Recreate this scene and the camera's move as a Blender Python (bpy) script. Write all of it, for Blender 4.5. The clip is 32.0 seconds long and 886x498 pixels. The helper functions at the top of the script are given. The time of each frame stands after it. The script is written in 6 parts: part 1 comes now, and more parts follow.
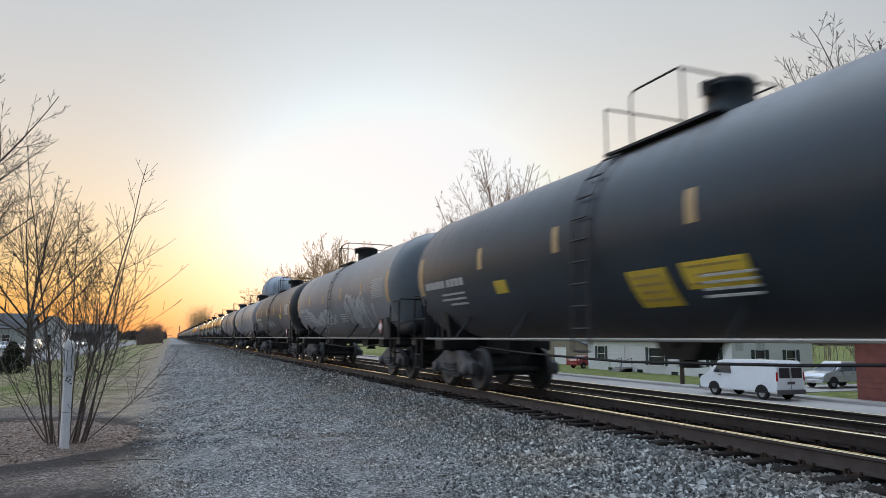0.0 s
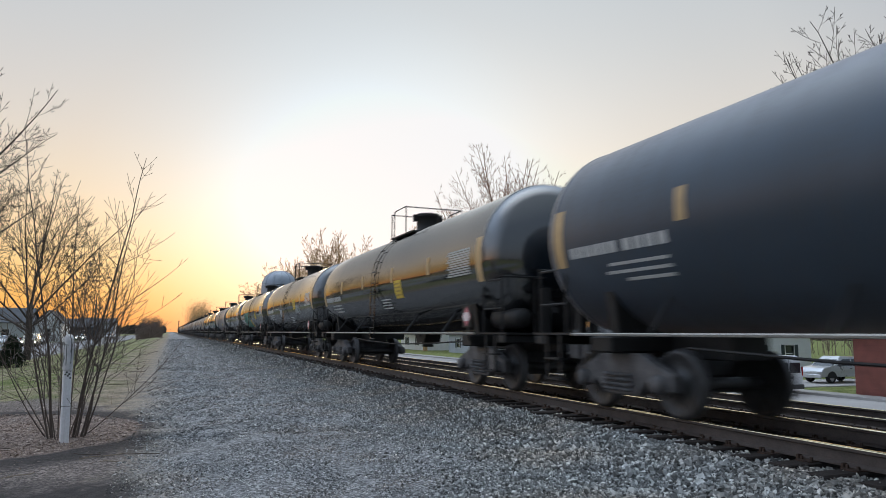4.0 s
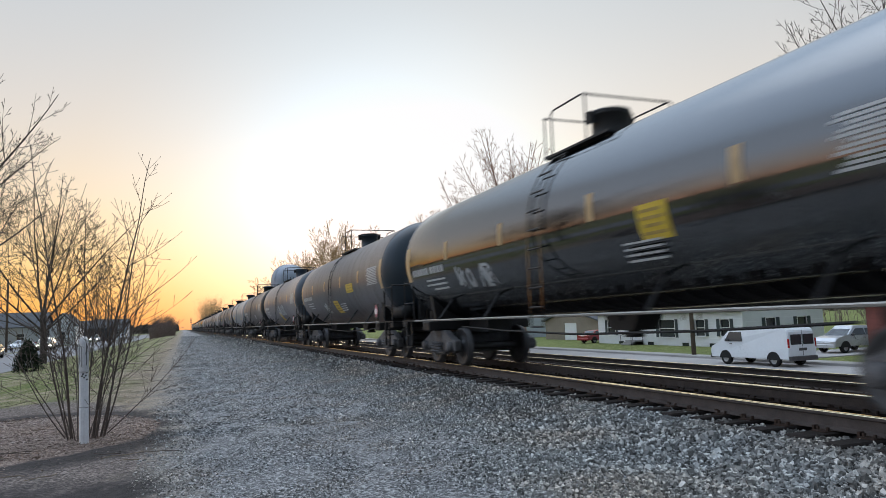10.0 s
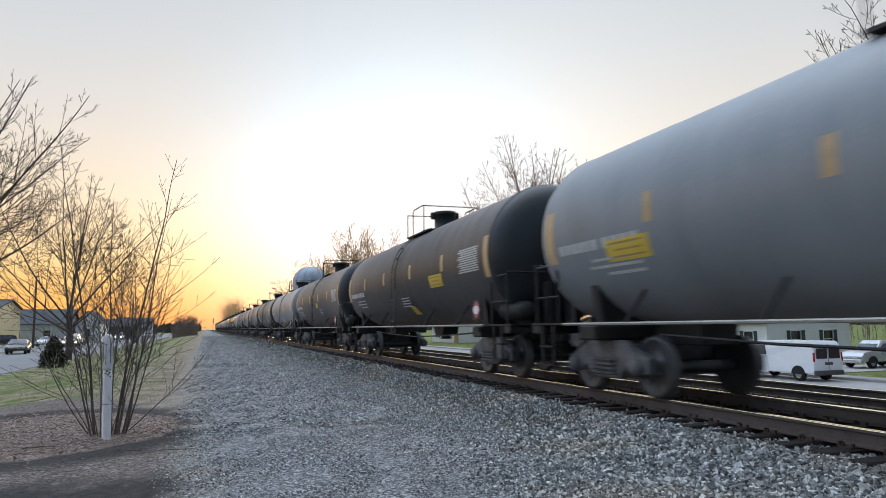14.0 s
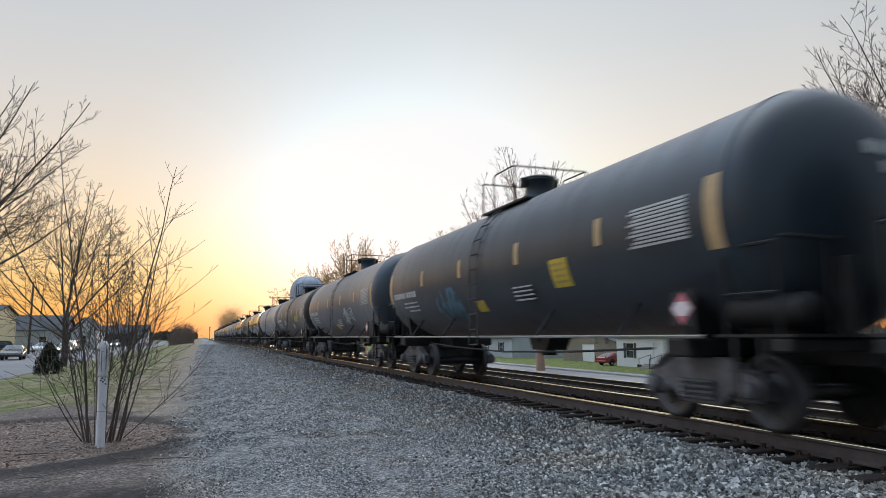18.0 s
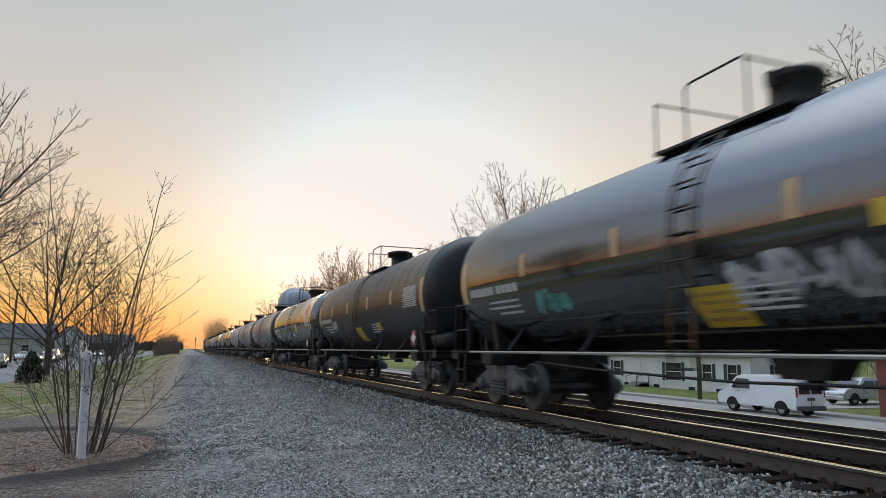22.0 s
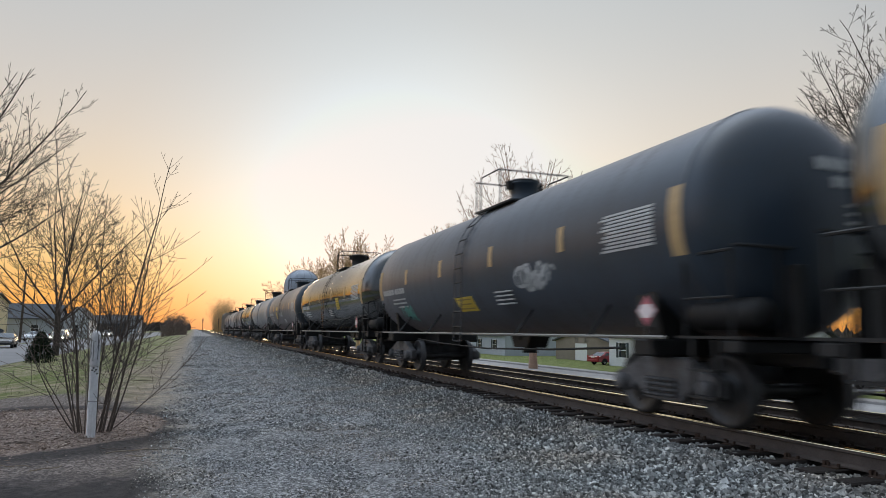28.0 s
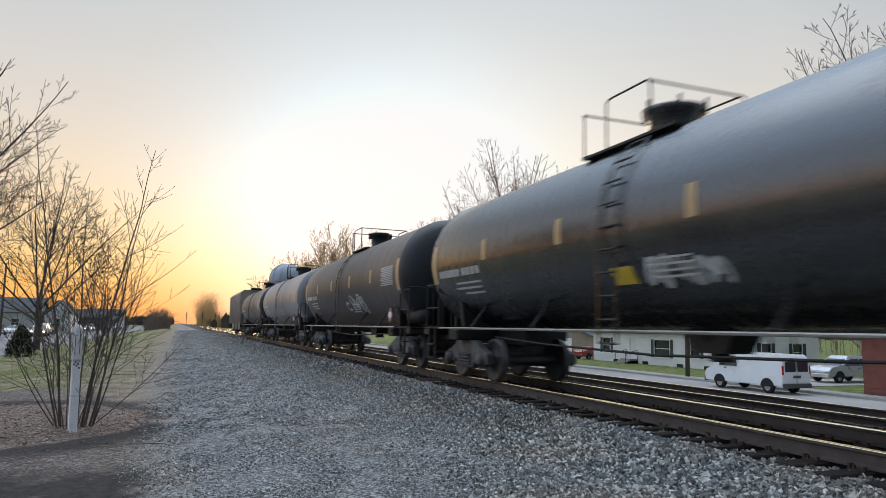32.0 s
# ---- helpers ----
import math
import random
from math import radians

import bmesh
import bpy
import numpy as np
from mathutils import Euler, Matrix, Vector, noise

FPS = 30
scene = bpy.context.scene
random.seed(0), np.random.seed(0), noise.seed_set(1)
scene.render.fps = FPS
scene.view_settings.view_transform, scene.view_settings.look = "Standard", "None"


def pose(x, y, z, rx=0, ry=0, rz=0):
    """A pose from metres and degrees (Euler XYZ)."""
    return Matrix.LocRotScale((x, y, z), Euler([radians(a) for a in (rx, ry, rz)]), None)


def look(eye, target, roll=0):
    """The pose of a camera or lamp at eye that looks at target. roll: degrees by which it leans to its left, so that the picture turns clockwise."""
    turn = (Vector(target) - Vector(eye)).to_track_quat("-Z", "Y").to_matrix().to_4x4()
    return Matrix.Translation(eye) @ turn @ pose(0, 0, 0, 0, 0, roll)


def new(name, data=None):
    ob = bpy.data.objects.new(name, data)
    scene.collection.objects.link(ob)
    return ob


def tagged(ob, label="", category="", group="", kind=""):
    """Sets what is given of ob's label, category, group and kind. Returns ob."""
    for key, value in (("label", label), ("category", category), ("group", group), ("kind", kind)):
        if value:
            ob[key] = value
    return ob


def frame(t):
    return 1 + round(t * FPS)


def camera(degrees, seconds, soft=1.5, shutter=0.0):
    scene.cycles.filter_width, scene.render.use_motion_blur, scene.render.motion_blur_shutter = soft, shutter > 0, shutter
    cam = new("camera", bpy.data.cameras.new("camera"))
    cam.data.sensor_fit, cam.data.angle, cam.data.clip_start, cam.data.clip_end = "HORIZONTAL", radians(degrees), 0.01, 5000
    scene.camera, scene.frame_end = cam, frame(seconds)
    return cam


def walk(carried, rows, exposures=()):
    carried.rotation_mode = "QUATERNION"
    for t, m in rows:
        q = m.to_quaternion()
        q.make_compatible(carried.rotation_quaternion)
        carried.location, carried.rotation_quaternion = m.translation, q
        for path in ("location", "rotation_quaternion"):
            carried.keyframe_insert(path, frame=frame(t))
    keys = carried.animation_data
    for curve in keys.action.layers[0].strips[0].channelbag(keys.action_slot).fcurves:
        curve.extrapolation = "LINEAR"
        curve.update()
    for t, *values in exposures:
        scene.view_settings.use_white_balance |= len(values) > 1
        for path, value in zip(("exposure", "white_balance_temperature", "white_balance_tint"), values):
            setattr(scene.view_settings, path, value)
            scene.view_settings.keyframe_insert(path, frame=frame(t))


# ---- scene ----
YAW_PITCH_ROLL = (
    (0.0, 21.55, 7.50, 0.35),
    (0.5, 21.59, 7.48, 0.47),
    (1.0, 21.59, 7.49, 0.52),
    (1.5, 21.55, 7.48, 0.50),
    (2.0, 21.54, 7.40, 0.41),
    (2.5, 21.53, 7.24, 0.34),
    (3.0, 21.58, 7.05, 0.40),
    (3.5, 21.69, 7.04, 0.44),
    (5.5, 20.97, 7.10, -0.00),
    (6.0, 20.80, 6.98, -0.24),
    (6.5, 20.59, 6.79, -0.66),
    (7.0, 20.55, 6.58, -1.26),
    (7.5, 20.54, 6.22, -1.84),
    (8.0, 20.64, 5.98, -2.11),
    (8.5, 20.55, 5.91, -2.20),
    (9.0, 20.67, 5.99, -2.08),
    (9.5, 20.84, 6.00, -2.02),
    (10.0, 20.97, 5.94, -2.06),
    (10.5, 21.09, 5.89, -2.09),
    (11.0, 20.99, 5.86, -2.04),
    (11.5, 20.72, 5.89, -1.84),
    (12.0, 20.29, 5.94, -1.56),
    (12.5, 19.71, 6.15, -1.17),
    (13.0, 19.41, 6.16, -0.87),
    (13.5, 19.23, 6.29, -0.71),
    (14.0, 19.20, 6.44, -0.79),
    (14.5, 19.27, 6.69, -1.04),
    (16.5, 19.08, 7.40, -1.33),
    (17.0, 19.18, 7.49, -0.99),
    (17.5, 19.31, 7.45, -0.53),
    (18.0, 19.36, 7.35, -0.09),
    (18.5, 19.46, 7.35, 0.21),
    (19.0, 19.63, 7.52, 0.43),
    (19.5, 19.87, 7.81, 0.56),
    (20.0, 20.14, 8.10, 0.67),
    (20.5, 20.42, 8.37, 0.69),
    (21.0, 20.44, 8.51, 0.74),
    (21.5, 20.41, 8.59, 0.78),
    (22.0, 20.26, 8.55, 0.77),
    (22.5, 20.00, 8.46, 0.80),
    (23.0, 19.71, 8.28, 0.76),
    (23.5, 19.45, 8.09, 0.71),
    (24.0, 19.32, 7.88, 0.63),
    (24.5, 19.35, 7.77, 0.56),
    (25.0, 19.52, 7.74, 0.54),
    (25.5, 19.62, 7.63, 0.48),
    (27.5, 19.80, 7.12, 0.88),
    (28.0, 19.78, 7.05, 1.02),
    (28.5, 19.80, 7.03, 1.10),
    (29.0, 19.95, 7.06, 1.13),
    (29.5, 20.10, 7.01, 1.07),
    (30.0, 20.33, 6.90, 1.04),
    (30.5, 20.64, 6.74, 1.00),
    (31.0, 20.81, 6.63, 1.05),
    (31.5, 20.97, 6.54, 1.07),
    (32.0, 21.00, 6.61, 1.09),
)
EYE = (0.0, 0.0, 1.56)
cam = camera(66.02, 32.0, soft=0.7, shutter=0.28)


def aim(yaw, pitch, roll):
    """Camera pose from its bearing to the right of the track, its tilt up and its lean."""
    return Matrix.Translation(EYE) @ (Euler((math.pi / 2 + radians(pitch), 0, -radians(yaw))).to_matrix().to_4x4() @ pose(0, 0, 0, 0, 0, roll))


walk(cam, [(t, aim(a, b, c)) for t, a, b, c in YAW_PITCH_ROLL],
     exposures=[(0.0, 0.0, 6400, 10), (6.0, -0.02, 6420, 10), (9.0, 0.05, 6400, 10), (11.0, 0.10, 6330, 10), (13.0, 0.17, 6280, 10), (17.0, 0.08, 6350, 10), (19.0, 0.0, 6420, 10), (21.0, -0.03, 6500, 10), (22.0, -0.14, 6620, 10), (23.0, -0.21, 6700, 10),
                (25.0, -0.20, 6700, 10), (28.0, -0.12, 6620, 10), (30.0, -0.03, 6540, 10), (32.0, 0.03, 6480, 10)])

# ---- light: a hazy sunset sky just right of the line, no direct sun ----
SUN_TURN, SUN_UP = 7.0, 2.0
sun_way = Vector((math.sin(radians(SUN_TURN)) * math.cos(radians(SUN_UP)), math.cos(radians(SUN_TURN)) * math.cos(radians(SUN_UP)), math.sin(radians(SUN_UP))))
world = bpy.data.worlds.new("sunset_sky")
scene.world = world
world.use_nodes = True
wn, wl = world.node_tree.nodes, world.node_tree.links
wn.clear()


def ramp(nodes, stops, fac=None, links=None):
    r = nodes.new("ShaderNodeValToRGB")
    e = r.color_ramp.elements
    while len(e) < len(stops):
        e.new(0.5)
    for el, (p, c) in zip(e, stops):
        el.position, el.color = p, (*c, 1) if len(c) == 3 else c
    if fac is not None:
        links.new(fac, r.inputs[0])
    return r


coord = wn.new("ShaderNodeTexCoord")
sky = wn.new("ShaderNodeTexSky")
sky.sky_type, sky.sun_disc = "NISHITA", False
sky.sun_elevation, sky.sun_rotation = radians(SUN_UP), radians(SUN_TURN)
sky.dust_density, sky.ozone_density = 2.0, 1.5
sep = wn.new("ShaderNodeSeparateXYZ")
wl.new(coord.outputs["Generated"], sep.inputs[0])
# height above the horizon -> hazy colour on the side of the sunset
veil = ramp(wn, [(0.0, (0.97, 0.29, 0.033)), (0.028, (1.0, 0.40, 0.085)), (0.07, (0.99, 0.56, 0.20)), (0.12, (0.94, 0.665, 0.38)),
                 (0.18, (0.83, 0.685, 0.505)), (0.27, (0.71, 0.645, 0.58)), (0.38, (0.59, 0.595, 0.595)), (0.50, (0.515, 0.555, 0.59)), (0.60, (0.54, 0.61, 0.67)), (1.0, (0.62, 0.74, 0.86))], sep.outputs["Z"], wl)
veil.color_ramp.interpolation = "B_SPLINE"
# the other side of the sky is plain blue-grey dusk
dusk = ramp(wn, [(0.0, (0.20, 0.22, 0.25)), (0.10, (0.25, 0.285, 0.34)), (0.30, (0.27, 0.33, 0.41)), (0.60, (0.28, 0.35, 0.45)), (1.0, (0.5, 0.6, 0.7))], sep.outputs["Z"], wl)


def toward(turn, up):
    """How near a direction of the sky lies to a bearing and a height, as a cosine."""
    d = wn.new("ShaderNodeVectorMath")
    d.operation = "DOT_PRODUCT"
    wl.new(coord.outputs["Generated"], d.inputs[0])
    d.inputs[1].default_value = (math.sin(radians(turn)) * math.cos(radians(up)), math.cos(radians(turn)) * math.cos(radians(up)), math.sin(radians(up)))
    return d.outputs["Value"]


def blend(kind, a, b, fac=1.0):
    m = wn.new("ShaderNodeMix")
    m.data_type, m.blend_type = "RGBA", kind
    for socket, v in (("A", a), ("B", b), ("Factor", fac)):
        if isinstance(v, (tuple, float)):
            m.inputs[socket].default_value = (*v, 1) if isinstance(v, tuple) else v
        else:
            wl.new(v, m.inputs[socket])
    return m.outputs["Result"]


# paler light low on the left
pale = ramp(wn, [(0.0, (0.95, 0.54, 0.36)), (0.10, (0.85, 0.72, 0.65)), (0.30, (0.74, 0.87, 1.07)), (0.60, (0.68, 0.84, 1.09)), (1.0, (0.6, 0.68, 0.78))], sep.outputs["Z"], wl)
left = ramp(wn, [(0.0, (0, 0, 0)), (0.25, (0, 0, 0)), (0.7, (1, 1, 1)), (1.0, (1, 1, 1))], toward(-45.0, 15.0), wl)
side = ramp(wn, [(0.0, (0, 0, 0)), (0.42, (0, 0, 0)), (0.80, (1, 1, 1)), (1.0, (1, 1, 1))], toward(14.0, 6.0), wl)
glow = ramp(wn, [(0.0, (0.0, 0.0, 0.0)), (0.82, (0.0, 0.0, 0.0)), (0.91, (0.03, 0.025, 0.012)), (0.955, (0.08, 0.077, 0.062)), (0.985, (0.19, 0.20, 0.185)), (1.0, (0.34, 0.365, 0.37))], toward(22.0, 8.5), wl)
low_glow = ramp(wn, [(0.0, (0.0, 0.0, 0.0)), (0.935, (0.0, 0.0, 0.0)), (0.968, (0.01, 0.06, 0.10)), (0.987, (0.03, 0.17, 0.29)), (1.0, (0.05, 0.30, 0.54))], toward(13.0, 7.5), wl)
for r in (glow, low_glow):
    r.color_ramp.interpolation = "B_SPLINE"
hazy_glow = blend("DARKEN", blend("ADD", blend("ADD", veil.outputs[0], glow.outputs[0]), low_glow.outputs[0]), (0.90, 0.895, 0.895))
lit = blend("MIX", blend("MIX", dusk.outputs[0], pale.outputs[0], left.outputs[0]), hazy_glow, side.outputs[0])
# brighter overhead, more so on the side of the sunset
over_head = ramp(wn, [(0.0, (0, 0, 0)), (0.47, (0, 0, 0)), (0.57, (0.20, 0.28, 0.40)), (0.75, (0.50, 0.66, 0.92)), (0.88, (1.9, 2.15, 2.5)), (1.0, (3.6, 3.9, 4.25))], sep.outputs["Z"], wl)
ahead = ramp(wn, [(0.0, (0, 0, 0)), (0.42, (0.0, 0.0, 0.0)), (0.5, (0.27, 0.27, 0.27)), (0.6, (0.6, 0.6, 0.6)), (0.75, (1, 1, 1)), (1.0, (1, 1, 1))], None)
half_way = wn.new("ShaderNodeMath")
half_way.operation = "MULTIPLY_ADD"
half_way.inputs[1].default_value, half_way.inputs[2].default_value = 0.5, 0.5
wl.new(sep.outputs["Y"], half_way.inputs[0])
wl.new(half_way.outputs[0], ahead.inputs[0])
sky_colour = blend("ADD", lit, blend("MULTIPLY", over_head.outputs[0], ahead.outputs[0]))
hazy = wn.new("ShaderNodeBackground")
wl.new(sky_colour, hazy.inputs[0])
hazy.inputs[1].default_value = 1.0
clear = wn.new("ShaderNodeBackground")
wl.new(sky.outputs[0], clear.inputs[0])
clear.inputs[1].default_value = 0.02
both = wn.new("ShaderNodeAddShader")
wl.new(hazy.outputs[0], both.inputs[0])
wl.new(clear.outputs[0], both.inputs[1])
wout = wn.new("ShaderNodeOutputWorld")
wl.new(both.outputs[0], wout.inputs[0])

sun = new("sun", bpy.data.lights.new("sun", "SUN"))
sun.data.energy, sun.data.angle, sun.data.color = 0.6, radians(14), (1.0, 0.72, 0.42)
sun.matrix_basis = look((0, 0, 0), -sun_way)


# ---- materials ----
def surface(name, color, rough=0.8, metal=0.0, vary=0.25, scale=3.0, fine=40.0, bump=0.0, bump_scale=60.0, dark=None, coat=0.0, spec=0.5, streak=None):
    """A node material: base colour broken up at two scales, with optional relief."""
    m = bpy.data.materials.new(name)
    m.use_nodes = True
    n, l = m.node_tree.nodes, m.node_tree.links
    b = n["Principled BSDF"]
    b.inputs["Metallic"].default_value = metal
    b.inputs["Coat Weight"].default_value = coat
    b.inputs["Coat Roughness"].default_value = 0.12
    b.inputs["Specular IOR Level"].default_value = spec
    tc = n.new("ShaderNodeTexCoord")
    src = tc.outputs["Object"]
    if streak:
        mp = n.new("ShaderNodeMapping")
        mp.inputs["Scale"].default_value = streak
        l.new(src, mp.inputs[0])
        src = mp.outputs[0]
    big, small = n.new("ShaderNodeTexNoise"), n.new("ShaderNodeTexNoise")
    big.inputs["Scale"].default_value, big.inputs["Detail"].default_value = scale, 4
    small.inputs["Scale"].default_value, small.inputs["Detail"].default_value = fine, 3
    l.new(src, big.inputs[0])
    l.new(tc.outputs["Object"], small.inputs[0])
    info = n.new("ShaderNodeObjectInfo")
    mix = n.new("ShaderNodeMix")
    mix.data_type, mix.blend_type = "FLOAT", "MIX"
    mix.inputs[0].default_value = 0.45
    l.new(big.outputs["Fac"], mix.inputs["A"])
    l.new(small.outputs["Fac"], mix.inputs["B"])
    lo = dark or tuple(c * (1 - vary) for c in color)
    hi = tuple(min(1, c * (1 + vary)) for c in color)
    r = ramp(n, [(0.3, lo), (0.5, color), (0.7, hi)], mix.outputs["Result"], l)
    hsv = n.new("ShaderNodeHueSaturation")
    va = n.new("ShaderNodeMath")
    va.operation = "MULTIPLY_ADD"
    va.inputs[1].default_value, va.inputs[2].default_value = 0.2, 0.9
    l.new(info.outputs["Random"], va.inputs[0])
    l.new(va.outputs[0], hsv.inputs["Value"])
    l.new(r.outputs[0], hsv.inputs["Color"])
    l.new(hsv.outputs[0], b.inputs["Base Color"])
    rr = n.new("ShaderNodeMath")
    rr.operation = "MULTIPLY_ADD"
    rr.inputs[1].default_value, rr.inputs[2].default_value = 0.25, max(0.02, rough - 0.12)
    l.new(mix.outputs["Result"], rr.inputs[0])
    l.new(rr.outputs[0], b.inputs["Roughness"])
    if bump:
        bn = n.new("ShaderNodeTexNoise")
        bn.inputs["Scale"].default_value, bn.inputs["Detail"].default_value = bump_scale, 4
        l.new(tc.outputs["Object"], bn.inputs[0])
        bp = n.new("ShaderNodeBump")
        bp.inputs["Strength"].default_value, bp.inputs["Distance"].default_value = 1.0, bump
        l.new(bn.outputs["Fac"], bp.inputs["Height"])
        l.new(bp.outputs[0], b.inputs["Normal"])
    return m


def glowing(name, color, strength):
    m = bpy.data.materials.new(name)
    m.use_nodes = True
    b = m.node_tree.nodes["Principled BSDF"]
    b.inputs["Base Color"].default_value = (*color, 1)
    b.inputs["Emission Color"].default_value = (*color, 1)
    b.inputs["Emission Strength"].default_value = strength
    return m


def islands(name, lo, mid, hi, rough=0.9, fine=30.0, bump=0.002):
    """Loose pieces, each of its own shade."""
    m = bpy.data.materials.new(name)
    m.use_nodes = True
    n, l = m.node_tree.nodes, m.node_tree.links
    b = n["Principled BSDF"]
    b.inputs["Roughness"].default_value = rough
    g = n.new("ShaderNodeNewGeometry")
    r = ramp(n, [(0.0, lo), (0.66, mid), (1.0, hi)], g.outputs["Random Per Island"], l)
    tc = n.new("ShaderNodeTexCoord")
    ns = n.new("ShaderNodeTexNoise")
    ns.inputs["Scale"].default_value = fine
    l.new(tc.outputs["Object"], ns.inputs[0])
    mx = n.new("ShaderNodeMix")
    mx.data_type, mx.blend_type = "RGBA", "MULTIPLY"
    mx.inputs["Factor"].default_value = 0.5
    l.new(r.outputs[0], mx.inputs["A"])
    l.new(ns.outputs["Color"], mx.inputs["B"])
    l.new(r.outputs[0], mx.inputs["A"])
    gr = ramp(n, [(0.3, (0.5, 0.5, 0.5)), (0.7, (1, 1, 1))], ns.outputs["Fac"], l)
    l.new(gr.outputs[0], mx.inputs["B"])
    geo_n = n.new("ShaderNodeTexNoise")
    geo_n.inputs["Scale"].default_value, geo_n.inputs["Detail"].default_value = 0.7, 3
    l.new(g.outputs["Position"], geo_n.inputs[0])
    tint = ramp(n, [(0.36, (1.08, 1.0, 0.93)), (0.5, (1.0, 1, 1.0)), (0.64, (0.96, 1.0, 1.04))], geo_n.outputs["Fac"], l)
    tm = n.new("ShaderNodeMix")
    tm.data_type, tm.blend_type = "RGBA", "MULTIPLY"
    tm.inputs["Factor"].default_value = 1.0
    l.new(mx.outputs["Result"], tm.inputs["A"])
    l.new(tint.outputs[0], tm.inputs["B"])
    l.new(tm.outputs["Result"], b.inputs["Base Color"])
    return m


M = {}
M["steel_dark"] = surface("weathered_dark_steel", (0.022, 0.021, 0.021), 0.62, 0.2, 0.5, 4, 50, 0.002, 40)
M["truck_steel"] = surface("rusty_truck_steel", (0.128, 0.125, 0.128), 0.65, 0.2, 0.5, 6, 60, 0.004, 50)
M["wheel_steel"] = surface("wheel_steel", (0.075, 0.074, 0.076), 0.5, 0.4, 0.4, 6, 60)
M["handrail"] = surface("pale_worn_handrail", (0.38, 0.36, 0.33), 0.4, 0.6, 0.25, 5, 60)
M["yellow"] = surface("yellow_reflective_strip", (0.50, 0.34, 0.17), 0.45, 0.0, 0.2, 5, 40)
M["yellow_sign"] = surface("bright_yellow_decal", (0.66, 0.47, 0.05), 0.45, 0.0, 0.15, 5, 40)
M["sign_ink"] = surface("brown_sign_ink", (0.42, 0.29, 0.08), 0.6, 0.0, 0.3, 9, 60)
M["white_paint"] = surface("white_stencil_paint", (0.5, 0.5, 0.49), 0.6, 0.0, 0.25, 9, 60)
M["placard_white"] = surface("placard_white", (0.8, 0.70, 0.70), 0.4, 0.0, 0.08, 5, 40)
M["placard_red"] = surface("placard_red", (0.55, 0.16, 0.20), 0.4, 0.0, 0.1, 5, 40)
M["rust"] = surface("rail_rust", (0.092, 0.074, 0.066), 0.8, 0.1, 0.35, 5, 70, 0.002, 90)
# polished steel, tinted gold so the low sky's glint is in the colour
M["railhead"] = surface("polished_rail_head_glint_tint", (1.0, 0.88, 0.58), 0.06, 1.0, 0.1, 3, 60)
M["tie"] = surface("old_creosoted_wood", (0.028, 0.0208, 0.0176), 0.9, 0.0, 0.5, 6, 60, 0.006, 30, streak=(12, 1, 4))
M["plate"] = surface("rusty_tie_plate", (0.06, 0.038, 0.028), 0.85, 0.3, 0.3, 9, 60)
M["bark"] = surface("grey_brown_bark", (0.075, 0.060, 0.048), 0.95, 0.0, 0.4, 8, 50, 0.006, 60)
M["twig"] = surface("brown_twig_bark", (0.125, 0.097, 0.08), 0.9, 0.0, 0.3, 8, 50)
M["twig_dark"] = surface("dark_tree_twig", (0.055, 0.043, 0.035), 0.9, 0.0, 0.3, 8, 50)
M["twig_dry"] = surface("dry_pale_stick", (0.27, 0.21, 0.15), 0.9, 0.0, 0.3, 8, 50)
# gold colour stands in for evening glare through far twigs
M["twig_gold"] = surface("gold_glare_twig", (0.55, 0.36, 0.18), 0.9, 0.0, 0.25, 8, 50)
M["twig_pale"] = surface("reddish_budding_twig", (0.38, 0.24, 0.17), 0.9, 0.0, 0.25, 8, 50)
M["stone"] = islands("crushed_grey_ballast", (0.09, 0.089, 0.084), (0.39, 0.387, 0.368), (0.88, 0.86, 0.81))
M["pebble"] = islands("grey_road_gravel", (0.11, 0.108, 0.104), (0.31, 0.305, 0.295), (0.78, 0.765, 0.74))
M["chip"] = islands("dry_wood_mulch_chips", (0.105, 0.074, 0.06), (0.31, 0.232, 0.19), (0.66, 0.55, 0.47))
M["blade"] = islands("spring_grass_blades", (0.062, 0.083, 0.024), (0.13, 0.165, 0.05), (0.30, 0.29, 0.125))
M["straw"] = islands("dead_straw_grass", (0.17, 0.13, 0.08), (0.37, 0.29, 0.19), (0.60, 0.50, 0.35))
M["evergreen"] = islands("dark_evergreen_needles", (0.010, 0.018, 0.008), (0.022, 0.036, 0.014), (0.05, 0.065, 0.025))
M["forsythia"] = islands("yellow_spring_blossom", (0.45, 0.30, 0.02), (0.7, 0.5, 0.04), (0.8, 0.65, 0.1))
M["asphalt"] = surface("worn_grey_asphalt", (0.202, 0.202, 0.209), 0.85, 0.0, 0.2, 0.4, 30, 0.003, 60)
M["concrete"] = surface("pale_concrete", (0.33, 0.315, 0.305), 0.85, 0.0, 0.3, 0.25, 30, 0.002, 40)
M["clapboard"] = surface("white_clapboard", (0.82, 0.83, 0.84), 0.6, 0.0, 0.08, 1, 20)
M["grey_siding"] = surface("blue_grey_siding", (0.52, 0.55, 0.60), 0.7, 0.0, 0.1, 1, 20)
M["cream_siding"] = surface("cream_siding", (0.80, 0.66, 0.42), 0.7, 0.0, 0.1, 1, 20)
M["shingle"] = surface("dark_grey_shingle", (0.09, 0.095, 0.105), 0.9, 0.0, 0.3, 2, 25, 0.006, 25)
M["tan_siding"] = surface("dull_tan_siding", (0.27, 0.225, 0.175), 0.75, 0.0, 0.15, 1, 20)
M["red_brick"] = surface("red_brick", (0.22, 0.075, 0.06), 0.85, 0.0, 0.25, 2, 25, 0.004, 30)
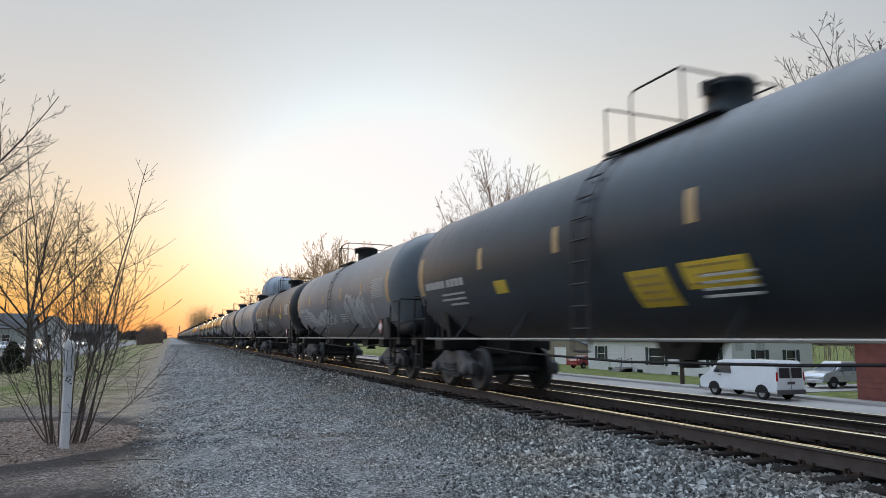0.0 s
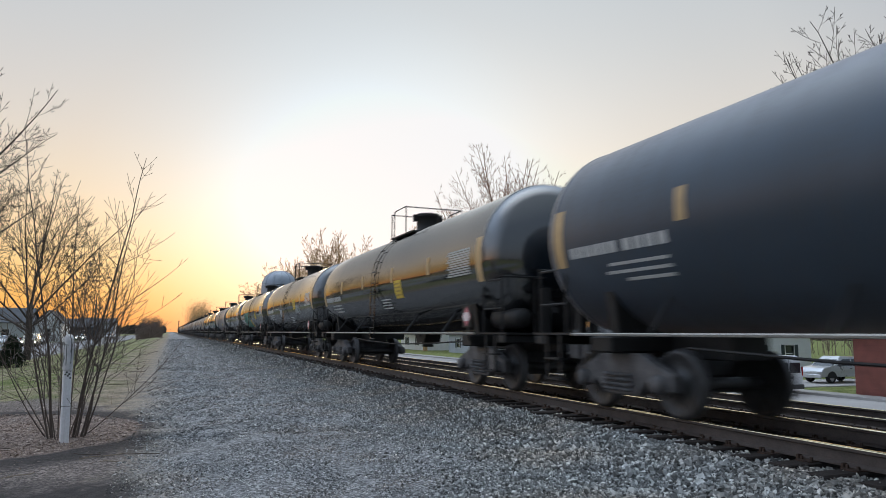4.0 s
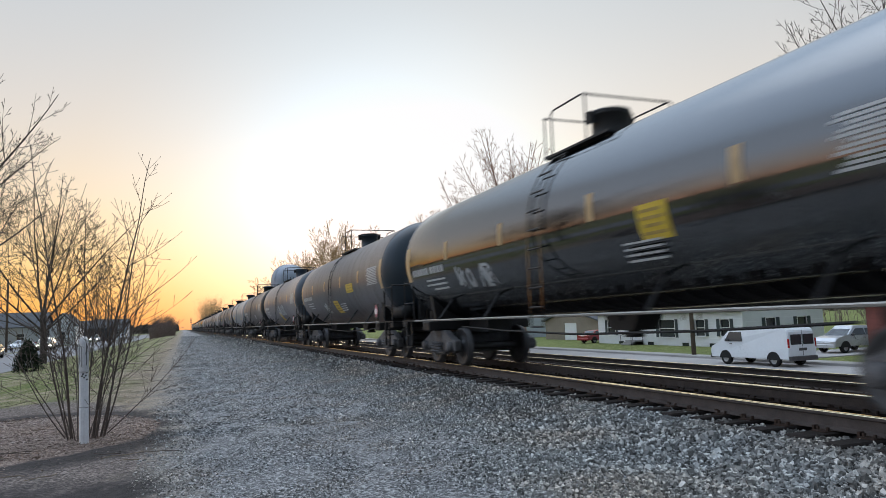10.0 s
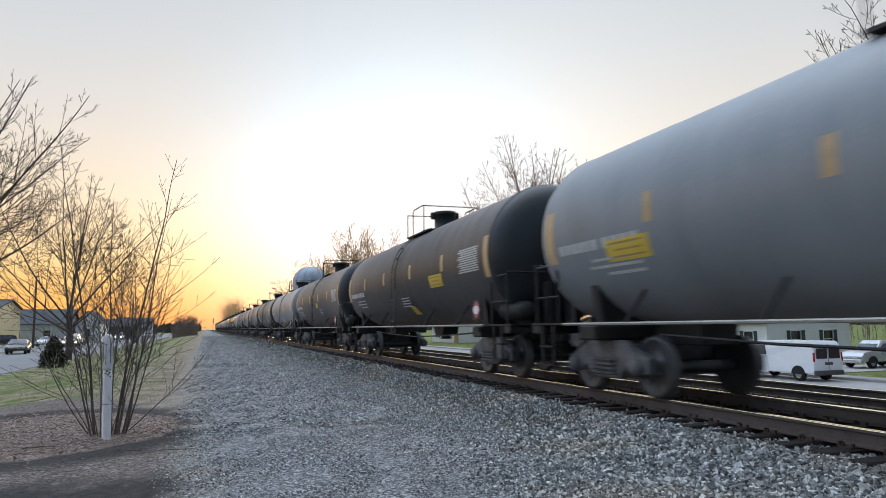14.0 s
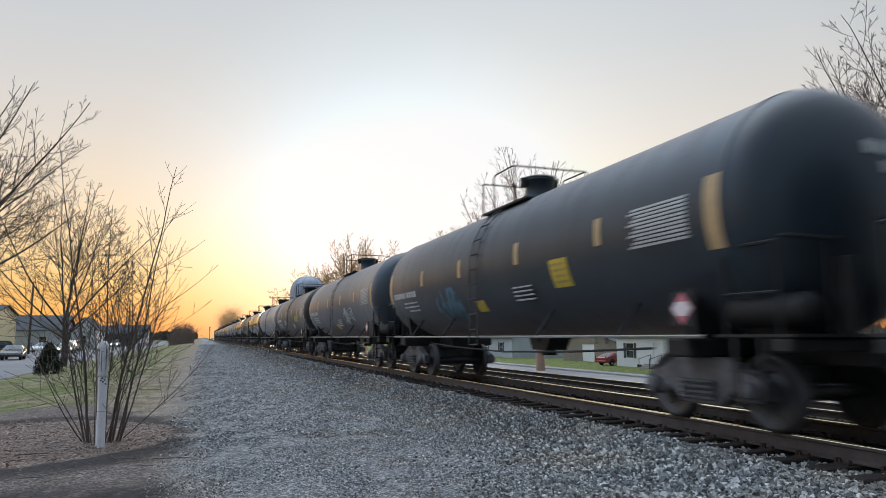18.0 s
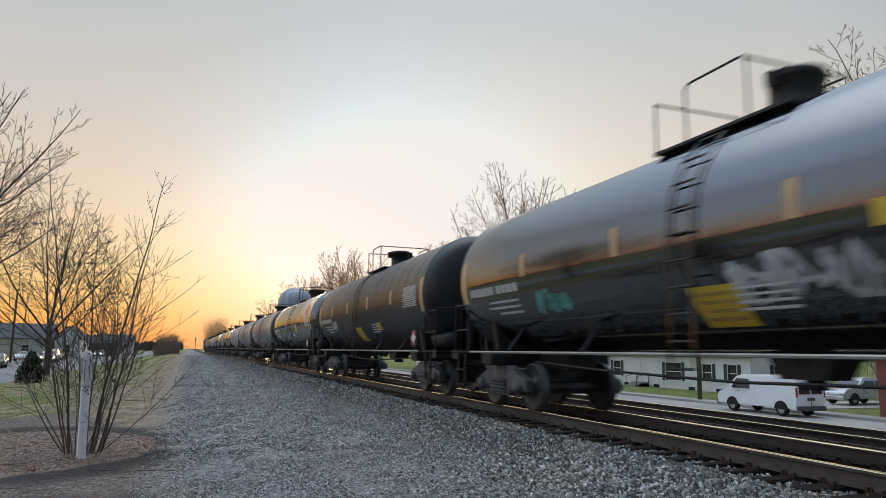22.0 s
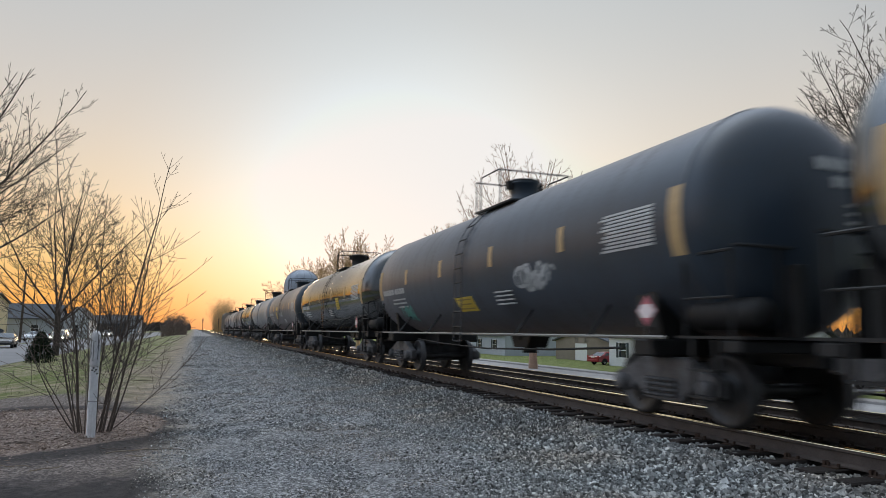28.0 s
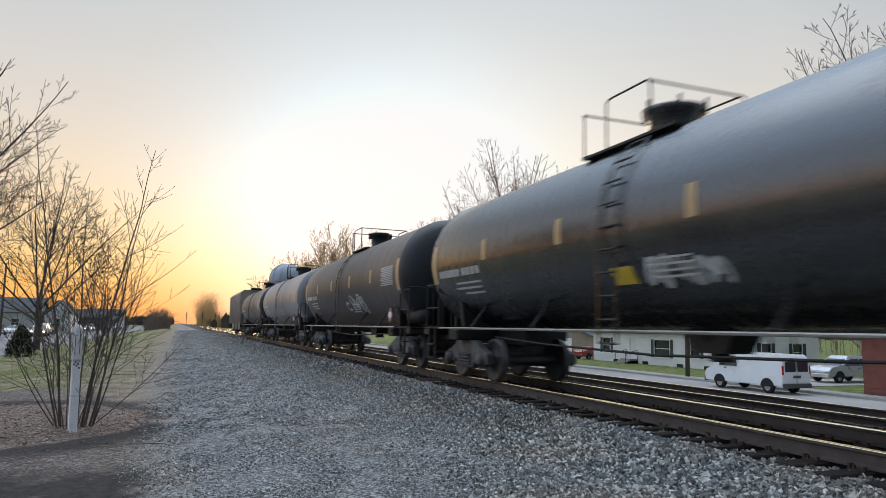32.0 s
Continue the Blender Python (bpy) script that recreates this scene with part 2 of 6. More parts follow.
M["trim_white"] = surface("white_trim_paint", (0.78, 0.78, 0.77), 0.5, 0.0, 0.06, 2, 20)
M["shutter"] = surface("dark_shutter_paint", (0.035, 0.05, 0.055), 0.6, 0.0, 0.2, 3, 30)
M["glass_dark"] = surface("dark_window_glass", (0.03, 0.035, 0.04), 0.06, 0.0, 0.1, 1, 5, spec=0.8)
M["van_white"] = surface("white_van_paint", (0.78, 0.80, 0.82), 0.3, 0.0, 0.04, 1, 8, coat=0.5)
M["silver"] = surface("silver_car_paint", (0.55, 0.56, 0.58), 0.3, 0.5, 0.05, 1, 8, coat=0.6)
M["car_black"] = surface("black_car_paint", (0.015, 0.016, 0.018), 0.25, 0.1, 0.1, 1, 8, coat=0.7)
M["car_red"] = surface("dark_red_car_paint", (0.30, 0.02, 0.025), 0.3, 0.1, 0.1, 1, 8, coat=0.6)
M["car_gold"] = surface("pale_gold_car_paint", (0.45, 0.42, 0.33), 0.3, 0.4, 0.1, 1, 8, coat=0.6)
M["tyre"] = surface("black_rubber", (0.015, 0.015, 0.015), 0.85, 0.0, 0.2, 5, 40)
M["rim"] = surface("alloy_rim", (0.42, 0.42, 0.43), 0.35, 0.9, 0.1, 5, 40)
M["lamp_red"] = surface("red_tail_lamp", (0.4, 0.015, 0.015), 0.2, 0.0, 0.1, 5, 40)
M["headlight"] = glowing("lit_headlight", (1.0, 0.93, 0.75), 14.0)
M["post_white"] = surface("white_painted_post", (0.90, 0.88, 0.89), 0.65, 0.0, 0.12, 6, 40, 0.002, 30, streak=(8, 8, 1))
M["post_grey"] = surface("weathered_clear_tube", (0.70, 0.685, 0.695), 0.35, 0.0, 0.2, 6, 40)
M["black_plastic"] = surface("black_mark", (0.09, 0.085, 0.085), 0.6, 0.0, 0.2, 6, 40)
M["pole_wood"] = surface("utility_pole_wood", (0.10, 0.075, 0.055), 0.9, 0.0, 0.3, 4, 40, 0.004, 30, streak=(8, 8, 1))
M["silo"] = surface("galvanised_dome", (0.34, 0.38, 0.44), 0.5, 0.4, 0.15, 1, 10)
M["hopper_grey"] = surface("grimy_grey_hopper", (0.34, 0.29, 0.25), 0.75, 0.1, 0.3, 1.5, 20, streak=(1, 1, 0.2))
M["feather"] = surface("brown_feathers", (0.09, 0.05, 0.035), 0.9, 0.0, 0.3, 20, 80)


def tank_paint(name, color, rough, sunset_sheen=0.0, grime=(0.06, 0.05, 0.042), ior=1.6):
    """Tank car paint with rain streaks, road dirt low down in uneven runs and soft dents."""
    m = bpy.data.materials.new(name)
    m.use_nodes = True
    n, l = m.node_tree.nodes, m.node_tree.links
    b = n["Principled BSDF"]
    tc = n.new("ShaderNodeTexCoord")
    info = n.new("ShaderNodeObjectInfo")
    add = n.new("ShaderNodeVectorMath")
    add.operation = "MULTIPLY_ADD"
    l.new(info.outputs["Random"], add.inputs[0])
    add.inputs[1].default_value = (37, 91, 13)
    l.new(tc.outputs["Object"], add.inputs[2])
    mp = n.new("ShaderNodeMapping")
    mp.inputs["Scale"].default_value = (0.5, 3.0, 0.5)
    l.new(add.outputs[0], mp.inputs[0])
    st, bl, fi = (n.new("ShaderNodeTexNoise") for _ in range(3))
    st.inputs["Scale"].default_value, st.inputs["Detail"].default_value = 1.2, 5
    bl.inputs["Scale"].default_value, bl.inputs["Detail"].default_value = 0.5, 3
    fi.inputs["Scale"].default_value, fi.inputs["Detail"].default_value = 18, 4
    l.new(mp.outputs[0], st.inputs[0])
    l.new(add.outputs[0], bl.inputs[0])
    l.new(add.outputs[0], fi.inputs[0])
    base = ramp(n, [(0.3, tuple(c * 0.8 for c in color)), (0.7, tuple(min(1, c * 1.2) for c in color))], bl.outputs["Fac"], l)
    mask = n.new("ShaderNodeMath")
    mask.operation = "MULTIPLY"
    l.new(st.outputs["Fac"], mask.inputs[0])
    l.new(fi.outputs["Fac"], mask.inputs[1])
    mr = ramp(n, [(0.22, (0, 0, 0)), (0.42, (0.55, 0.55, 0.55))], mask.outputs[0], l)
    mx = n.new("ShaderNodeMix")
    mx.data_type = "RGBA"
    l.new(mr.outputs[0], mx.inputs["Factor"])
    l.new(base.outputs[0], mx.inputs["A"])
    mx.inputs["B"].default_value = (*grime, 1)
    l.new(mx.outputs["Result"], b.inputs["Base Color"])
    ro = n.new("ShaderNodeMath")
    ro.operation = "MULTIPLY_ADD"
    l.new(mr.outputs[0], ro.inputs[0])
    ro.inputs[1].default_value, ro.inputs[2].default_value = 0.3, rough
    l.new(ro.outputs[0], b.inputs["Roughness"])
    # pink-tinted sheen puts sunset warmth into paint seen at a slant
    b.inputs["Sheen Weight"].default_value = sunset_sheen
    b.inputs["Sheen Roughness"].default_value = 0.35
    b.inputs["Sheen Tint"].default_value = (1.0, 0.83, 0.77, 1)
    b.inputs["IOR"].default_value = ior
    bp = n.new("ShaderNodeBump")
    bp.inputs["Strength"].default_value, bp.inputs["Distance"].default_value = 0.25, 0.02
    l.new(bl.outputs["Fac"], bp.inputs["Height"])
    l.new(bp.outputs[0], b.inputs["Normal"])
    return m


M["t_matte"] = tank_paint("matte_black_tank_paint", (0.021, 0.034, 0.047), 0.34, 0.42, (0.036, 0.040, 0.044), ior=1.45)
M["t_brown"] = tank_paint("sooty_brown_black_tank_paint", (0.012, 0.0165, 0.021), 0.40, 0.36, (0.030, 0.030, 0.031), ior=1.38)
M["t_black"] = tank_paint("deep_black_tank_paint", (0.008, 0.010, 0.014), 0.32, 0.05, (0.015, 0.014, 0.014), ior=1.4)
M["t_gloss"] = tank_paint("glossy_black_tank_paint", (0.002, 0.003, 0.005), 0.07, 0.0, (0.008, 0.008, 0.008), ior=2.25)
M["t_satin"] = tank_paint("satin_black_tank_paint", (0.004, 0.006, 0.009), 0.20, 0.0, (0.014, 0.014, 0.015), ior=2.0)
M["t_navy"] = tank_paint("faded_blue_black_tank_paint", (0.034, 0.051, 0.074), 0.34, 0.42, (0.045, 0.048, 0.052), ior=1.5)
M["t_grey"] = tank_paint("weathered_grey_tank_paint", (0.125, 0.148, 0.172), 0.38, 0.5, (0.20, 0.20, 0.20), ior=1.55)
M["t_light"] = tank_paint("blue_grey_tank_paint", (0.205, 0.226, 0.246), 0.38, 0.25, (0.27, 0.275, 0.28), ior=1.55)
for gname, gcol in (("white", (0.45, 0.47, 0.48)), ("teal", (0.10, 0.30, 0.26)), ("violet", (0.22, 0.17, 0.38)), ("red", (0.45, 0.03, 0.05)), ("lemon", (0.45, 0.38, 0.05)), ("blue", (0.09, 0.19, 0.26))):
    M["g_" + gname] = surface("graffiti_" + gname, gcol, 0.5, 0, 0.35, 3, 30)


# ---- mesh helpers ----
def mesh_of(name, bm):
    me = bpy.data.meshes.new(name)
    bm.to_mesh(me)
    bm.free()
    return me


def box(bm, x0, x1, y0, y1, z0, z1, bevel=0.0):
    vs = [bm.verts.new((x, y, z)) for x in (x0, x1) for y in (y0, y1) for z in (z0, z1)]
    fs = [bm.faces.new([vs[i] for i in f]) for f in ((0, 1, 3, 2), (4, 6, 7, 5), (0, 4, 5, 1), (2, 3, 7, 6), (0, 2, 6, 4), (1, 5, 7, 3))]
    if bevel:
        es = list({e for f in fs for e in f.edges})
        bmesh.ops.bevel(bm, geom=es, offset=bevel, segments=1, affect="EDGES")
    return vs


def rod(bm, a, b, r, r2=None, sides=6, caps=True):
    """A round bar from a to b."""
    a, b = Vector(a), Vector(b)
    r2 = r if r2 is None else r2
    d = (b - a).normalized()
    u = d.orthogonal().normalized()
    w = d.cross(u)
    rings = []
    for p, rad in ((a, r), (b, r2)):
        rings.append([bm.verts.new(p + (u * math.cos(k * math.tau / sides) + w * math.sin(k * math.tau / sides)) * rad) for k in range(sides)])
    for k in range(sides):
        bm.faces.new((rings[0][k], rings[0][(k + 1) % sides], rings[1][(k + 1) % sides], rings[1][k]))
    if caps and sides > 2:
        bm.faces.new(list(reversed(rings[0])))
        bm.faces.new(rings[1])


def lathe(bm, profile, sides, axis="z", centre=(0, 0, 0), smooth=True):
    """Turn (radius, along) pairs round an axis; a zero radius closes the end."""
    c = Vector(centre)

    def at(r, h, k):
        a, b = r * math.cos(k * math.tau / sides), r * math.sin(k * math.tau / sides)
        return c + Vector({"z": (a, b, h), "y": (a, h, b), "x": (h, a, b)}[axis])
    rings = []
    for r, h in profile:
        rings.append([bm.verts.new(at(0, h, 0))] if r == 0 else [bm.verts.new(at(r, h, k)) for k in range(sides)])
    for A, B in zip(rings, rings[1:]):
        for k in range(sides):
            j = (k + 1) % sides
            if len(A) == 1 and len(B) == 1:
                continue
            f = bm.faces.new((A[0], B[k], B[j])) if len(A) == 1 else bm.faces.new((A[k], B[0], A[j])) if len(B) == 1 else bm.faces.new((A[k], B[k], B[j], A[j]))
            f.smooth = smooth


def extrude_shape(bm, pts, x0, x1, axis="x"):
    """A flat outline (list of two coordinates) given thickness along an axis."""
    def at(p, h):
        return {"x": (h, p[0], p[1]), "y": (p[0], h, p[1]), "z": (p[0], p[1], h)}[axis]
    a, b = [bm.verts.new(at(p, x0)) for p in pts], [bm.verts.new(at(p, x1)) for p in pts]
    n = len(pts)
    bm.faces.new(a)
    bm.faces.new(list(reversed(b)))
    for k in range(n):
        bm.faces.new((a[k], b[k], b[(k + 1) % n], a[(k + 1) % n]))


def tidy(bm):
    bmesh.ops.recalc_face_normals(bm, faces=bm.faces)
    return bm


def part(name, data, material, parent, label="", m=None):
    """One mesh object under a thing or a part. data: a bmesh or a mesh that other parts share."""
    if isinstance(data, bmesh.types.BMesh):
        data = mesh_of(name, tidy(data))
    if not data.materials:
        data.materials.append(material)
    ob = new(name, data)
    ob.parent = parent
    if m is not None:
        ob.matrix_basis = m
    if material and data.materials[0] != material:
        ob.material_slots[0].link = "OBJECT"
        ob.material_slots[0].material = material
    if label:
        ob["label"] = label
    return ob


def thing(name, m=None, label="", category="", group="", kind=""):
    ob = new(name)
    ob.empty_display_size = 0.3
    if m is not None:
        ob.matrix_basis = m
    return tagged(ob, label, category, group, kind)


def plain(name, data, material, label="", category="", group="", kind="", m=None):
    """A thing or a piece of the setting that is one mesh."""
    return tagged(part(name, data, material, None, "", m), label, category, group, kind)


def cloud(verts, faces, copies, rng, spread, size, squash=1.0):
    """Many small loose pieces as arrays: copies at the points of spread, turned at random."""
    n = len(spread)
    v = np.asarray(verts, float)
    a = rng.uniform(0, math.tau, (n, 3))
    ca, sa, cb, sb = np.cos(a[:, 0]), np.sin(a[:, 0]), np.cos(a[:, 1]), np.sin(a[:, 1])
    R = np.zeros((n, 3, 3))
    R[:, 0, 0], R[:, 0, 1], R[:, 1, 0], R[:, 1, 1], R[:, 2, 2] = ca, -sa, sa, ca, 1
    T = np.zeros((n, 3, 3))
    T[:, 0, 0], T[:, 1, 1], T[:, 1, 2], T[:, 2, 1], T[:, 2, 2] = 1, cb, -sb, sb, cb
    stretch = rng.uniform(0.4, 1.45, (n, 1, 3))
    jig = rng.uniform(0.6, 1.3, (n, len(v), 1))
    P = (v[None] * stretch * jig) @ np.transpose(T @ R, (0, 2, 1))
    P[:, :, 2] *= squash
    P = P * np.asarray(size)[:, None, None] + np.asarray(spread)[:, None, :]
    F = np.asarray(faces)[None] + (np.arange(n) * len(v))[:, None, None]
    return P.reshape(-1, 3), F.reshape(-1, F.shape[2])


def mesh_from(name, P, F, flat=False):
    me = bpy.data.meshes.new(name)
    me.vertices.add(len(P))
    me.vertices.foreach_set("co", np.asarray(P, np.float32).ravel())
    k = F.shape[1]
    me.loops.add(F.size)
    me.loops.foreach_set("vertex_index", np.asarray(F, np.int32).ravel())
    me.polygons.add(len(F))
    me.polygons.foreach_set("loop_start", np.arange(0, F.size, k, dtype=np.int32))
    me.update(calc_edges=True)
    if flat:
        me.shade_flat()
    return me


OCTA_V = [(1, 0, 0), (-1, 0, 0), (0, 1, 0), (0, -1, 0), (0, 0, 1), (0, 0, -1)]
OCTA_F = [(0, 2, 4), (2, 1, 4), (1, 3, 4), (3, 0, 4), (2, 0, 5), (1, 2, 5), (3, 1, 5), (0, 3, 5)]
CUBE_V = [(-1, -1, -1), (1, -0.8, -0.9), (0.8, 1, -1), (-0.9, 0.8, -1), (-0.7, -0.8, 0.8), (0.8, -0.7, 0.9), (0.7, 0.8, 0.6), (-0.8, 0.6, 1)]
CUBE_F = [(0, 3, 2, 1), (4, 5, 6, 7), (0, 1, 5, 4), (1, 2, 6, 5), (2, 3, 7, 6), (3, 0, 4, 7)]

CHIP_V = [(1.0, 0.1, -0.6), (-0.7, 0.9, -0.5), (-0.6, -0.9, -0.4), (0.1, 0.0, 0.9)]
CHIP_F = [(0, 1, 3), (1, 2, 3), (2, 0, 3), (0, 2, 1)]

# ---- plan ----
RAIL_TOP = 0.44
TRACK_X = 7.2
GAUGE = 1.435
TRACK2_X, RAIL2_TOP = 12.9, 0.06
STREET_Z = -1.6
LEFT_Z = -0.65


def ground_height(x, y):
    """Gravel at nought, a low bank for the line, the street beyond it lower, a gentle fall to the street at the other side."""
    def ease(a, b, v):
        k = min(1, max(0, (v - a) / (b - a)))
        return k * k * (3 - 2 * k)
    z = 0.0
    z += 0.19 * ease(4.5, 5.7, x)
    z -= 0.39 * ease(8.9, 11.4, x)
    z += (STREET_Z + 0.2) * ease(14.4, 19.5, x)
    z += LEFT_Z * ease(-2.5, -9.0, x)
    return z


def build_ground():
    rng = np.random.RandomState(4)
    xs = np.concatenate([[-3000, -1200, -500, -200, -100, -60, -40, -30], np.arange(-24, -4, 1.0), np.arange(-4, 3, 0.25), np.arange(3, 10, 0.2), np.arange(10, 24, 0.5), [26, 30, 34, 40, 50, 70, 100, 200, 500, 1200, 3000]])
    ys = np.concatenate([[-3000, -1000, -300, -100, -40, -20, -10, -5], np.arange(-2, 30, 0.4), np.arange(30, 80, 2.0), [90, 110, 140, 180, 240, 320, 450, 700, 1200, 2000, 3500]])
    X, Y = np.meshgrid(xs, ys, indexing="ij")
    Z = np.vectorize(ground_height)(X, Y)
    near = (np.abs(X) < 14) & (Y > -3) & (Y < 30)
    Z = Z + near * rng.uniform(-0.012, 0.012, Z.shape)
    P = np.stack([X, Y, Z], -1).reshape(-1, 3)
    nx, ny = len(xs), len(ys)
    i = (np.arange(nx - 1)[:, None] * ny + np.arange(ny - 1)[None]).ravel()
    F = np.stack([i, i + ny, i + ny + 1, i + 1], 1)
    me = mesh_from("ground", P, F)
    for p in me.polygons:
        p.use_smooth = True
    return me


def ground_material():
    """Lanes of gravel, straw verge, mulch, lawn and dark ballast, each with ragged borders."""
    m = bpy.data.materials.new("ground_cover")
    m.use_nodes = True
    n, l = m.node_tree.nodes, m.node_tree.links
    b = n["Principled BSDF"]
    b.inputs["Roughness"].default_value = 0.95
    b.inputs["Specular IOR Level"].default_value = 0.25
    geo = n.new("ShaderNodeNewGeometry")
    pos = geo.outputs["Position"]
    xyz = n.new("ShaderNodeSeparateXYZ")
    l.new(pos, xyz.inputs[0])

    def noise_tex(scale, detail=4, rough=0.55):
        t = n.new("ShaderNodeTexNoise")
        t.inputs["Scale"].default_value, t.inputs["Detail"].default_value, t.inputs["Roughness"].default_value = scale, detail, rough
        l.new(pos, t.inputs[0])
        return t.outputs["Fac"]

    def calc(op, a, b_, c=None):
        t = n.new("ShaderNodeMath")
        t.operation = op
        for i, v in enumerate((a, b_) if c is None else (a, b_, c)):
            if isinstance(v, (int, float)):
                t.inputs[i].default_value = v
            else:
                l.new(v, t.inputs[i])
        return t.outputs[0]

    def step(v, a, b_):
        t = n.new("ShaderNodeMapRange")
        t.inputs["From Min"].default_value, t.inputs["From Max"].default_value = a, b_
        l.new(v, t.inputs["Value"])
        return t.outputs[0]

    def over(under, top, fac):
        t = n.new("ShaderNodeMix")
        t.data_type = "RGBA"
        for s, v in (("A", under), ("B", top), ("Factor", fac)):
            if isinstance(v, tuple):
                t.inputs[s].default_value = (*v, 1)
            else:
                l.new(v, t.inputs[s])
        return t.outputs["Result"]

    fine, mid, coarse, wide = noise_tex(55, 5, 0.7), noise_tex(9), noise_tex(1.3), noise_tex(0.25, 3)
    vor = n.new("ShaderNodeTexVoronoi")
    vor.inputs["Scale"].default_value = 36
    l.new(pos, vor.inputs["Vector"])
    grit = n.new("ShaderNodeMix")
    grit.data_type = "FLOAT"
    grit.inputs[0].default_value = 0.5
    l.new(fine, grit.inputs["A"])
    sepc = n.new("ShaderNodeSeparateColor")
    l.new(vor.outputs["Color"], sepc.inputs[0])
    l.new(sepc.outputs[0], grit.inputs["B"])
    gravel = ramp(n, [(0.25, (0.062, 0.061, 0.061)), (0.5, (0.215, 0.213, 0.213)), (0.75, (0.55, 0.544, 0.54))], grit.outputs["Result"], l).outputs[0]
    # wheel lanes, slightly bluer and smoother
    wob = calc("MULTIPLY_ADD", coarse, 0.7, calc("ADD", xyz.outputs["X"], -0.35))
    lanes = calc("SINE", calc("MULTIPLY", wob, 3.6), 0.0)
    gravel = over(gravel, (0.235, 0.237, 0.242), calc("MULTIPLY", step(lanes, 0.2, 1.0), 0.25))
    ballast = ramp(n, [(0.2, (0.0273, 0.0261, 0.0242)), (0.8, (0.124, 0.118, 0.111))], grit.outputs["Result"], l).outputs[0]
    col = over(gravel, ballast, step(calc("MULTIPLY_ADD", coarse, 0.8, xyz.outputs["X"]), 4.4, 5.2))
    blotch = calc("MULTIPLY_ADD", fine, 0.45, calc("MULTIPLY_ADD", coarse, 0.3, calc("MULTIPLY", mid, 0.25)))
    # near-black from the near rail outward, between and beyond the tracks
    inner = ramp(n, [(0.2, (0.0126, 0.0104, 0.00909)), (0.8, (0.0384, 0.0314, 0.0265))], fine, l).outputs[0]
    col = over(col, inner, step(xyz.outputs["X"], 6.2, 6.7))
    lawn = ramp(n, [(0.36, (0.055, 0.078, 0.02)), (0.5, (0.15, 0.185, 0.05)), (0.64, (0.38, 0.35, 0.15))], blotch, l).outputs[0]
    col = over(col, lawn, step(calc("MULTIPLY_ADD", coarse, 2.0, xyz.outputs["X"]), 15.5, 17.5))
    # verge on the left of the gravel: straw first, lawn farther out
    straw = ramp(n, [(0.36, (0.09, 0.068, 0.052)), (0.5, (0.26, 0.208, 0.152)), (0.64, (0.58, 0.48, 0.36))], blotch, l).outputs[0]
    edge = calc("MULTIPLY_ADD", coarse, -0.9, calc("MULTIPLY_ADD", mid, -0.5, xyz.outputs["X"]))
    col = over(straw, col, step(edge, -1.75, -0.35))
    green = step(calc("MULTIPLY_ADD", coarse, 2.2, calc("MULTIPLY_ADD", wide, 2.6, calc("MULTIPLY_ADD", mid, 0.8, xyz.outputs["X"]))), 1.75, -0.6)
    lawn = over(lawn, straw, calc("MULTIPLY", step(calc("MULTIPLY_ADD", wide, 0.6, coarse), 0.70, 0.92), 0.75))
    col = over(col, lawn, green)
    # litter and bare dark earth round the mulch bed
    def ellipse(cx, cy, rx, ry, wob):
        ex, ey = calc("MULTIPLY", calc("ADD", xyz.outputs["X"], -cx), 1 / rx), calc("MULTIPLY", calc("ADD", xyz.outputs["Y"], -cy), 1 / ry)
        r_ = calc("SQRT", calc("ADD", calc("MULTIPLY", ex, ex), calc("MULTIPLY", ey, ey)), 0.0)
        return calc("MULTIPLY_ADD", calc("ADD", coarse, -0.5), wob, calc("MULTIPLY_ADD", calc("ADD", mid, -0.5), wob * 0.5, r_))
    earth = ramp(n, [(0.25, (0.025, 0.0225, 0.0225)), (0.75, (0.07, 0.062, 0.060))], mid, l).outputs[0]
    litter = ramp(n, [(0.2, (0.050, 0.042, 0.038)), (0.5, (0.15, 0.122, 0.110)), (0.8, (0.38, 0.32, 0.285))], grit.outputs["Result"], l).outputs[0]
    mulch = ramp(n, [(0.2, (0.08, 0.058, 0.048)), (0.5, (0.225, 0.165, 0.137)), (0.8, (0.48, 0.38, 0.32))], grit.outputs["Result"], l).outputs[0]
    whole = ellipse(-3.3, 11.0, 3.0, 7.5, 0.35)
    col = over(col, litter, step(whole, 1.05, 0.92))
    bed = ellipse(-2.75, 12.3, 2.35, 2.55, 0.16)
    ring = calc("MULTIPLY", step(bed, 1.42, 1.22), step(whole, 1.12, 1.0))
    col = over(col, earth, calc("MULTIPLY", ring, 0.92))
    front = calc("MULTIPLY", step(calc("MULTIPLY_ADD", coarse, 2.0, xyz.outputs["Y"]), 9.6, 8.8), calc("MULTIPLY", step(xyz.outputs["Y"], 0.5, 3.5), step(calc("MULTIPLY_ADD", coarse, 0.8, xyz.outputs["X"]), 0.35, 0.05)))
    col = over(col, earth, calc("MULTIPLY", front, step(coarse, 0.30, 0.44)))
    col = over(col, mulch, step(bed, 1.04, 0.98))
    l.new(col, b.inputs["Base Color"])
    bp = n.new("ShaderNodeBump")
    bp.inputs["Strength"].default_value, bp.inputs["Distance"].default_value = 1.0, 0.03
    l.new(grit.outputs["Result"], bp.inputs["Height"])
    l.new(bp.outputs[0], b.inputs["Normal"])
    return m


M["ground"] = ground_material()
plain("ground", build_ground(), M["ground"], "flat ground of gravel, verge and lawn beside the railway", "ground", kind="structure")


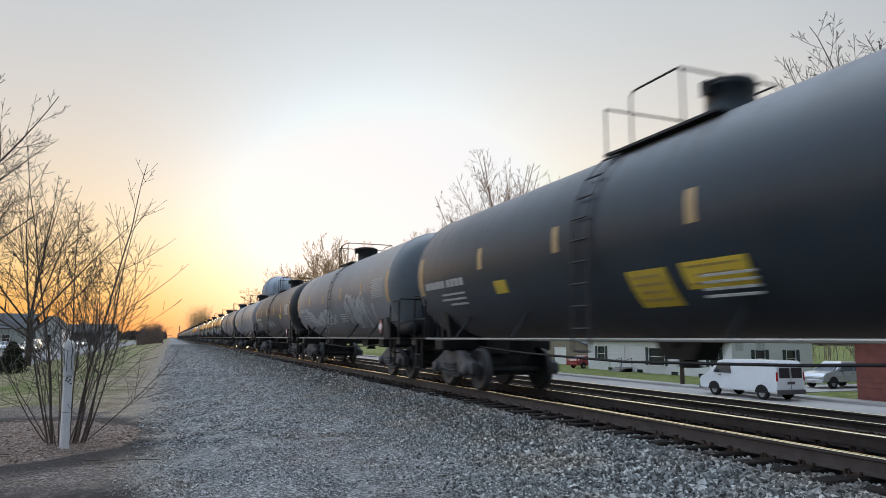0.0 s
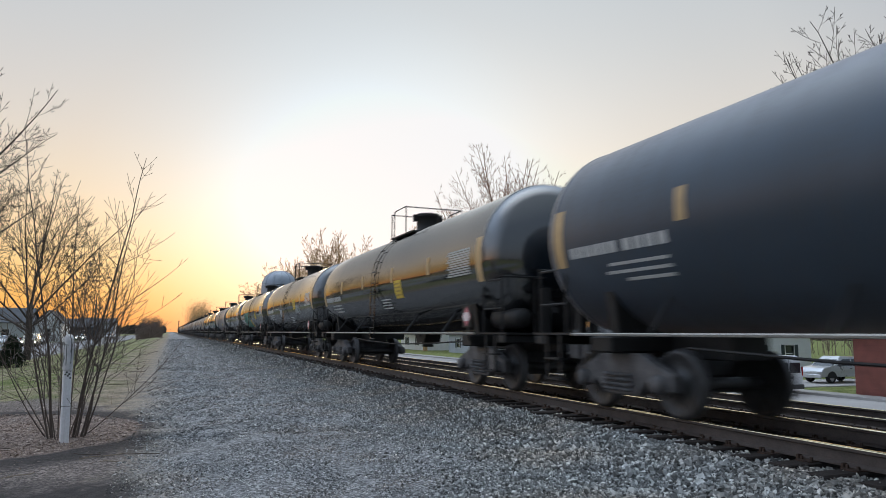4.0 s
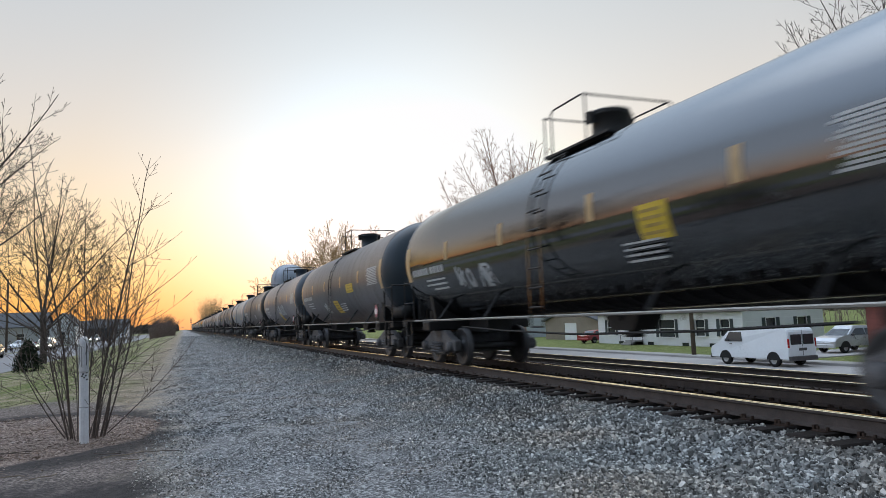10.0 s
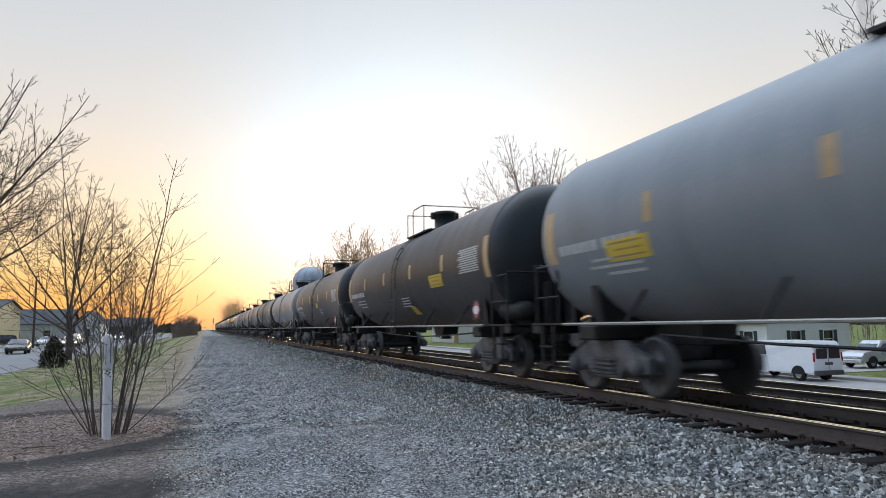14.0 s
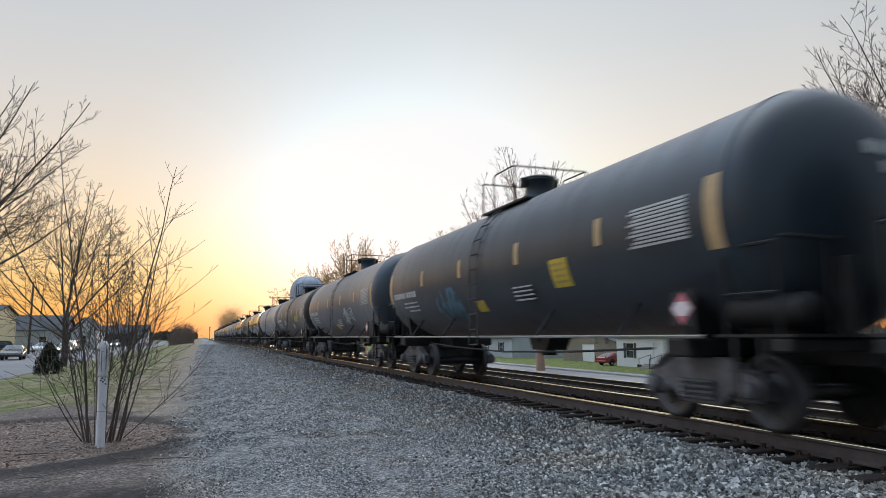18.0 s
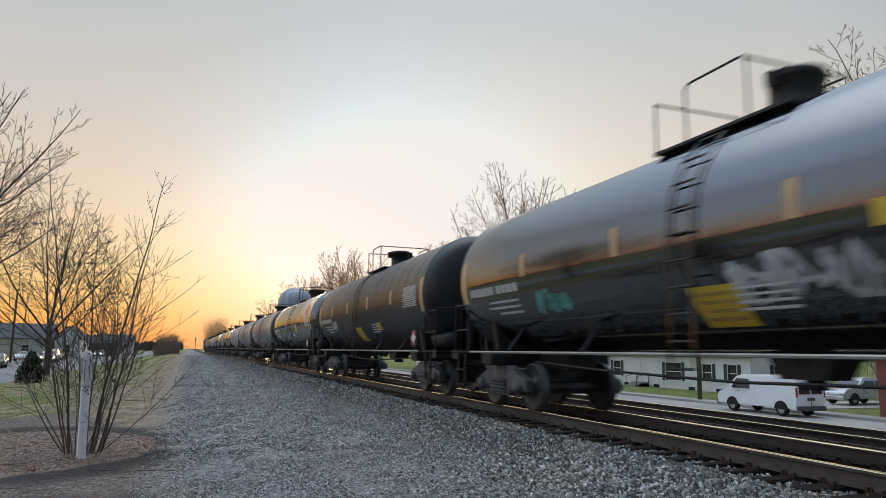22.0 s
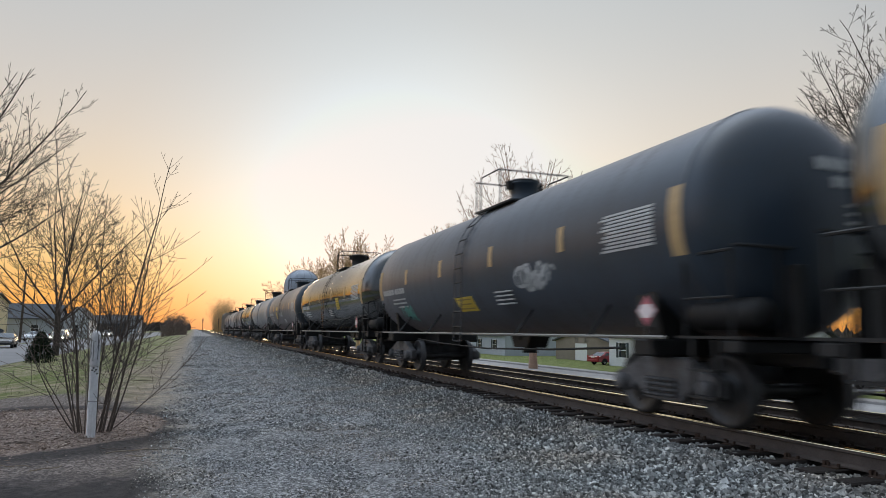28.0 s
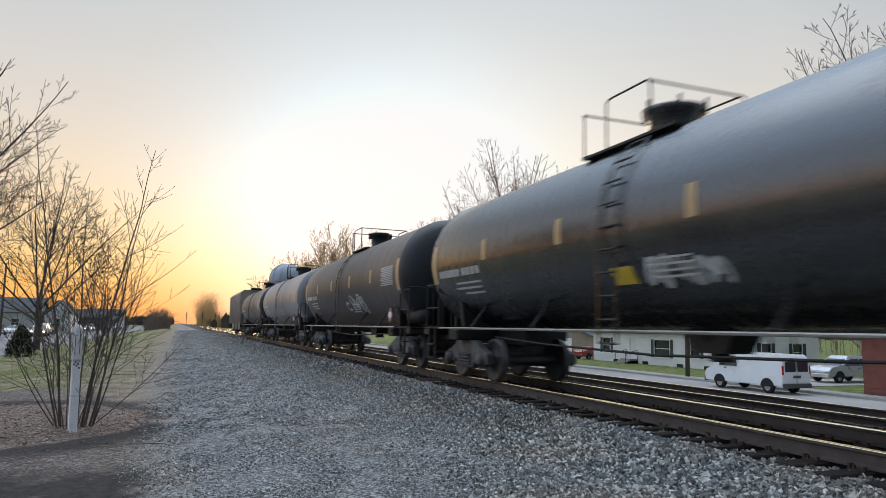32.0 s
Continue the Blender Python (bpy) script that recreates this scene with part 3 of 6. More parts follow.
# ---- the two tracks ----
def rail_mesh():
    prof = [(-0.075, -0.186), (-0.075, -0.172), (-0.012, -0.15), (-0.009, -0.05), (-0.036, -0.036), (-0.036, -0.006), (-0.028, 0.0),
            (0.028, 0.0), (0.036, -0.006), (0.036, -0.036), (0.009, -0.05), (0.012, -0.15), (0.075, -0.172), (0.075, -0.186)]
    bm = bmesh.new()
    extrude_shape(bm, prof, -120.0, 1600.0, "y")
    return mesh_of("rail", tidy(bm))


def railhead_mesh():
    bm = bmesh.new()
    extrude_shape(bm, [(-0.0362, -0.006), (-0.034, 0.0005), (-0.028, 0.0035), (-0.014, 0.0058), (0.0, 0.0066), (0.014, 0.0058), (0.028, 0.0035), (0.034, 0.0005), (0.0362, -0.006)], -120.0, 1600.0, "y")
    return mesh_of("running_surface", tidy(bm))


def tie_mesh(seed):
    rng = random.Random(seed)
    bm = bmesh.new()
    w = 0.115 + rng.uniform(-0.01, 0.01)
    a, b = -1.3 + rng.uniform(-0.06, 0.06), 1.3 + rng.uniform(-0.06, 0.06)
    box(bm, a, b, -w, w, -0.18, 0.0, 0.012)
    for v in bm.verts:
        v.co += Vector((rng.uniform(-0.006, 0.006), rng.uniform(-0.008, 0.008), rng.uniform(-0.006, 0.006)))
    return mesh_of("tie", tidy(bm))


def plate_mesh():
    bm = bmesh.new()
    for s in (-1, 1):
        x = s * GAUGE / 2
        box(bm, x - 0.17, x + 0.17, -0.09, 0.09, 0.0, 0.014)
        for dx in (-0.1, 0.1):
            for dy in (-0.06, 0.06):
                box(bm, x + dx - 0.012, x + dx + 0.012, dy - 0.012, dy + 0.012, 0.014, 0.05)
        box(bm, x - 0.08, x - 0.02, 0.12, 0.15, 0.0, 0.05)
    return mesh_of("tie_plate", tidy(bm))


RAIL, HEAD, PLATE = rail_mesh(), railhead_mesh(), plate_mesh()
TIES = [tie_mesh(s) for s in range(5)]


def track(name, x, top, label, seed):
    t = thing(name, pose(x, 0, top), label, "railway track", kind="structure")
    for s in (-1, 1):
        r = part("rail", RAIL, M["rust"], t, "", pose(s * GAUGE / 2, 0, 0))
        part("running_surface", HEAD, M["railhead"], r, "polished steel running surface, gold glint in its colour")
    rng = random.Random(seed)
    rest_p, rest_f, base = [], [], 0
    for k in range(420):
        y = -12 + 0.5 * k
        me = TIES[rng.randrange(5)]
        turn = rng.uniform(-1.2, 1.2)
        if k < 150:
            q = part("tie", me, M["tie"], t, "", pose(rng.uniform(-0.05, 0.05), y + rng.uniform(-0.04, 0.04), -0.2, 0, 0, turn))
            if k < 110:
                part("tie_plate", PLATE, M["plate"], q)
        else:
            for v in me.vertices:
                rest_p.append((v.co.x, v.co.y + y, v.co.z - 0.2))
            rest_f += [[i + base for i in p.vertices] for p in me.polygons]
            base += len(me.vertices)
    far = bpy.data.meshes.new("far_ties")
    far.from_pydata(rest_p, [], rest_f)
    tagged(part("far_ties", far, M["tie"], t), kind="stuff")
    return t


track("railway_track_near", TRACK_X, RAIL_TOP, "rusty rails with polished tops on dark wooden ties", 3)
track("railway_track_far", TRACK2_X, RAIL2_TOP, "second line of rusty rails set a little lower", 8)


# ---- tank cars ----
R_TANK, Z_TANK, HALF = 1.55, 2.66, 7.45
CAR_PITCH, SPEED, FIRST = 17.5, 19.18, 8.98


def skin(y0, y1, z0, z1, r=R_TANK + 0.006, steps=8):
    """A thin plate bent to the near side of the tank."""
    bm = bmesh.new()
    rows_ = []
    for k in range(steps + 1):
        z = z0 + (z1 - z0) * k / steps
        c = min(0.999, max(-0.999, (z - Z_TANK) / r))
        x = -r * math.sqrt(1 - c * c)
        rows_.append([bm.verts.new((x, y0, z)), bm.verts.new((x, y1, z)), bm.verts.new((x * 0.985, y0, Z_TANK + (z - Z_TANK) * 0.985)), bm.verts.new((x * 0.985, y1, Z_TANK + (z - Z_TANK) * 0.985))])
    for a, b in zip(rows_, rows_[1:]):
        bm.faces.new((a[0], a[1], b[1], b[0]))
        bm.faces.new((a[0], b[0], b[2], a[2]))
        bm.faces.new((a[1], a[3], b[3], b[1]))
    a, b = rows_[0], rows_[-1]
    bm.faces.new((a[0], a[2], a[3], a[1]))
    bm.faces.new((b[0], b[1], b[3], b[2]))
    return bm


def bars(spans):
    """Several bent bars in one mesh: a block of lettering too blurred to read."""
    bm = bmesh.new()
    for s in spans:
        piece = skin(*s, steps=2)
        tmp = bpy.data.meshes.new("tmp")
        piece.to_mesh(tmp)
        piece.free()
        bm.from_mesh(tmp)
        bpy.data.meshes.remove(tmp)
    return mesh_of("lettering", tidy(bm))


def tank_mesh():
    bm = bmesh.new()
    prof = [(0, -HALF - 0.78)]
    for k in range(1, 9):
        a = k / 8 * math.pi / 2
        prof.append((R_TANK * math.sin(a) ** 0.85, -HALF - 0.78 * math.cos(a)))
    for y in (-HALF + 0.02, -5.955, -5.953, -2.45, -2.43, 0.0, 0.02, 2.45, 2.47, 4.95, 4.97, HALF - 0.02):
        prof.append((R_TANK - (0.004 if abs(y) < 7 and int(abs(y) * 100) % 5 == 0 else 0), y))
    prof += [(r, -h) for r, h in reversed(prof[:9])]
    lathe(bm, prof, 64, "y", (0, 0, Z_TANK))
    me = mesh_of("tank", tidy(bm))
    return me


def weld_mesh():
    bm = bmesh.new()
    for y in (0,):
        lathe(bm, [(R_TANK, y - 0.03), (R_TANK + 0.008, y - 0.02), (R_TANK + 0.008, y + 0.02), (R_TANK, y + 0.03)], 64, "y", (0, 0, Z_TANK))
    return mesh_of("head_seam", tidy(bm))


def dome_mesh():
    bm = bmesh.new()
    lathe(bm, [(0.44, -0.1), (0.44, 0.04), (0.34, 0.05), (0.34, 0.58), (0.37, 0.59), (0.37, 0.63), (0.34, 0.65), (0, 0.66)], 24)
    return mesh_of("manway_housing", tidy(bm))


def dome_lid_mesh():
    bm = bmesh.new()
    lathe(bm, [(0, 0.63), (0.36, 0.63), (0.37, 0.65), (0.35, 0.69), (0.2, 0.71), (0, 0.71)], 20)
    box(bm, -0.47, -0.33, -0.06, 0.06, 0.45, 0.66)
    box(bm, 0.33, 0.45, -0.06, 0.06, 0.42, 0.68)
    return mesh_of("lid", tidy(bm))


def low_dome_mesh():
    bm = bmesh.new()
    lathe(bm, [(0.40, -0.1), (0.40, 0.22), (0.50, 0.28), (0.51, 0.35), (0.3, 0.41), (0, 0.42)], 22)
    return mesh_of("manway_housing", tidy(bm))


def bolt_mesh():
    bm = bmesh.new()
    rod(bm, (0, 0, 0.2), (0, 0, 0.46), 0.025, sides=5)
    return mesh_of("hold_down_bolt", tidy(bm))


def platform_mesh(start, end):
    bm = bmesh.new()
    z = R_TANK - 0.20
    for x0, x1 in ((-0.92, -0.62), (0.62, 0.92)):
        box(bm, x0, x1, start, end - 0.2, z, z + 0.04)
        for y in (start + 0.15, start * 0.6 + end * 0.4, end - 0.4):
            rod(bm, (x0 + 0.1, y, z), (x0 * 0.8, y, z - 0.32), 0.025, sides=4)
    for y0, y1 in ((end - 0.2, end),):
        box(bm, -0.92, 0.92, y0, y1, z, z + 0.05)
    return mesh_of("top_platform", tidy(bm))


def hoop_mesh(lean):
    bm = bmesh.new()
    z = R_TANK
    for x in (-0.9, 0.9):
        rod(bm, (x, 0, z - 0.2), (x, 0, z + 0.58), 0.016)
    rod(bm, (-0.92, 0, z + 0.58), (0.92, 0, z + 0.58), 0.016)
    return mesh_of("end_guard", tidy(bm))


def side_guard_mesh():
    """A bent rail along one side of the walkway."""
    bm = bmesh.new()
    z = R_TANK
    pts = [(0, 0.55, z - 0.2), (0, 0.55, z + 0.58), (0, 0.48, z + 0.64), (0, -0.5, z + 0.64), (0, -0.57, z + 0.58), (0, -0.57, z - 0.2)]
    for a, b in zip(pts, pts[1:]):
        rod(bm, a, b, 0.017)
    return mesh_of("side_guard", tidy(bm))


def guard_bar_mesh():
    bm = bmesh.new()
    rod(bm, (-0.9, -0.5, R_TANK + 0.64), (0.9, -0.5, R_TANK + 0.64), 0.017)
    return mesh_of("guard_bar", tidy(bm))


LADDER_Z = [0.95 + 0.33 * k for k in range(10)]


def ladder_off(z):
    c = (z - Z_TANK) / (R_TANK + 0.06)
    return -max(0.62, (R_TANK + 0.06) * math.sqrt(max(0.0, 1 - c * c)) if z > Z_TANK else R_TANK + 0.06)


def stile_mesh():
    bm = bmesh.new()
    rings = [[bm.verts.new((ladder_off(z) + dx, dy, z)) for dx, dy in ((-0.012, -0.012), (0.012, -0.012), (0.012, 0.012), (-0.012, 0.012))] for z in LADDER_Z]
    for a, b in zip(rings, rings[1:]):
        for q in range(4):
            bm.faces.new((a[q], a[(q + 1) % 4], b[(q + 1) % 4], b[q]))
    return mesh_of("stile", tidy(bm))


def rung_mesh():
    bm = bmesh.new()
    rod(bm, (0, -0.22, 0), (0, 0.22, 0), 0.018, sides=5)
    return mesh_of("rung", tidy(bm))


def handrail_mesh():
    bm = bmesh.new()
    rod(bm, (0, -7.0, 0), (0, 7.0, 0), 0.024, sides=6)
    return mesh_of("side_handrail", tidy(bm))


def bracket_mesh():
    bm = bmesh.new()
    rod(bm, (-1.50, 0, 1.12), (-1.02, 0.0, 1.75), 0.03, sides=5)
    box(bm, -1.05, -0.95, -0.1, 0.1, 1.62, 1.85)
    return mesh_of("handrail_bracket", tidy(bm))


def end_sill_mesh():
    bm = bmesh.new()
    box(bm, -0.33, 0.33, -8.3, -5.0, 0.78, 1.12, 0.02)
    return mesh_of("stub_sill", tidy(bm))


def body_bolster_mesh():
    bm = bmesh.new()
    box(bm, -1.42, 1.42, -6.65, -6.15, 0.86, 1.10, 0.03)
    return mesh_of("body_bolster", tidy(bm))


def saddle_mesh():
    bm = bmesh.new()
    extrude_shape(bm, [(-1.15, 1.1), (1.15, 1.1), (1.3, 2.1), (1.05, 2.0), (0.6, 1.55), (-0.6, 1.55), (-1.05, 2.0), (-1.3, 2.1)], -6.5, -6.3, "y")
    return mesh_of("saddle", tidy(bm))


def end_beam_mesh():
    bm = bmesh.new()
    box(bm, -1.45, 1.45, -8.25, -7.95, 0.95, 1.10, 0.02)
    return mesh_of("end_beam", tidy(bm))


def deck_mesh():
    bm = bmesh.new()
    box(bm, -1.45, 1.45, -8.3, -7.15, 1.11, 1.145)
    return mesh_of("end_deck", tidy(bm))


def end_post_mesh():
    bm = bmesh.new()
    rod(bm, (-1.42, -8.1, 1.12), (-1.42, -8.1, 2.15), 0.022)
    rod(bm, (-1.42, -7.3, 1.12), (-1.42, -7.3, 2.15), 0.022)
    rod(bm, (-1.42, -8.1, 2.15), (-1.42, -7.3, 2.15), 0.022)
    rod(bm, (-1.42, -8.1, 1.6), (-1.42, -7.3, 1.6), 0.018)
    return mesh_of("corner_handhold", tidy(bm))


def cross_rail_mesh():
    bm = bmesh.new()
    rod(bm, (-1.42, -8.15, 2.2), (1.42, -8.15, 2.2), 0.022)
    for x in (-0.75, 0.75):
        rod(bm, (x, -8.15, 1.12), (x, -8.15, 2.2), 0.022)
    return mesh_of("end_handrail", tidy(bm))


def jamb_mesh():
    bm = bmesh.new()
    box(bm, 0.47, 0.62, -8.28, -8.12, 1.14, 2.0, 0.01)
    return mesh_of("head_shield_brace", tidy(bm))


def step_mesh():
    bm = bmesh.new()
    for y in (-7.85, -7.45):
        box(bm, -1.46, -1.42, y - 0.025, y + 0.025, 0.4, 1.1)
    box(bm, -1.5, -1.32, -7.87, -7.43, 0.4, 0.43)
    box(bm, -1.5, -1.32, -7.87, -7.43, 0.72, 0.75)
    return mesh_of("sill_step", tidy(bm))


def coupler_mesh():
    bm = bmesh.new()
    box(bm, -0.12, 0.12, -8.62, -8.2, 0.72, 0.95, 0.03)
    extrude_shape(bm, [(-0.2, -8.76), (-0.05, -8.82), (0.04, -8.7), (0.2, -8.74), (0.22, -8.5), (0.1, -8.42), (-0.12, -8.42), (-0.22, -8.55)], 0.68, 0.98, "z")
    rod(bm, (0.35, -8.3, 0.8), (0.3, -8.74, 0.5), 0.03, sides=5)
    return mesh_of("coupler", tidy(bm))


def side_frame_mesh():
    """The cast side frame of a truck, standing at x = 0."""
    bm = bmesh.new()
    outline = [(-1.12, 0.60), (-1.12, 0.36), (-0.70, 0.36), (-0.62, 0.52), (-0.36, 0.26), (0.36, 0.26), (0.62, 0.52), (0.70, 0.36), (1.12, 0.36), (1.12, 0.60), (0.78, 0.70), (0.45, 0.86), (-0.45, 0.86), (-0.78, 0.70)]
    extrude_shape(bm, outline, -0.09, 0.09, "x")
    bmesh.ops.bevel(bm, geom=list(bm.edges), offset=0.02, segments=1, affect="EDGES")
    for y in (-0.89, 0.89):
        lathe(bm, [(0, -0.2), (0.11, -0.2), (0.13, -0.16), (0.13, -0.02)], 12, "x", (0, y, 0.46))
    return mesh_of("side_frame", tidy(bm))


def springs_mesh():
    bm = bmesh.new()
    for y in (-0.22, 0.0, 0.22):
        for k in range(4):
            lathe(bm, [(0.06, 0.32 + k * 0.07), (0.085, 0.335 + k * 0.07), (0.085, 0.355 + k * 0.07), (0.06, 0.37 + k * 0.07)], 8, "z", (-0.13, y, 0))
    return mesh_of("spring_nest", tidy(bm))


def wheelset_mesh():
    bm = bmesh.new()
    for s in (-1, 1):
        x = s * (GAUGE / 2 + 0.035)
        pr = [(0, -0.07), (0.14, -0.08), (0.15, -0.03), (0.36, -0.02), (0.40, -0.065), (0.457, -0.065), (0.457, 0.03), (0.485, 0.045), (0.485, 0.07), (0.40, 0.07), (0.36, 0.02), (0.15, 0.03), (0, 0.05)]
        lathe(bm, [(r, h * -s) for r, h in pr], 28, "x", (x, 0, 0))
        for k in range(5):
            a = k * math.tau / 5
            rod(bm, (x + s * 0.02, 0.28 * math.cos(a), 0.28 * math.sin(a)), (x + s * 0.035, 0.28 * math.cos(a), 0.28 * math.sin(a)), 0.03, sides=6)
    lathe(bm, [(0.085, -0.95), (0.085, 0.95)], 12, "x")
    return mesh_of("wheelset", tidy(bm))


def truck_bolster_mesh():
    bm = bmesh.new()
    box(bm, -1.0, 1.0, -0.22, 0.22, 0.5, 0.78, 0.03)
    box(bm, -0.9, 0.9, -0.6, -0.5, 0.3, 0.42)
    box(bm, -0.9, 0.9, 0.5, 0.6, 0.3, 0.42)
    return mesh_of("truck_bolster", tidy(bm))


def outlet_mesh():
    bm = bmesh.new()
    lathe(bm, [(0.3, 1.2), (0.26, 1.0), (0.14, 0.95), (0.14, 0.8), (0.17, 0.78), (0.17, 0.72), (0, 0.72)], 16)
    extrude_shape(bm, [(-0.55, 1.2), (0.55, 1.2), (0.32, 0.84), (-0.32, 0.84)], -0.25, 0.25, "x")
    return mesh_of("bottom_outlet", tidy(bm))


def reservoir_mesh():
    bm = bmesh.new()
    lathe(bm, [(0, -0.62), (0.16, -0.58), (0.2, -0.5), (0.2, 0.5), (0.16, 0.58), (0, 0.62)], 14, "y")
    return mesh_of("air_reservoir", tidy(bm))


def brake_rod_mesh():
    bm = bmesh.new()
    pts = [(-0.9, -5.2, 0.95), (-0.95, -3.0, 0.86), (-0.95, 0.0, 0.80), (-0.95, 3.0, 0.86), (-0.9, 5.2, 0.95)]
    for a, b in zip(pts, pts[1:]):
        rod(bm, a, b, 0.02, sides=5)
    return mesh_of("brake_pipe", tidy(bm))


def placard_mesh(inner):
    bm = bmesh.new()
    if inner:
        extrude_shape(bm, [(-0.10, 0.085), (-0.185, 0), (-0.09, -0.095), (0.09, -0.095), (0.185, 0), (0.10, 0.085)], -1.526, -1.522, "x")
    else:
        extrude_shape(bm, [(0, -0.205), (0.205, 0), (0, 0.205), (-0.205, 0)], -1.52, -1.512, "x")
    return mesh_of("placard", tidy(bm))


def placard_board_mesh():
    bm = bmesh.new()
    box(bm, -1.51, -1.49, -0.22, 0.22, -0.22, 0.22)
    box(bm, -1.49, -1.46, -0.04, 0.04, -0.5, -0.15)
    return mesh_of("placard_holder", tidy(bm))


def graffiti_mesh(seed, y0, y1, z0, z1, n, w):
    """Sprayed strokes: bent ribbons that loop over the tank's side."""
    rng = random.Random(seed)
    P, F = [], []
    r = R_TANK + 0.005
    for s in range(n):
        cy, cz = rng.uniform(y0, y1), rng.uniform(z0 + 0.15, z1 - 0.15)
        ay, az = rng.uniform(0.12, 0.4) * (y1 - y0) / 3, rng.uniform(0.2, 0.5) * (z1 - z0)
        f1, f2, ph, q = rng.uniform(0.5, 1.4), rng.uniform(0.7, 1.6), rng.uniform(0, 6.3), rng.uniform(0, 6.3)
        ww = w * rng.uniform(0.6, 1.5)
        line = [(cy + ay * math.sin(f1 * k / 14 * 6.3 + ph), min(z1, max(z0, cz + az * math.sin(f2 * k / 14 * 6.3 + q)))) for k in range(15)]
        base = len(P)
        for k, (y, z) in enumerate(line):
            y2, z2 = line[min(k + 1, 14)]
            y1_, z1_ = line[max(k - 1, 0)]
            d = Vector((y2 - y1_, z2 - z1_))
            d = d.normalized() if d.length else Vector((1, 0))
            for e in (-1, 1):
                yy, zz = y - d.y * ww * e, z + d.x * ww * e
                c = max(-0.99, min(0.99, (zz - Z_TANK) / r))
                P.append((-(r + s * 0.0004) * math.sqrt(1 - c * c), yy, zz))
        F += [(base + 2 * k, base + 2 * k + 1, base + 2 * k + 3, base + 2 * k + 2) for k in range(14)]
    me = bpy.data.meshes.new("graffiti")
    me.from_pydata(P, [], F)
    return me


C = dict(tank=tank_mesh(), seam=weld_mesh(), dome=dome_mesh(), low=low_dome_mesh(), lid=dome_lid_mesh(), bolt=bolt_mesh(), hoop=hoop_mesh(0), guard=side_guard_mesh(), guard_bar=guard_bar_mesh(),
         stile=stile_mesh(), rung=rung_mesh(), rail=handrail_mesh(), bracket=bracket_mesh(), sill=end_sill_mesh(), bb=body_bolster_mesh(), saddle=saddle_mesh(), beam=end_beam_mesh(), deck=deck_mesh(), corner=end_post_mesh(), cross=cross_rail_mesh(), jamb=jamb_mesh(),
         step=step_mesh(), coupler=coupler_mesh(), frame=side_frame_mesh(), springs=springs_mesh(), wheels=wheelset_mesh(), bolster=truck_bolster_mesh(), outlet=outlet_mesh(),
         reservoir=reservoir_mesh(), brake=brake_rod_mesh(), board=placard_board_mesh(), placard=placard_mesh(False), band=placard_mesh(True))
C["walkway long"], C["walkway middle"], C["walkway short"] = platform_mesh(-0.7, 1.75), platform_mesh(-1.1, 1.25), platform_mesh(-1.2, 0.85)
LONG_WALK, MIDDLE_WALK = {0, 3, 7, 13, 24, 34}, {2, 4, 8, 12, 15, 16, 20, 21, 25, 30, 35}
C["tall"] = mesh_of("reflective_strip", tidy(skin(-0.13, 0.13, 2.15, 3.05)))
C["short"] = mesh_of("reflective_strip", tidy(skin(-0.085, 0.085, 2.5, 2.92)))
C["marks"] = bars([(-1.1 + k * 0.24, -0.93 + k * 0.24, 2.26, 2.42) for k in range(4)] + [(-0.05 + k * 0.2, 0.1 + k * 0.2, 2.26, 2.42) for k in range(6)])
C["small"] = bars([(-0.75, 0.5, 2.08, 2.12), (-0.75, 0.6, 1.97, 2.01), (-0.75, 0.2, 1.86, 1.90)])
C["table"] = bars([(-0.65, 0.6 - 0.08 * (k % 3), 2.34 + 0.052 * k, 2.373 + 0.052 * k) for k in range(11)])
C["notes"] = bars([(-0.4, 0.4, 1.96 + 0.08 * k, 1.985 + 0.08 * k) for k in range(4)])
DECAL = {"sign": (0.30, 0.24), "wide": (0.52, 0.16), "panel": (0.40, 0.24), "small": (0.24, 0.12)}


def decal_mesh(kind, z):
    key = "%s %.1f" % (kind, z)
    if key not in C:
        w, h = DECAL[kind]
        C[key] = mesh_of("decal", tidy(skin(-w, w, round(z, 1) - h, round(z, 1) + h)))
    return C[key]




def head_bars(rows_):
    """White stencilling on the dished end of the tank: bars that follow its curve. Rows of (x from, x to, low, high) about the axis."""
    bm = bmesh.new()

    def at(x, z, off):
        a = math.asin(min(1.0, (math.hypot(x, z) / R_TANK) ** (1 / 0.85)))
        return (x, -HALF - 0.78 * math.cos(a) - off, Z_TANK + z)
    for x0, x1, z0, z1 in rows_:
        n = 5
        for k in range(n):
            xa, xb = x0 + (x1 - x0) * k / n, x0 + (x1 - x0) * (k + 1) / n
            top = [bm.verts.new(at(*p, 0.012)) for p in ((xa, z0), (xb, z0), (xb, z1), (xa, z1))]
            low = [bm.verts.new(at(*p, -0.01)) for p in ((xa, z0), (xb, z0), (xb, z1), (xa, z1))]
            bm.faces.new(top)
            for q in range(4):
                bm.faces.new((top[q], low[q], low[(q + 1) % 4], top[(q + 1) % 4]))
    return mesh_of("head_stencil", tidy(bm))


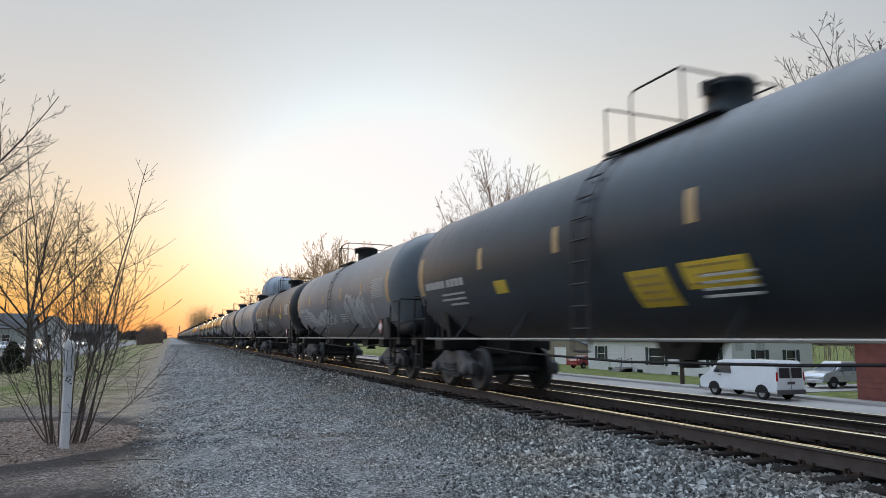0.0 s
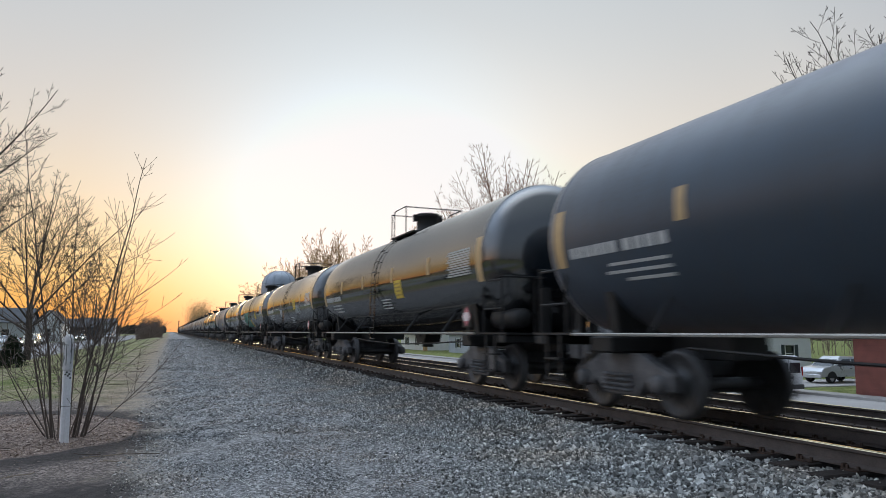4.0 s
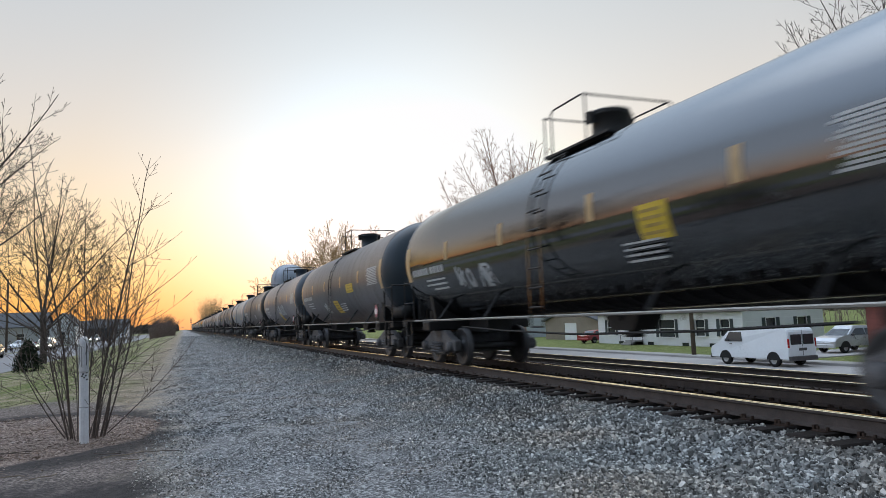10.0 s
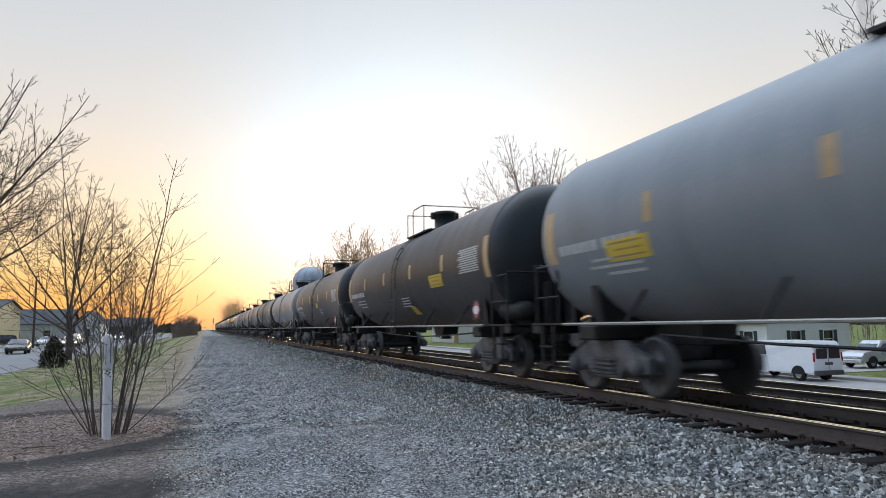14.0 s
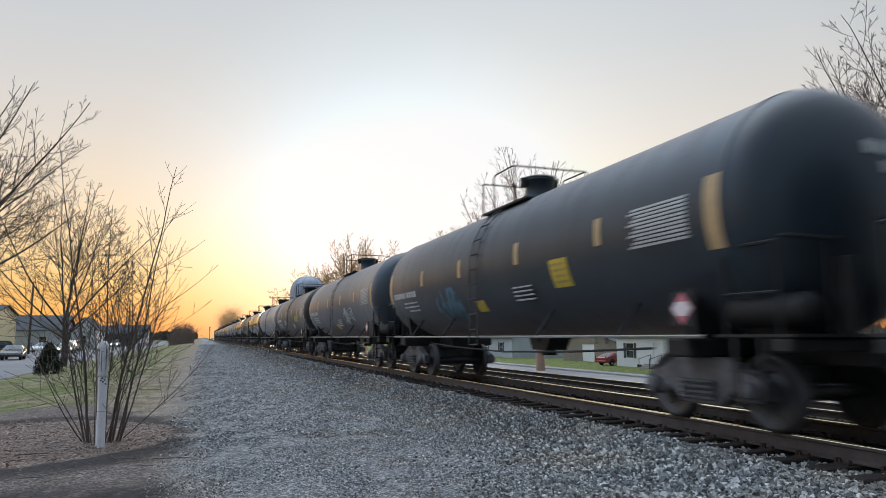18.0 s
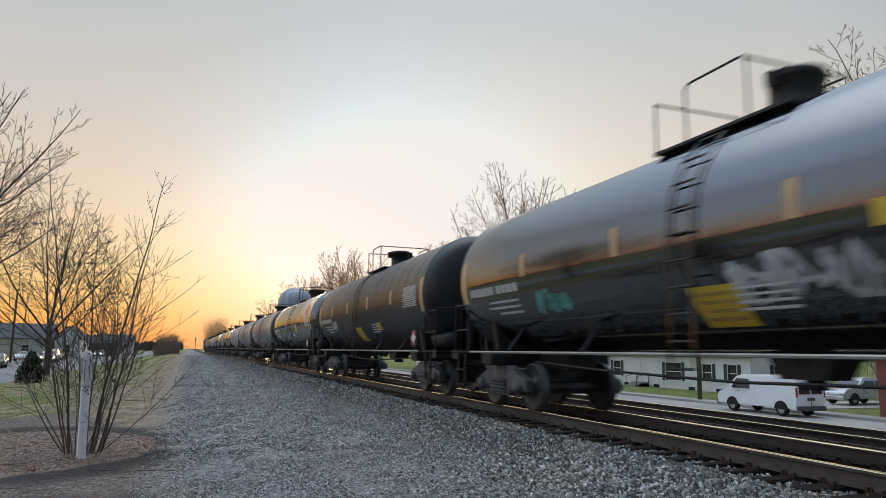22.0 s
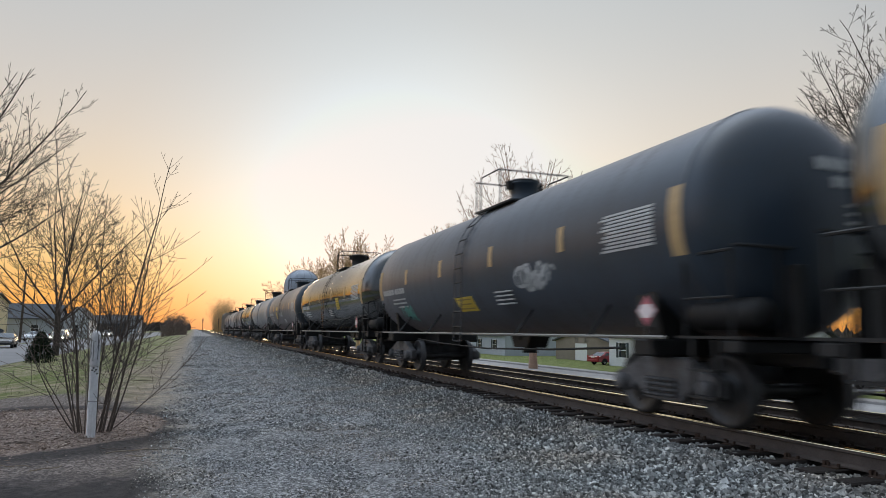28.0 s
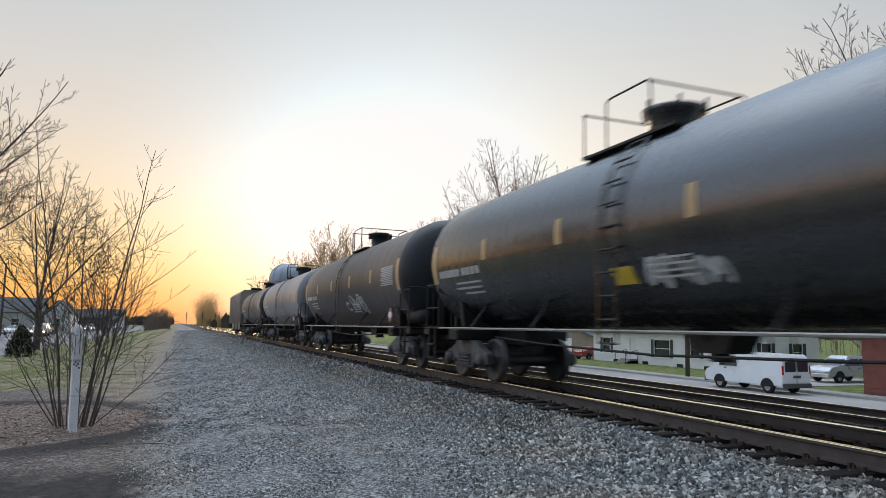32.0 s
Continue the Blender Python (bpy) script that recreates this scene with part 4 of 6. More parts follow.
def decal_lines(kind, z):
    """Rows of lettering, too blurred to read, on a yellow notice."""
    key = "lines %s %.1f" % (kind, z)
    if key not in C:
        w, h = DECAL[kind]
        z = round(z, 1)
        n = 4 if h > 0.2 else 3
        bm = bmesh.new()
        for q in range(n):
            zz = z - h * 0.62 + 1.24 * h * q / (n - 1)
            piece = skin(-w * (0.8 - 0.14 * (q % 2)), w * (0.82 - 0.2 * (q % 3 == 1)), zz - h * 0.09, zz + h * 0.09, R_TANK + 0.011, 2)
            tmp = bpy.data.meshes.new("tmp")
            piece.to_mesh(tmp)
            piece.free()
            bm.from_mesh(tmp)
            bpy.data.meshes.remove(tmp)
        C[key] = mesh_of("decal_lettering", tidy(bm))
    return C[key]


C["head_marks"] = head_bars([(-0.12 + 0.2 * q, 0.04 + 0.2 * q, 0.56, 0.72) for q in range(4)] + [(0.10 + 0.17 * q, 0.23 + 0.17 * q, 0.34, 0.48) for q in range(6)] + [(0.30, 0.95, 0.10 - 0.11 * q, 0.14 - 0.11 * q) for q in range(4)])
WHEELSETS = []

# paint, tall dome or low, decals (kind, place along the car), graffiti (paint, from, to, low, high, strokes)
CARS = [
    ("t_matte", 1, (("wide", -2.3, 1.9), ("panel", -1.1, 1.8), ("small", 3.1, 2.1)), ()),
    ("t_grey", 1, (), (("g_white", -5.6, -2.2, 1.5, 2.6, 15), ("g_white", -0.9, 4.6, 1.6, 2.2, 16))),
    ("t_brown", 1, (("small", -4.1, 2.3),), (("g_white", 0.3, 1.4, 1.75, 2.2, 9),)),
    ("t_light", 1, (("wide", 5.3, 2.3), ("small", 1.5, 2.2)), ()),
    ("t_navy", 1, (("panel", -0.3, 1.8),), ()),
    ("t_gloss", 1, (("sign", -2.0, 2.3),), ()),
    ("t_gloss", 1, (("sign", -2.7, 2.5),), (("g_white", -4.0, -2.8, 2.0, 2.4, 8), ("g_white", 1.4, 2.2, 2.0, 2.4, 6))),
    ("t_gloss", 1, (("sign", -3.1, 2.3), ("panel", 0.1, 1.8)), (("g_teal", 0.8, 4.4, 1.55, 2.6, 60), ("g_white", -1.6, 0.2, 1.7, 2.3, 8))),
    ("t_gloss", 1, (("small", 1.4, 2.4),), ()),
    ("t_matte", 1, (("small", -3.3, 2.0),), (("g_white", -2.6, -1.6, 1.9, 2.2, 6),)),
    ("t_gloss", 0, (("small", -1.7, 2.5),), (("g_teal", -4.2, -3.0, 1.7, 2.0, 14), ("g_blue", -5.8, -4.6, 1.8, 2.6, 18))),
    ("t_gloss", 1, (("sign", -2.9, 2.3),), (("g_white", 2.2, 4.0, 1.8, 2.3, 8),)),
    ("t_matte", 1, (("wide", -3.0, 2.4), ("panel", 0.0, 1.8)), (("g_white", 1.8, 2.9, 1.6, 2.0, 5),)),
    ("t_navy", 1, (("panel", -0.1, 1.7),), (("g_white", -2.4, 0.4, 1.8, 2.4, 14),)),
    ("t_brown", 0, (), (("g_white", -2.2, -1.6, 1.9, 2.1, 3),)),
    ("t_light", 1, (("wide", 5.1, 2.2), ("small", -4.0, 2.0)), ()),
    ("t_brown", 1, (("wide", -3.8, 2.3), ("small", -0.8, 1.6)), ()),
    ("t_brown", 1, (("small", -1.0, 2.3),), ()),
    ("t_grey", 1, (("wide", -1.9, 2.5),), (("g_lemon", 4.2, 5.4, 2.0, 2.2, 6),)),
    ("t_brown", 0, (("small", -3.5, 2.5),), (("g_white", -4.2, -2.4, 1.6, 2.3, 14), ("g_teal", -5.8, -5.0, 1.8, 2.1, 8))),
    ("t_matte", 1, (("sign", -3.5, 2.2), ("small", 0.4, 1.8)), (("g_blue", 1.6, 3.2, 1.5, 2.3, 16),)),
    ("t_navy", 1, (("small", 0.6, 1.6),), (("g_white", -3.6, -1.6, 1.7, 2.3, 14),)),
    ("t_brown", 0, (), (("g_lemon", -4.8, -2.8, 2.1, 2.5, 16), ("g_white", 1.9, 2.9, 1.9, 2.3, 8))),
    ("t_grey", 0, (), (("g_white", -5.0, -2.2, 1.6, 2.4, 14), ("g_white", 1.2, 4.2, 1.7, 2.2, 9))),
    ("t_gloss", 1, (("small", -2.6, 2.4), ("panel", -0.1, 1.7)), (("g_white", -2.4, -0.6, 1.7, 2.2, 12), ("g_teal", 3.0, 4.2, 1.8, 2.2, 8))),
    ("t_black", 1, (("small", -2.5, 1.9), ("panel", 0.4, 1.7)), (("g_white", 3.7, 4.7, 1.9, 2.3, 6),)),
    ("t_gloss", 1, (("sign", -2.4, 2.3),), (("g_blue", -0.6, 0.8, 1.6, 2.0, 8),)),
    ("t_matte", 1, (("small", -1.6, 1.9),), (("g_teal", -5.6, -2.6, 1.7, 2.2, 22),)),
    ("t_navy", 1, (("wide", -3.1, 2.4),), (("g_white", -4.6, -2.8, 1.6, 2.0, 12), ("g_white", 3.6, 5.0, 1.6, 2.1, 7))),
    ("t_grey", 1, (("small", 1.0, 2.2),), ()),
    ("t_gloss", 0, (("wide", -1.9, 2.5), ("small", 0.0, 2.2)), (("g_red", -2.4, -0.5, 1.55, 2.2, 46), ("g_white", -2.5, -0.4, 1.5, 2.25, 12), ("g_violet", 0.9, 1.9, 1.8, 2.3, 12), ("g_white", 2.2, 3.6, 1.7, 2.3, 12))),
    ("t_navy", 1, (("wide", 0.4, 1.8),), (("g_white", -4.4, -2.4, 1.9, 2.4, 10), ("g_teal", 4.4, 5.6, 1.5, 1.9, 10))),
    ("t_gloss", 1, (("sign", -2.8, 2.3),), ()),
    ("t_matte", 0, (("small", 2.2, 2.7), ("sign", 2.6, 2.2)), (("g_white", -0.8, 0.6, 2.1, 2.4, 6),)),
    ("t_light", 1, (), ()),
    ("t_satin", 0, (("small", 0.1, 1.9),), (("g_white", -1.8, -0.4, 1.7, 2.1, 8),)),
    ("t_brown", 1, (), (("g_white", -3.0, -0.6, 1.6, 2.2, 10),)),
    ("t_grey", 1, (), ()),
    ("t_brown", 1, (), ()),
]
# each car's slack in the couplings, and where its dome sits along it
SLACK = [-0.5, -0.5, -0.44, -0.37, -0.26, -0.11, -0.1, -0.12, -0.01, 0.2, 0.38, 0.43, 0.38, 0.26, 0.24, 0.3, 0.32, 0.32, 0.22, 0.09, 0.03, 0.0, -0.17, -0.42, -0.39, -0.28, -0.3, -0.24, -0.11, -0.05, -0.07, -0.09, -0.05, 0.2, 0.32, 0.24, 0.38, 0.44, 0.41]
DOME = [-1.3, 0.7, 0.0, -0.65, -0.6, -0.2, 0.3, -0.2, -0.8, -0.2, 0.9, 0.0, -0.35, -0.2, 0.7, 0.4, -0.35, 0.0, -0.95, 0.3, 0.0, -0.2, 0.6, 0.65, -0.3, -0.2, 0.1, -0.4, -0.1, 0.0, 0.7, 0.0, -0.1, 0.3, -0.6, 0.6, 0.0, 0.0, 0.0]
PAINT_WORDS = {"t_black": "deep black", "t_matte": "matte black", "t_brown": "sooty brown-black", "t_gloss": "glossy black", "t_satin": "satin black", "t_navy": "faded blue-black", "t_grey": "weathered grey", "t_light": "pale blue-grey"}


def truck(car, y):
    t = part("truck", C["bolster"], M["truck_steel"], car, "rusty cast steel truck", pose(0, y, 0))
    for s in (-1, 1):
        f = part("side_frame", C["frame"], M["truck_steel"], t, "", pose(s * 1.0, 0, 0, 0, 0, 0 if s < 0 else 180))
        tagged(part("spring_nest", C["springs"], M["truck_steel"], t, "", pose(s * 1.0, 0, 0, 0, 0, 0 if s < 0 else 180)), kind="stuff")
    for dy in (-0.89, 0.89):
        w = part("wheelset", C["wheels"], M["wheel_steel"], t, "steel wheels on an axle", pose(0, dy, 0.457))
        WHEELSETS.append((w, dy, car))
    return t


PLACARD_Y = -6.65
STRIP_SHIFT = {0: -0.65, 20: -0.4}


def tank_car(k, spec):
    paint, tall, decals, sprays = spec
    words = "%s tank car%s rolling on the track" % (PAINT_WORDS[paint], " with sprayed graffiti" if sprays else " with yellow strips")
    car = thing("tank_car", pose(TRACK_X, FIRST + CAR_PITCH * k + SLACK[k], RAIL_TOP), words, "tank car", "tank cars of the train")
    P = M[paint]
    tank = part("tank", C["tank"], P, car, PAINT_WORDS[paint] + " tank shell")
    for y in (-HALF, HALF):
        part("head_seam", C["seam"], P, tank, "", pose(0, y, 0))
    top = Z_TANK + R_TANK
    d = part("manway_housing", C["dome"] if tall else C["low"], M["steel_dark"] if paint in ("t_gloss", "t_grey", "t_light") else P, car, "", pose(0, DOME[k], top - 0.15 if tall else top + 0.08))
    if tall:
        part("lid", C["lid"], M["steel_dark"], d)
    else:
        for j in range(6):
            part("hold_down_bolt", C["bolt"], M["steel_dark"], d, "", pose(0.5 * math.cos(j * math.tau / 6), 0.5 * math.sin(j * math.tau / 6), 0))
    walkway, reach = ("long", 1.75) if k in LONG_WALK else ("middle", 1.25) if k in MIDDLE_WALK else ("short", 0.85)
    pm = pose(0, DOME[k], Z_TANK)
    pl = part("top_platform", C["walkway " + walkway], M["steel_dark"], car, "black grated walkway", pm)
    part("end_guard", C["hoop"], M["steel_dark"], pl, "", pose(0, reach - 0.05, 0))
    for x in (-0.9, 0.9):
        part("side_guard", C["guard"], M["steel_dark"], pl, "", pose(x, max(0.0, reach - 1.25), 0))
    part("guard_bar", C["guard_bar"], M["steel_dark"], pl, "", pose(0, max(0.0, reach - 1.25), 0))
    for turn in (0, 180):
        e = pose(0, 0, 0, 0, 0, turn)
        lad = part("ladder", C["stile"], P, car, "", e @ pose(0, (0.15 - 0.22) if turn == 0 else -0.37, 0))
        part("stile", C["stile"], P, lad, "", pose(0, 0.44, 0))
        for z in LADDER_Z if turn == 0 else ():
            part("rung", C["rung"], M["steel_dark"], lad, "", pose(ladder_off(z), 0.22, z))
        part("side_handrail", C["rail"], M["handrail"], car, "pale worn handrail", pose(-1.5 if turn == 0 else 1.5, 0, 1.12))
        for y in (-5.2, -2.6, 2.6, 5.2):
            part("handrail_bracket", C["bracket"], M["steel_dark"], car, "", e @ pose(0, y, 0))
        s = part("stub_sill", C["sill"], M["steel_dark"], car, "", e)
        part("body_bolster", C["bb"], M["steel_dark"], s)
        part("saddle", C["saddle"], M["steel_dark"], s)
        part("end_beam", C["beam"], M["steel_dark"], s)
        part("end_deck", C["deck"], M["steel_dark"], s)
        part("end_handrail", C["cross"], M["steel_dark"], s)
        part("head_shield_brace", C["jamb"], M["steel_dark"], s)
        part("head_shield_brace", C["jamb"], M["steel_dark"], s, "", pose(-1.09, 0, 0))
        part("coupler", C["coupler"], M["truck_steel"], car, "rusty knuckle coupler", e)
        for flip in (1, -1):
            q = e @ Matrix.Diagonal((flip, 1, 1, 1))
            part("corner_handhold", C["corner"], M["steel_dark"], s, "", Matrix.Diagonal((flip, 1, 1, 1)))
            part("sill_step", C["step"], M["steel_dark"], s, "", Matrix.Diagonal((flip, 1, 1, 1)))
        truck(car, -6.4 if turn == 0 else 6.4)
        pb = part("placard_holder", C["board"], M["steel_dark"], car, "", e @ pose(0, PLACARD_Y, 1.47))
        pc = part("placard", C["placard"], M["placard_red"], pb, "red and white diamond placard")
        part("placard_band", C["band"], M["placard_white"], pb, "white band")
    part("bottom_outlet", C["outlet"], M["steel_dark"], car, "", pose(0, -0.3, 0))
    part("air_reservoir", C["reservoir"], M["steel_dark"], car, "air reservoir", pose(-0.95, -7.55, 1.42))
    part("brake_pipe", C["brake"], M["steel_dark"], car)
    for y in (-7.3, 7.3):
        part("reflective_strip", C["tall"], M["yellow"], tank, "", pose(0, y, 0))
    for y in (-4.4, -1.5, 1.6, 4.5):
        part("reflective_strip", C["short"], M["yellow"], tank, "", pose(0, y + STRIP_SHIFT.get(k, 0.0), 0))
    tagged(part("reporting_mark", C["marks"], M["white_paint"], tank, "white stencilled marks", pose(0, 5.9, 0)), kind="stuff")
    tagged(part("capacity_mark", C["small"], M["white_paint"], tank, "small white stencilling", pose(0, 5.6, 0)), kind="stuff")
    tagged(part("head_stencil", C["head_marks"], M["white_paint"], tank, "white stencilled marks on the end"), kind="stuff")
    tagged(part("data_table", C["table"], M["white_paint"], tank, "block of fine white lettering", pose(0, -6.2, 0)), kind="stuff")
    tagged(part("stencil_note", C["notes"], M["white_paint"], tank, "", pose(0, -2.6 + (k * 37 % 11) * 0.2, -0.35 + (k % 3) * 0.1)), kind="stuff")
    for kind, y, z in decals:
        part("decal", decal_mesh(kind, z), M["yellow_sign"], tank, "bright yellow notice", pose(0, y, 0))
        if kind != "small":
            tagged(part("decal_lettering", decal_lines(kind, z), M["sign_ink"], tank, "dark lettering", pose(0, y, 0)), kind="stuff")
    for j, (gp, *area) in enumerate(sprays):
        tagged(part("graffiti", graffiti_mesh(k * 10 + j, *area[:4], int(area[4] * 1.05) + 1, 0.045 if k == 1 else 0.03), M[gp], tank, "sprayed graffiti strokes"), kind="stuff")
    if k == 26:
        bm = bmesh.new()
        for a in range(9):
            t0, t1 = a / 9, (a + 1) / 9
            for (u0, w0), (u1, w1) in ((((t0), 1 - abs(2 * t0 - 1)), ((t1), 1 - abs(2 * t1 - 1))),):
                z0, z1 = 2.72 + 0.8 * u0, 2.72 + 0.8 * u1
                pts = []
                for z, w in ((z0, w0 * 0.62), (z1, w1 * 0.62)):
                    c = (z - Z_TANK) / (R_TANK + 0.006)
                    x = -(R_TANK + 0.006) * math.sqrt(1 - c * c)
                    pts.append((x, z, w))
                (xa, za, wa), (xb, zb, wb) = pts
                bm.faces.new([bm.verts.new(p) for p in ((xa, -5.95 - wa - za * 0, za), (xa, -5.95 + wa, za), (xb, -5.95 + wb, zb), (xb, -5.95 - wb, zb))])
        part("diamond_emblem", bm, M["placard_red"], tank, "red diamond emblem")
    return car


TRAIN = [tank_car(k, s) for k, s in enumerate(CARS)]


def hopper_car(k):
    """The covered hopper that closes the train."""
    car = thing("covered_hopper", pose(TRACK_X, FIRST + CAR_PITCH * k + 0.2, RAIL_TOP), "grimy grey covered hopper car with ribbed sides, last of the train", "hopper car")
    bm = bmesh.new()
    extrude_shape(bm, [(-1.5, 1.25), (1.5, 1.25), (1.55, 4.2), (1.2, 4.55), (-1.2, 4.55), (-1.55, 4.2)], -7.2, 7.2, "y")
    part("body", bm, M["hopper_grey"], car)
    for s in (-1, 1):
        for j in range(15):
            bm = bmesh.new()
            y = -7.0 + j
            box(bm, s * 1.5 - 0.07, s * 1.5 + 0.1, y - 0.05, y + 0.05, 1.2, 4.2)
            part("rib", bm, M["hopper_grey"], car)
    bm = bmesh.new()
    box(bm, -0.5, 0.5, -7.6, 7.6, 4.6, 4.66)
    for y in (-6, -2, 2, 6):
        box(bm, -0.45, 0.45, y - 0.4, y + 0.4, 4.66, 4.8, 0.03)
    part("roof_walk", bm, M["steel_dark"], car)
    for j in range(3):
        bm = bmesh.new()
        y = -4 + 4 * j
        extrude_shape(bm, [(y - 1.9, 1.25), (y + 1.9, 1.25), (y + 0.5, 0.55), (y - 0.5, 0.55)], -1.3, 1.3, "x")
        part("hopper_bay", bm, M["hopper_grey"], car)
    for turn in (0, 180):
        e = pose(0, 0, 0, 0, 0, turn)
        s = part("stub_sill", C["sill"], M["steel_dark"], car, "", e)
        part("body_bolster", C["bb"], M["steel_dark"], s)
        part("saddle", C["saddle"], M["steel_dark"], s)
        part("end_beam", C["beam"], M["steel_dark"], s)
        part("coupler", C["coupler"], M["truck_steel"], car, "", e)
        part("end_handrail", C["cross"], M["steel_dark"], s)
        for flip in (1, -1):
            part("corner_handhold", C["corner"], M["steel_dark"], s, "", Matrix.Diagonal((flip, 1, 1, 1)))
        truck(car, -6.2 if turn == 0 else 6.2)
    return car


TRAIN.append(hopper_car(len(CARS)))


# ---- ballast, gravel, chips and grass: loose stuff on the ground ----
def scatter(rng, n, x0, x1, y0, y1, near=2.0):
    """Random places, thicker towards y0."""
    x = rng.uniform(x0, x1, n)
    k = rng.uniform(0, 1, n) ** near
    return x, y0 + (y1 - y0) * k


def heights(x, y):
    return np.array([ground_height(a, b) for a, b in zip(x, y)])


def loose_stuff():
    rng = np.random.RandomState(11)
    xs, ys, ss = [], [], []
    for n, y0, y1, big in ((42000, 2.4, 9.0, 1.0), (30000, 9.0, 22.0, 1.15), (12000, 22.0, 55.0, 1.8), (4500, 55.0, 150.0, 3.2)):
        x, y = rng.uniform(2.5, 6.35, n), y0 + (y1 - y0) * rng.uniform(0, 1, n) ** 1.25
        keep = rng.uniform(0, 1, n) < np.clip((x - 2.7 + 0.35 * np.sin(y * 1.3)) / 1.0, 0.06, 1) * np.where(x > 5.95 + 0.12 * np.sin(y * 3.1), 0.55, 1.0)
        xs.append(x[keep])
        ys.append(y[keep])
        ss.append(big * np.clip(0.8 + 0.28 * (x[keep] - 3.6), 0.8, 1.18) * (0.0075 + 0.0125 * rng.uniform(0, 1, keep.sum()) ** 1.3) * (1 + 0.45 * (rng.uniform(0, 1, keep.sum()) > 0.96)))
    x, y, size = np.concatenate(xs), np.concatenate(ys), np.concatenate(ss)
    crib = np.clip((x - 5.8) / 0.2, 0, 1) * -0.006
    at = np.stack([x, y, heights(x, y) + size * rng.uniform(0.2, 1.3, len(x)) + crib], 1)
    for near, shape, sides, words in ((y < 9.0, CUBE_V, CUBE_F, "coarse crushed grey stone piled along the ties"), (y >= 9.0, OCTA_V, OCTA_F, "crushed grey stone shouldering the track farther on")):
        P, F = cloud(shape, sides, 0, rng, at[near], size[near])
        plain("ballast_stones", mesh_from("ballast_stones", P, F, True), M["stone"], words, "ballast", kind="stuff")
    x, y = rng.uniform(3.2, 5.9, 4500), rng.uniform(-14.0, 1.6, 4500)
    size = rng.uniform(0.01, 0.026, len(x))
    P, F = cloud(CUBE_V, CUBE_F, 0, rng, np.stack([x, y, heights(x, y) + size * 0.25], 1), size)
    plain("ballast_stones", mesh_from("ballast_stones_behind", P, F, True), M["stone"], "coarse crushed grey stone along the line", "ballast", kind="stuff")
    x, y = scatter(rng, 6500, 8.05, 10.6, 1.0, 30.0, 1.6)
    size = rng.uniform(0.016, 0.034, len(x))
    P, F = cloud(OCTA_V, OCTA_F, 0, rng, np.stack([x, y, heights(x, y) + 0.006], 1), size)
    plain("ballast_stones", mesh_from("ballast_stones_between", P, F, True), M["stone_dark"], "dark stone between the two tracks", "ballast", kind="stuff")
    xs, ys, ss = [], [], []
    for n, y0, y1, big in ((66000, 2.4, 11.0, 1.04), (32000, 11.0, 30.0, 1.7), (12000, 30.0, 75.0, 2.8), (5000, 75.0, 160.0, 5.0)):
        x, y = rng.uniform(-0.5, 4.6, n), y0 + (y1 - y0) * rng.uniform(0, 1, n) ** 1.4
        edge = x > -0.25 + 0.3 * np.sin(y * 1.7) * np.sin(y * 0.6) + 0.25 * rng.normal(0, 1, n)
        xs.append(x[edge])
        ys.append(y[edge])
        ss.append(big * rng.uniform(0.006, 0.0155, edge.sum()))
    x, y, size = np.concatenate(xs), np.concatenate(ys), np.concatenate(ss)
    P, F = cloud(CHIP_V, CHIP_F, 0, rng, np.stack([x, y, heights(x, y) + 0.004], 1), size, 0.8)
    plain("road_gravel", mesh_from("road_gravel", P, F, True), M["pebble"], "fine grey gravel of the service road", "gravel", kind="stuff")
    # wood chips and dead leaves on the bed round the shrub
    a, r = rng.uniform(0, math.tau, 16000), np.sqrt(rng.uniform(0, 1, 16000))
    r[14000:] *= 1.5
    x, y = -2.75 + 2.4 * r * np.cos(a), 12.3 + 2.6 * r * np.sin(a)
    inside = x < -0.35
    x, y = x[inside], y[inside]
    size = rng.uniform(0.008, 0.028, len(x))
    P, F = cloud([(-1, -0.3, 0), (1, -0.25, 0.1), (0.9, 0.3, 0), (-0.9, 0.3, 0.12)], [(0, 1, 2, 3)], 0, rng, np.stack([x, y, heights(x, y) + 0.022], 1), size, 0.4)
    plain("mulch_chips", mesh_from("mulch_chips", P, F, True), M["chip"], "dry brown wood chips and leaves round the shrub", "mulch", kind="stuff")
    x, y = scatter(rng, 42000, -9.5, -0.9, 9.0, 48.0, 1.7)
    dull = ((x + 3.2) / 2.9) ** 2 + ((y - 11.0) / 6.5) ** 2 > 1
    x, y = x[dull], y[dull]
    size = rng.uniform(0.02, 0.06, len(x))
    green = x < -1.8 + 0.7 * np.sin(y * 0.7)
    for name, mask, mat, words in (("lawn_grass", green, "blade", "short patchy green spring grass"), ("straw_grass", ~green, "straw", "dead straw-coloured grass on the verge")):
        xs, ys, ss = x[mask], y[mask], size[mask]
        P, F = cloud([(-0.12, 0, 0), (0.12, 0, 0), (0.05, 0.1, 1.0)], [(0, 1, 2)], 0, rng, np.stack([xs, ys, heights(xs, ys)], 1), ss)
        P[:, 2] = np.maximum(P[:, 2], np.repeat(heights(xs, ys), 3))
        plain(name, mesh_from(name, P, F), M[mat], words, "grass", kind="stuff")


# darker stones for the strip between the tracks
M["stone_dark"] = islands("dark_ballast", (0.0155, 0.014, 0.0124), (0.0387, 0.0348, 0.031), (0.0855, 0.0775, 0.0695))
loose_stuff()


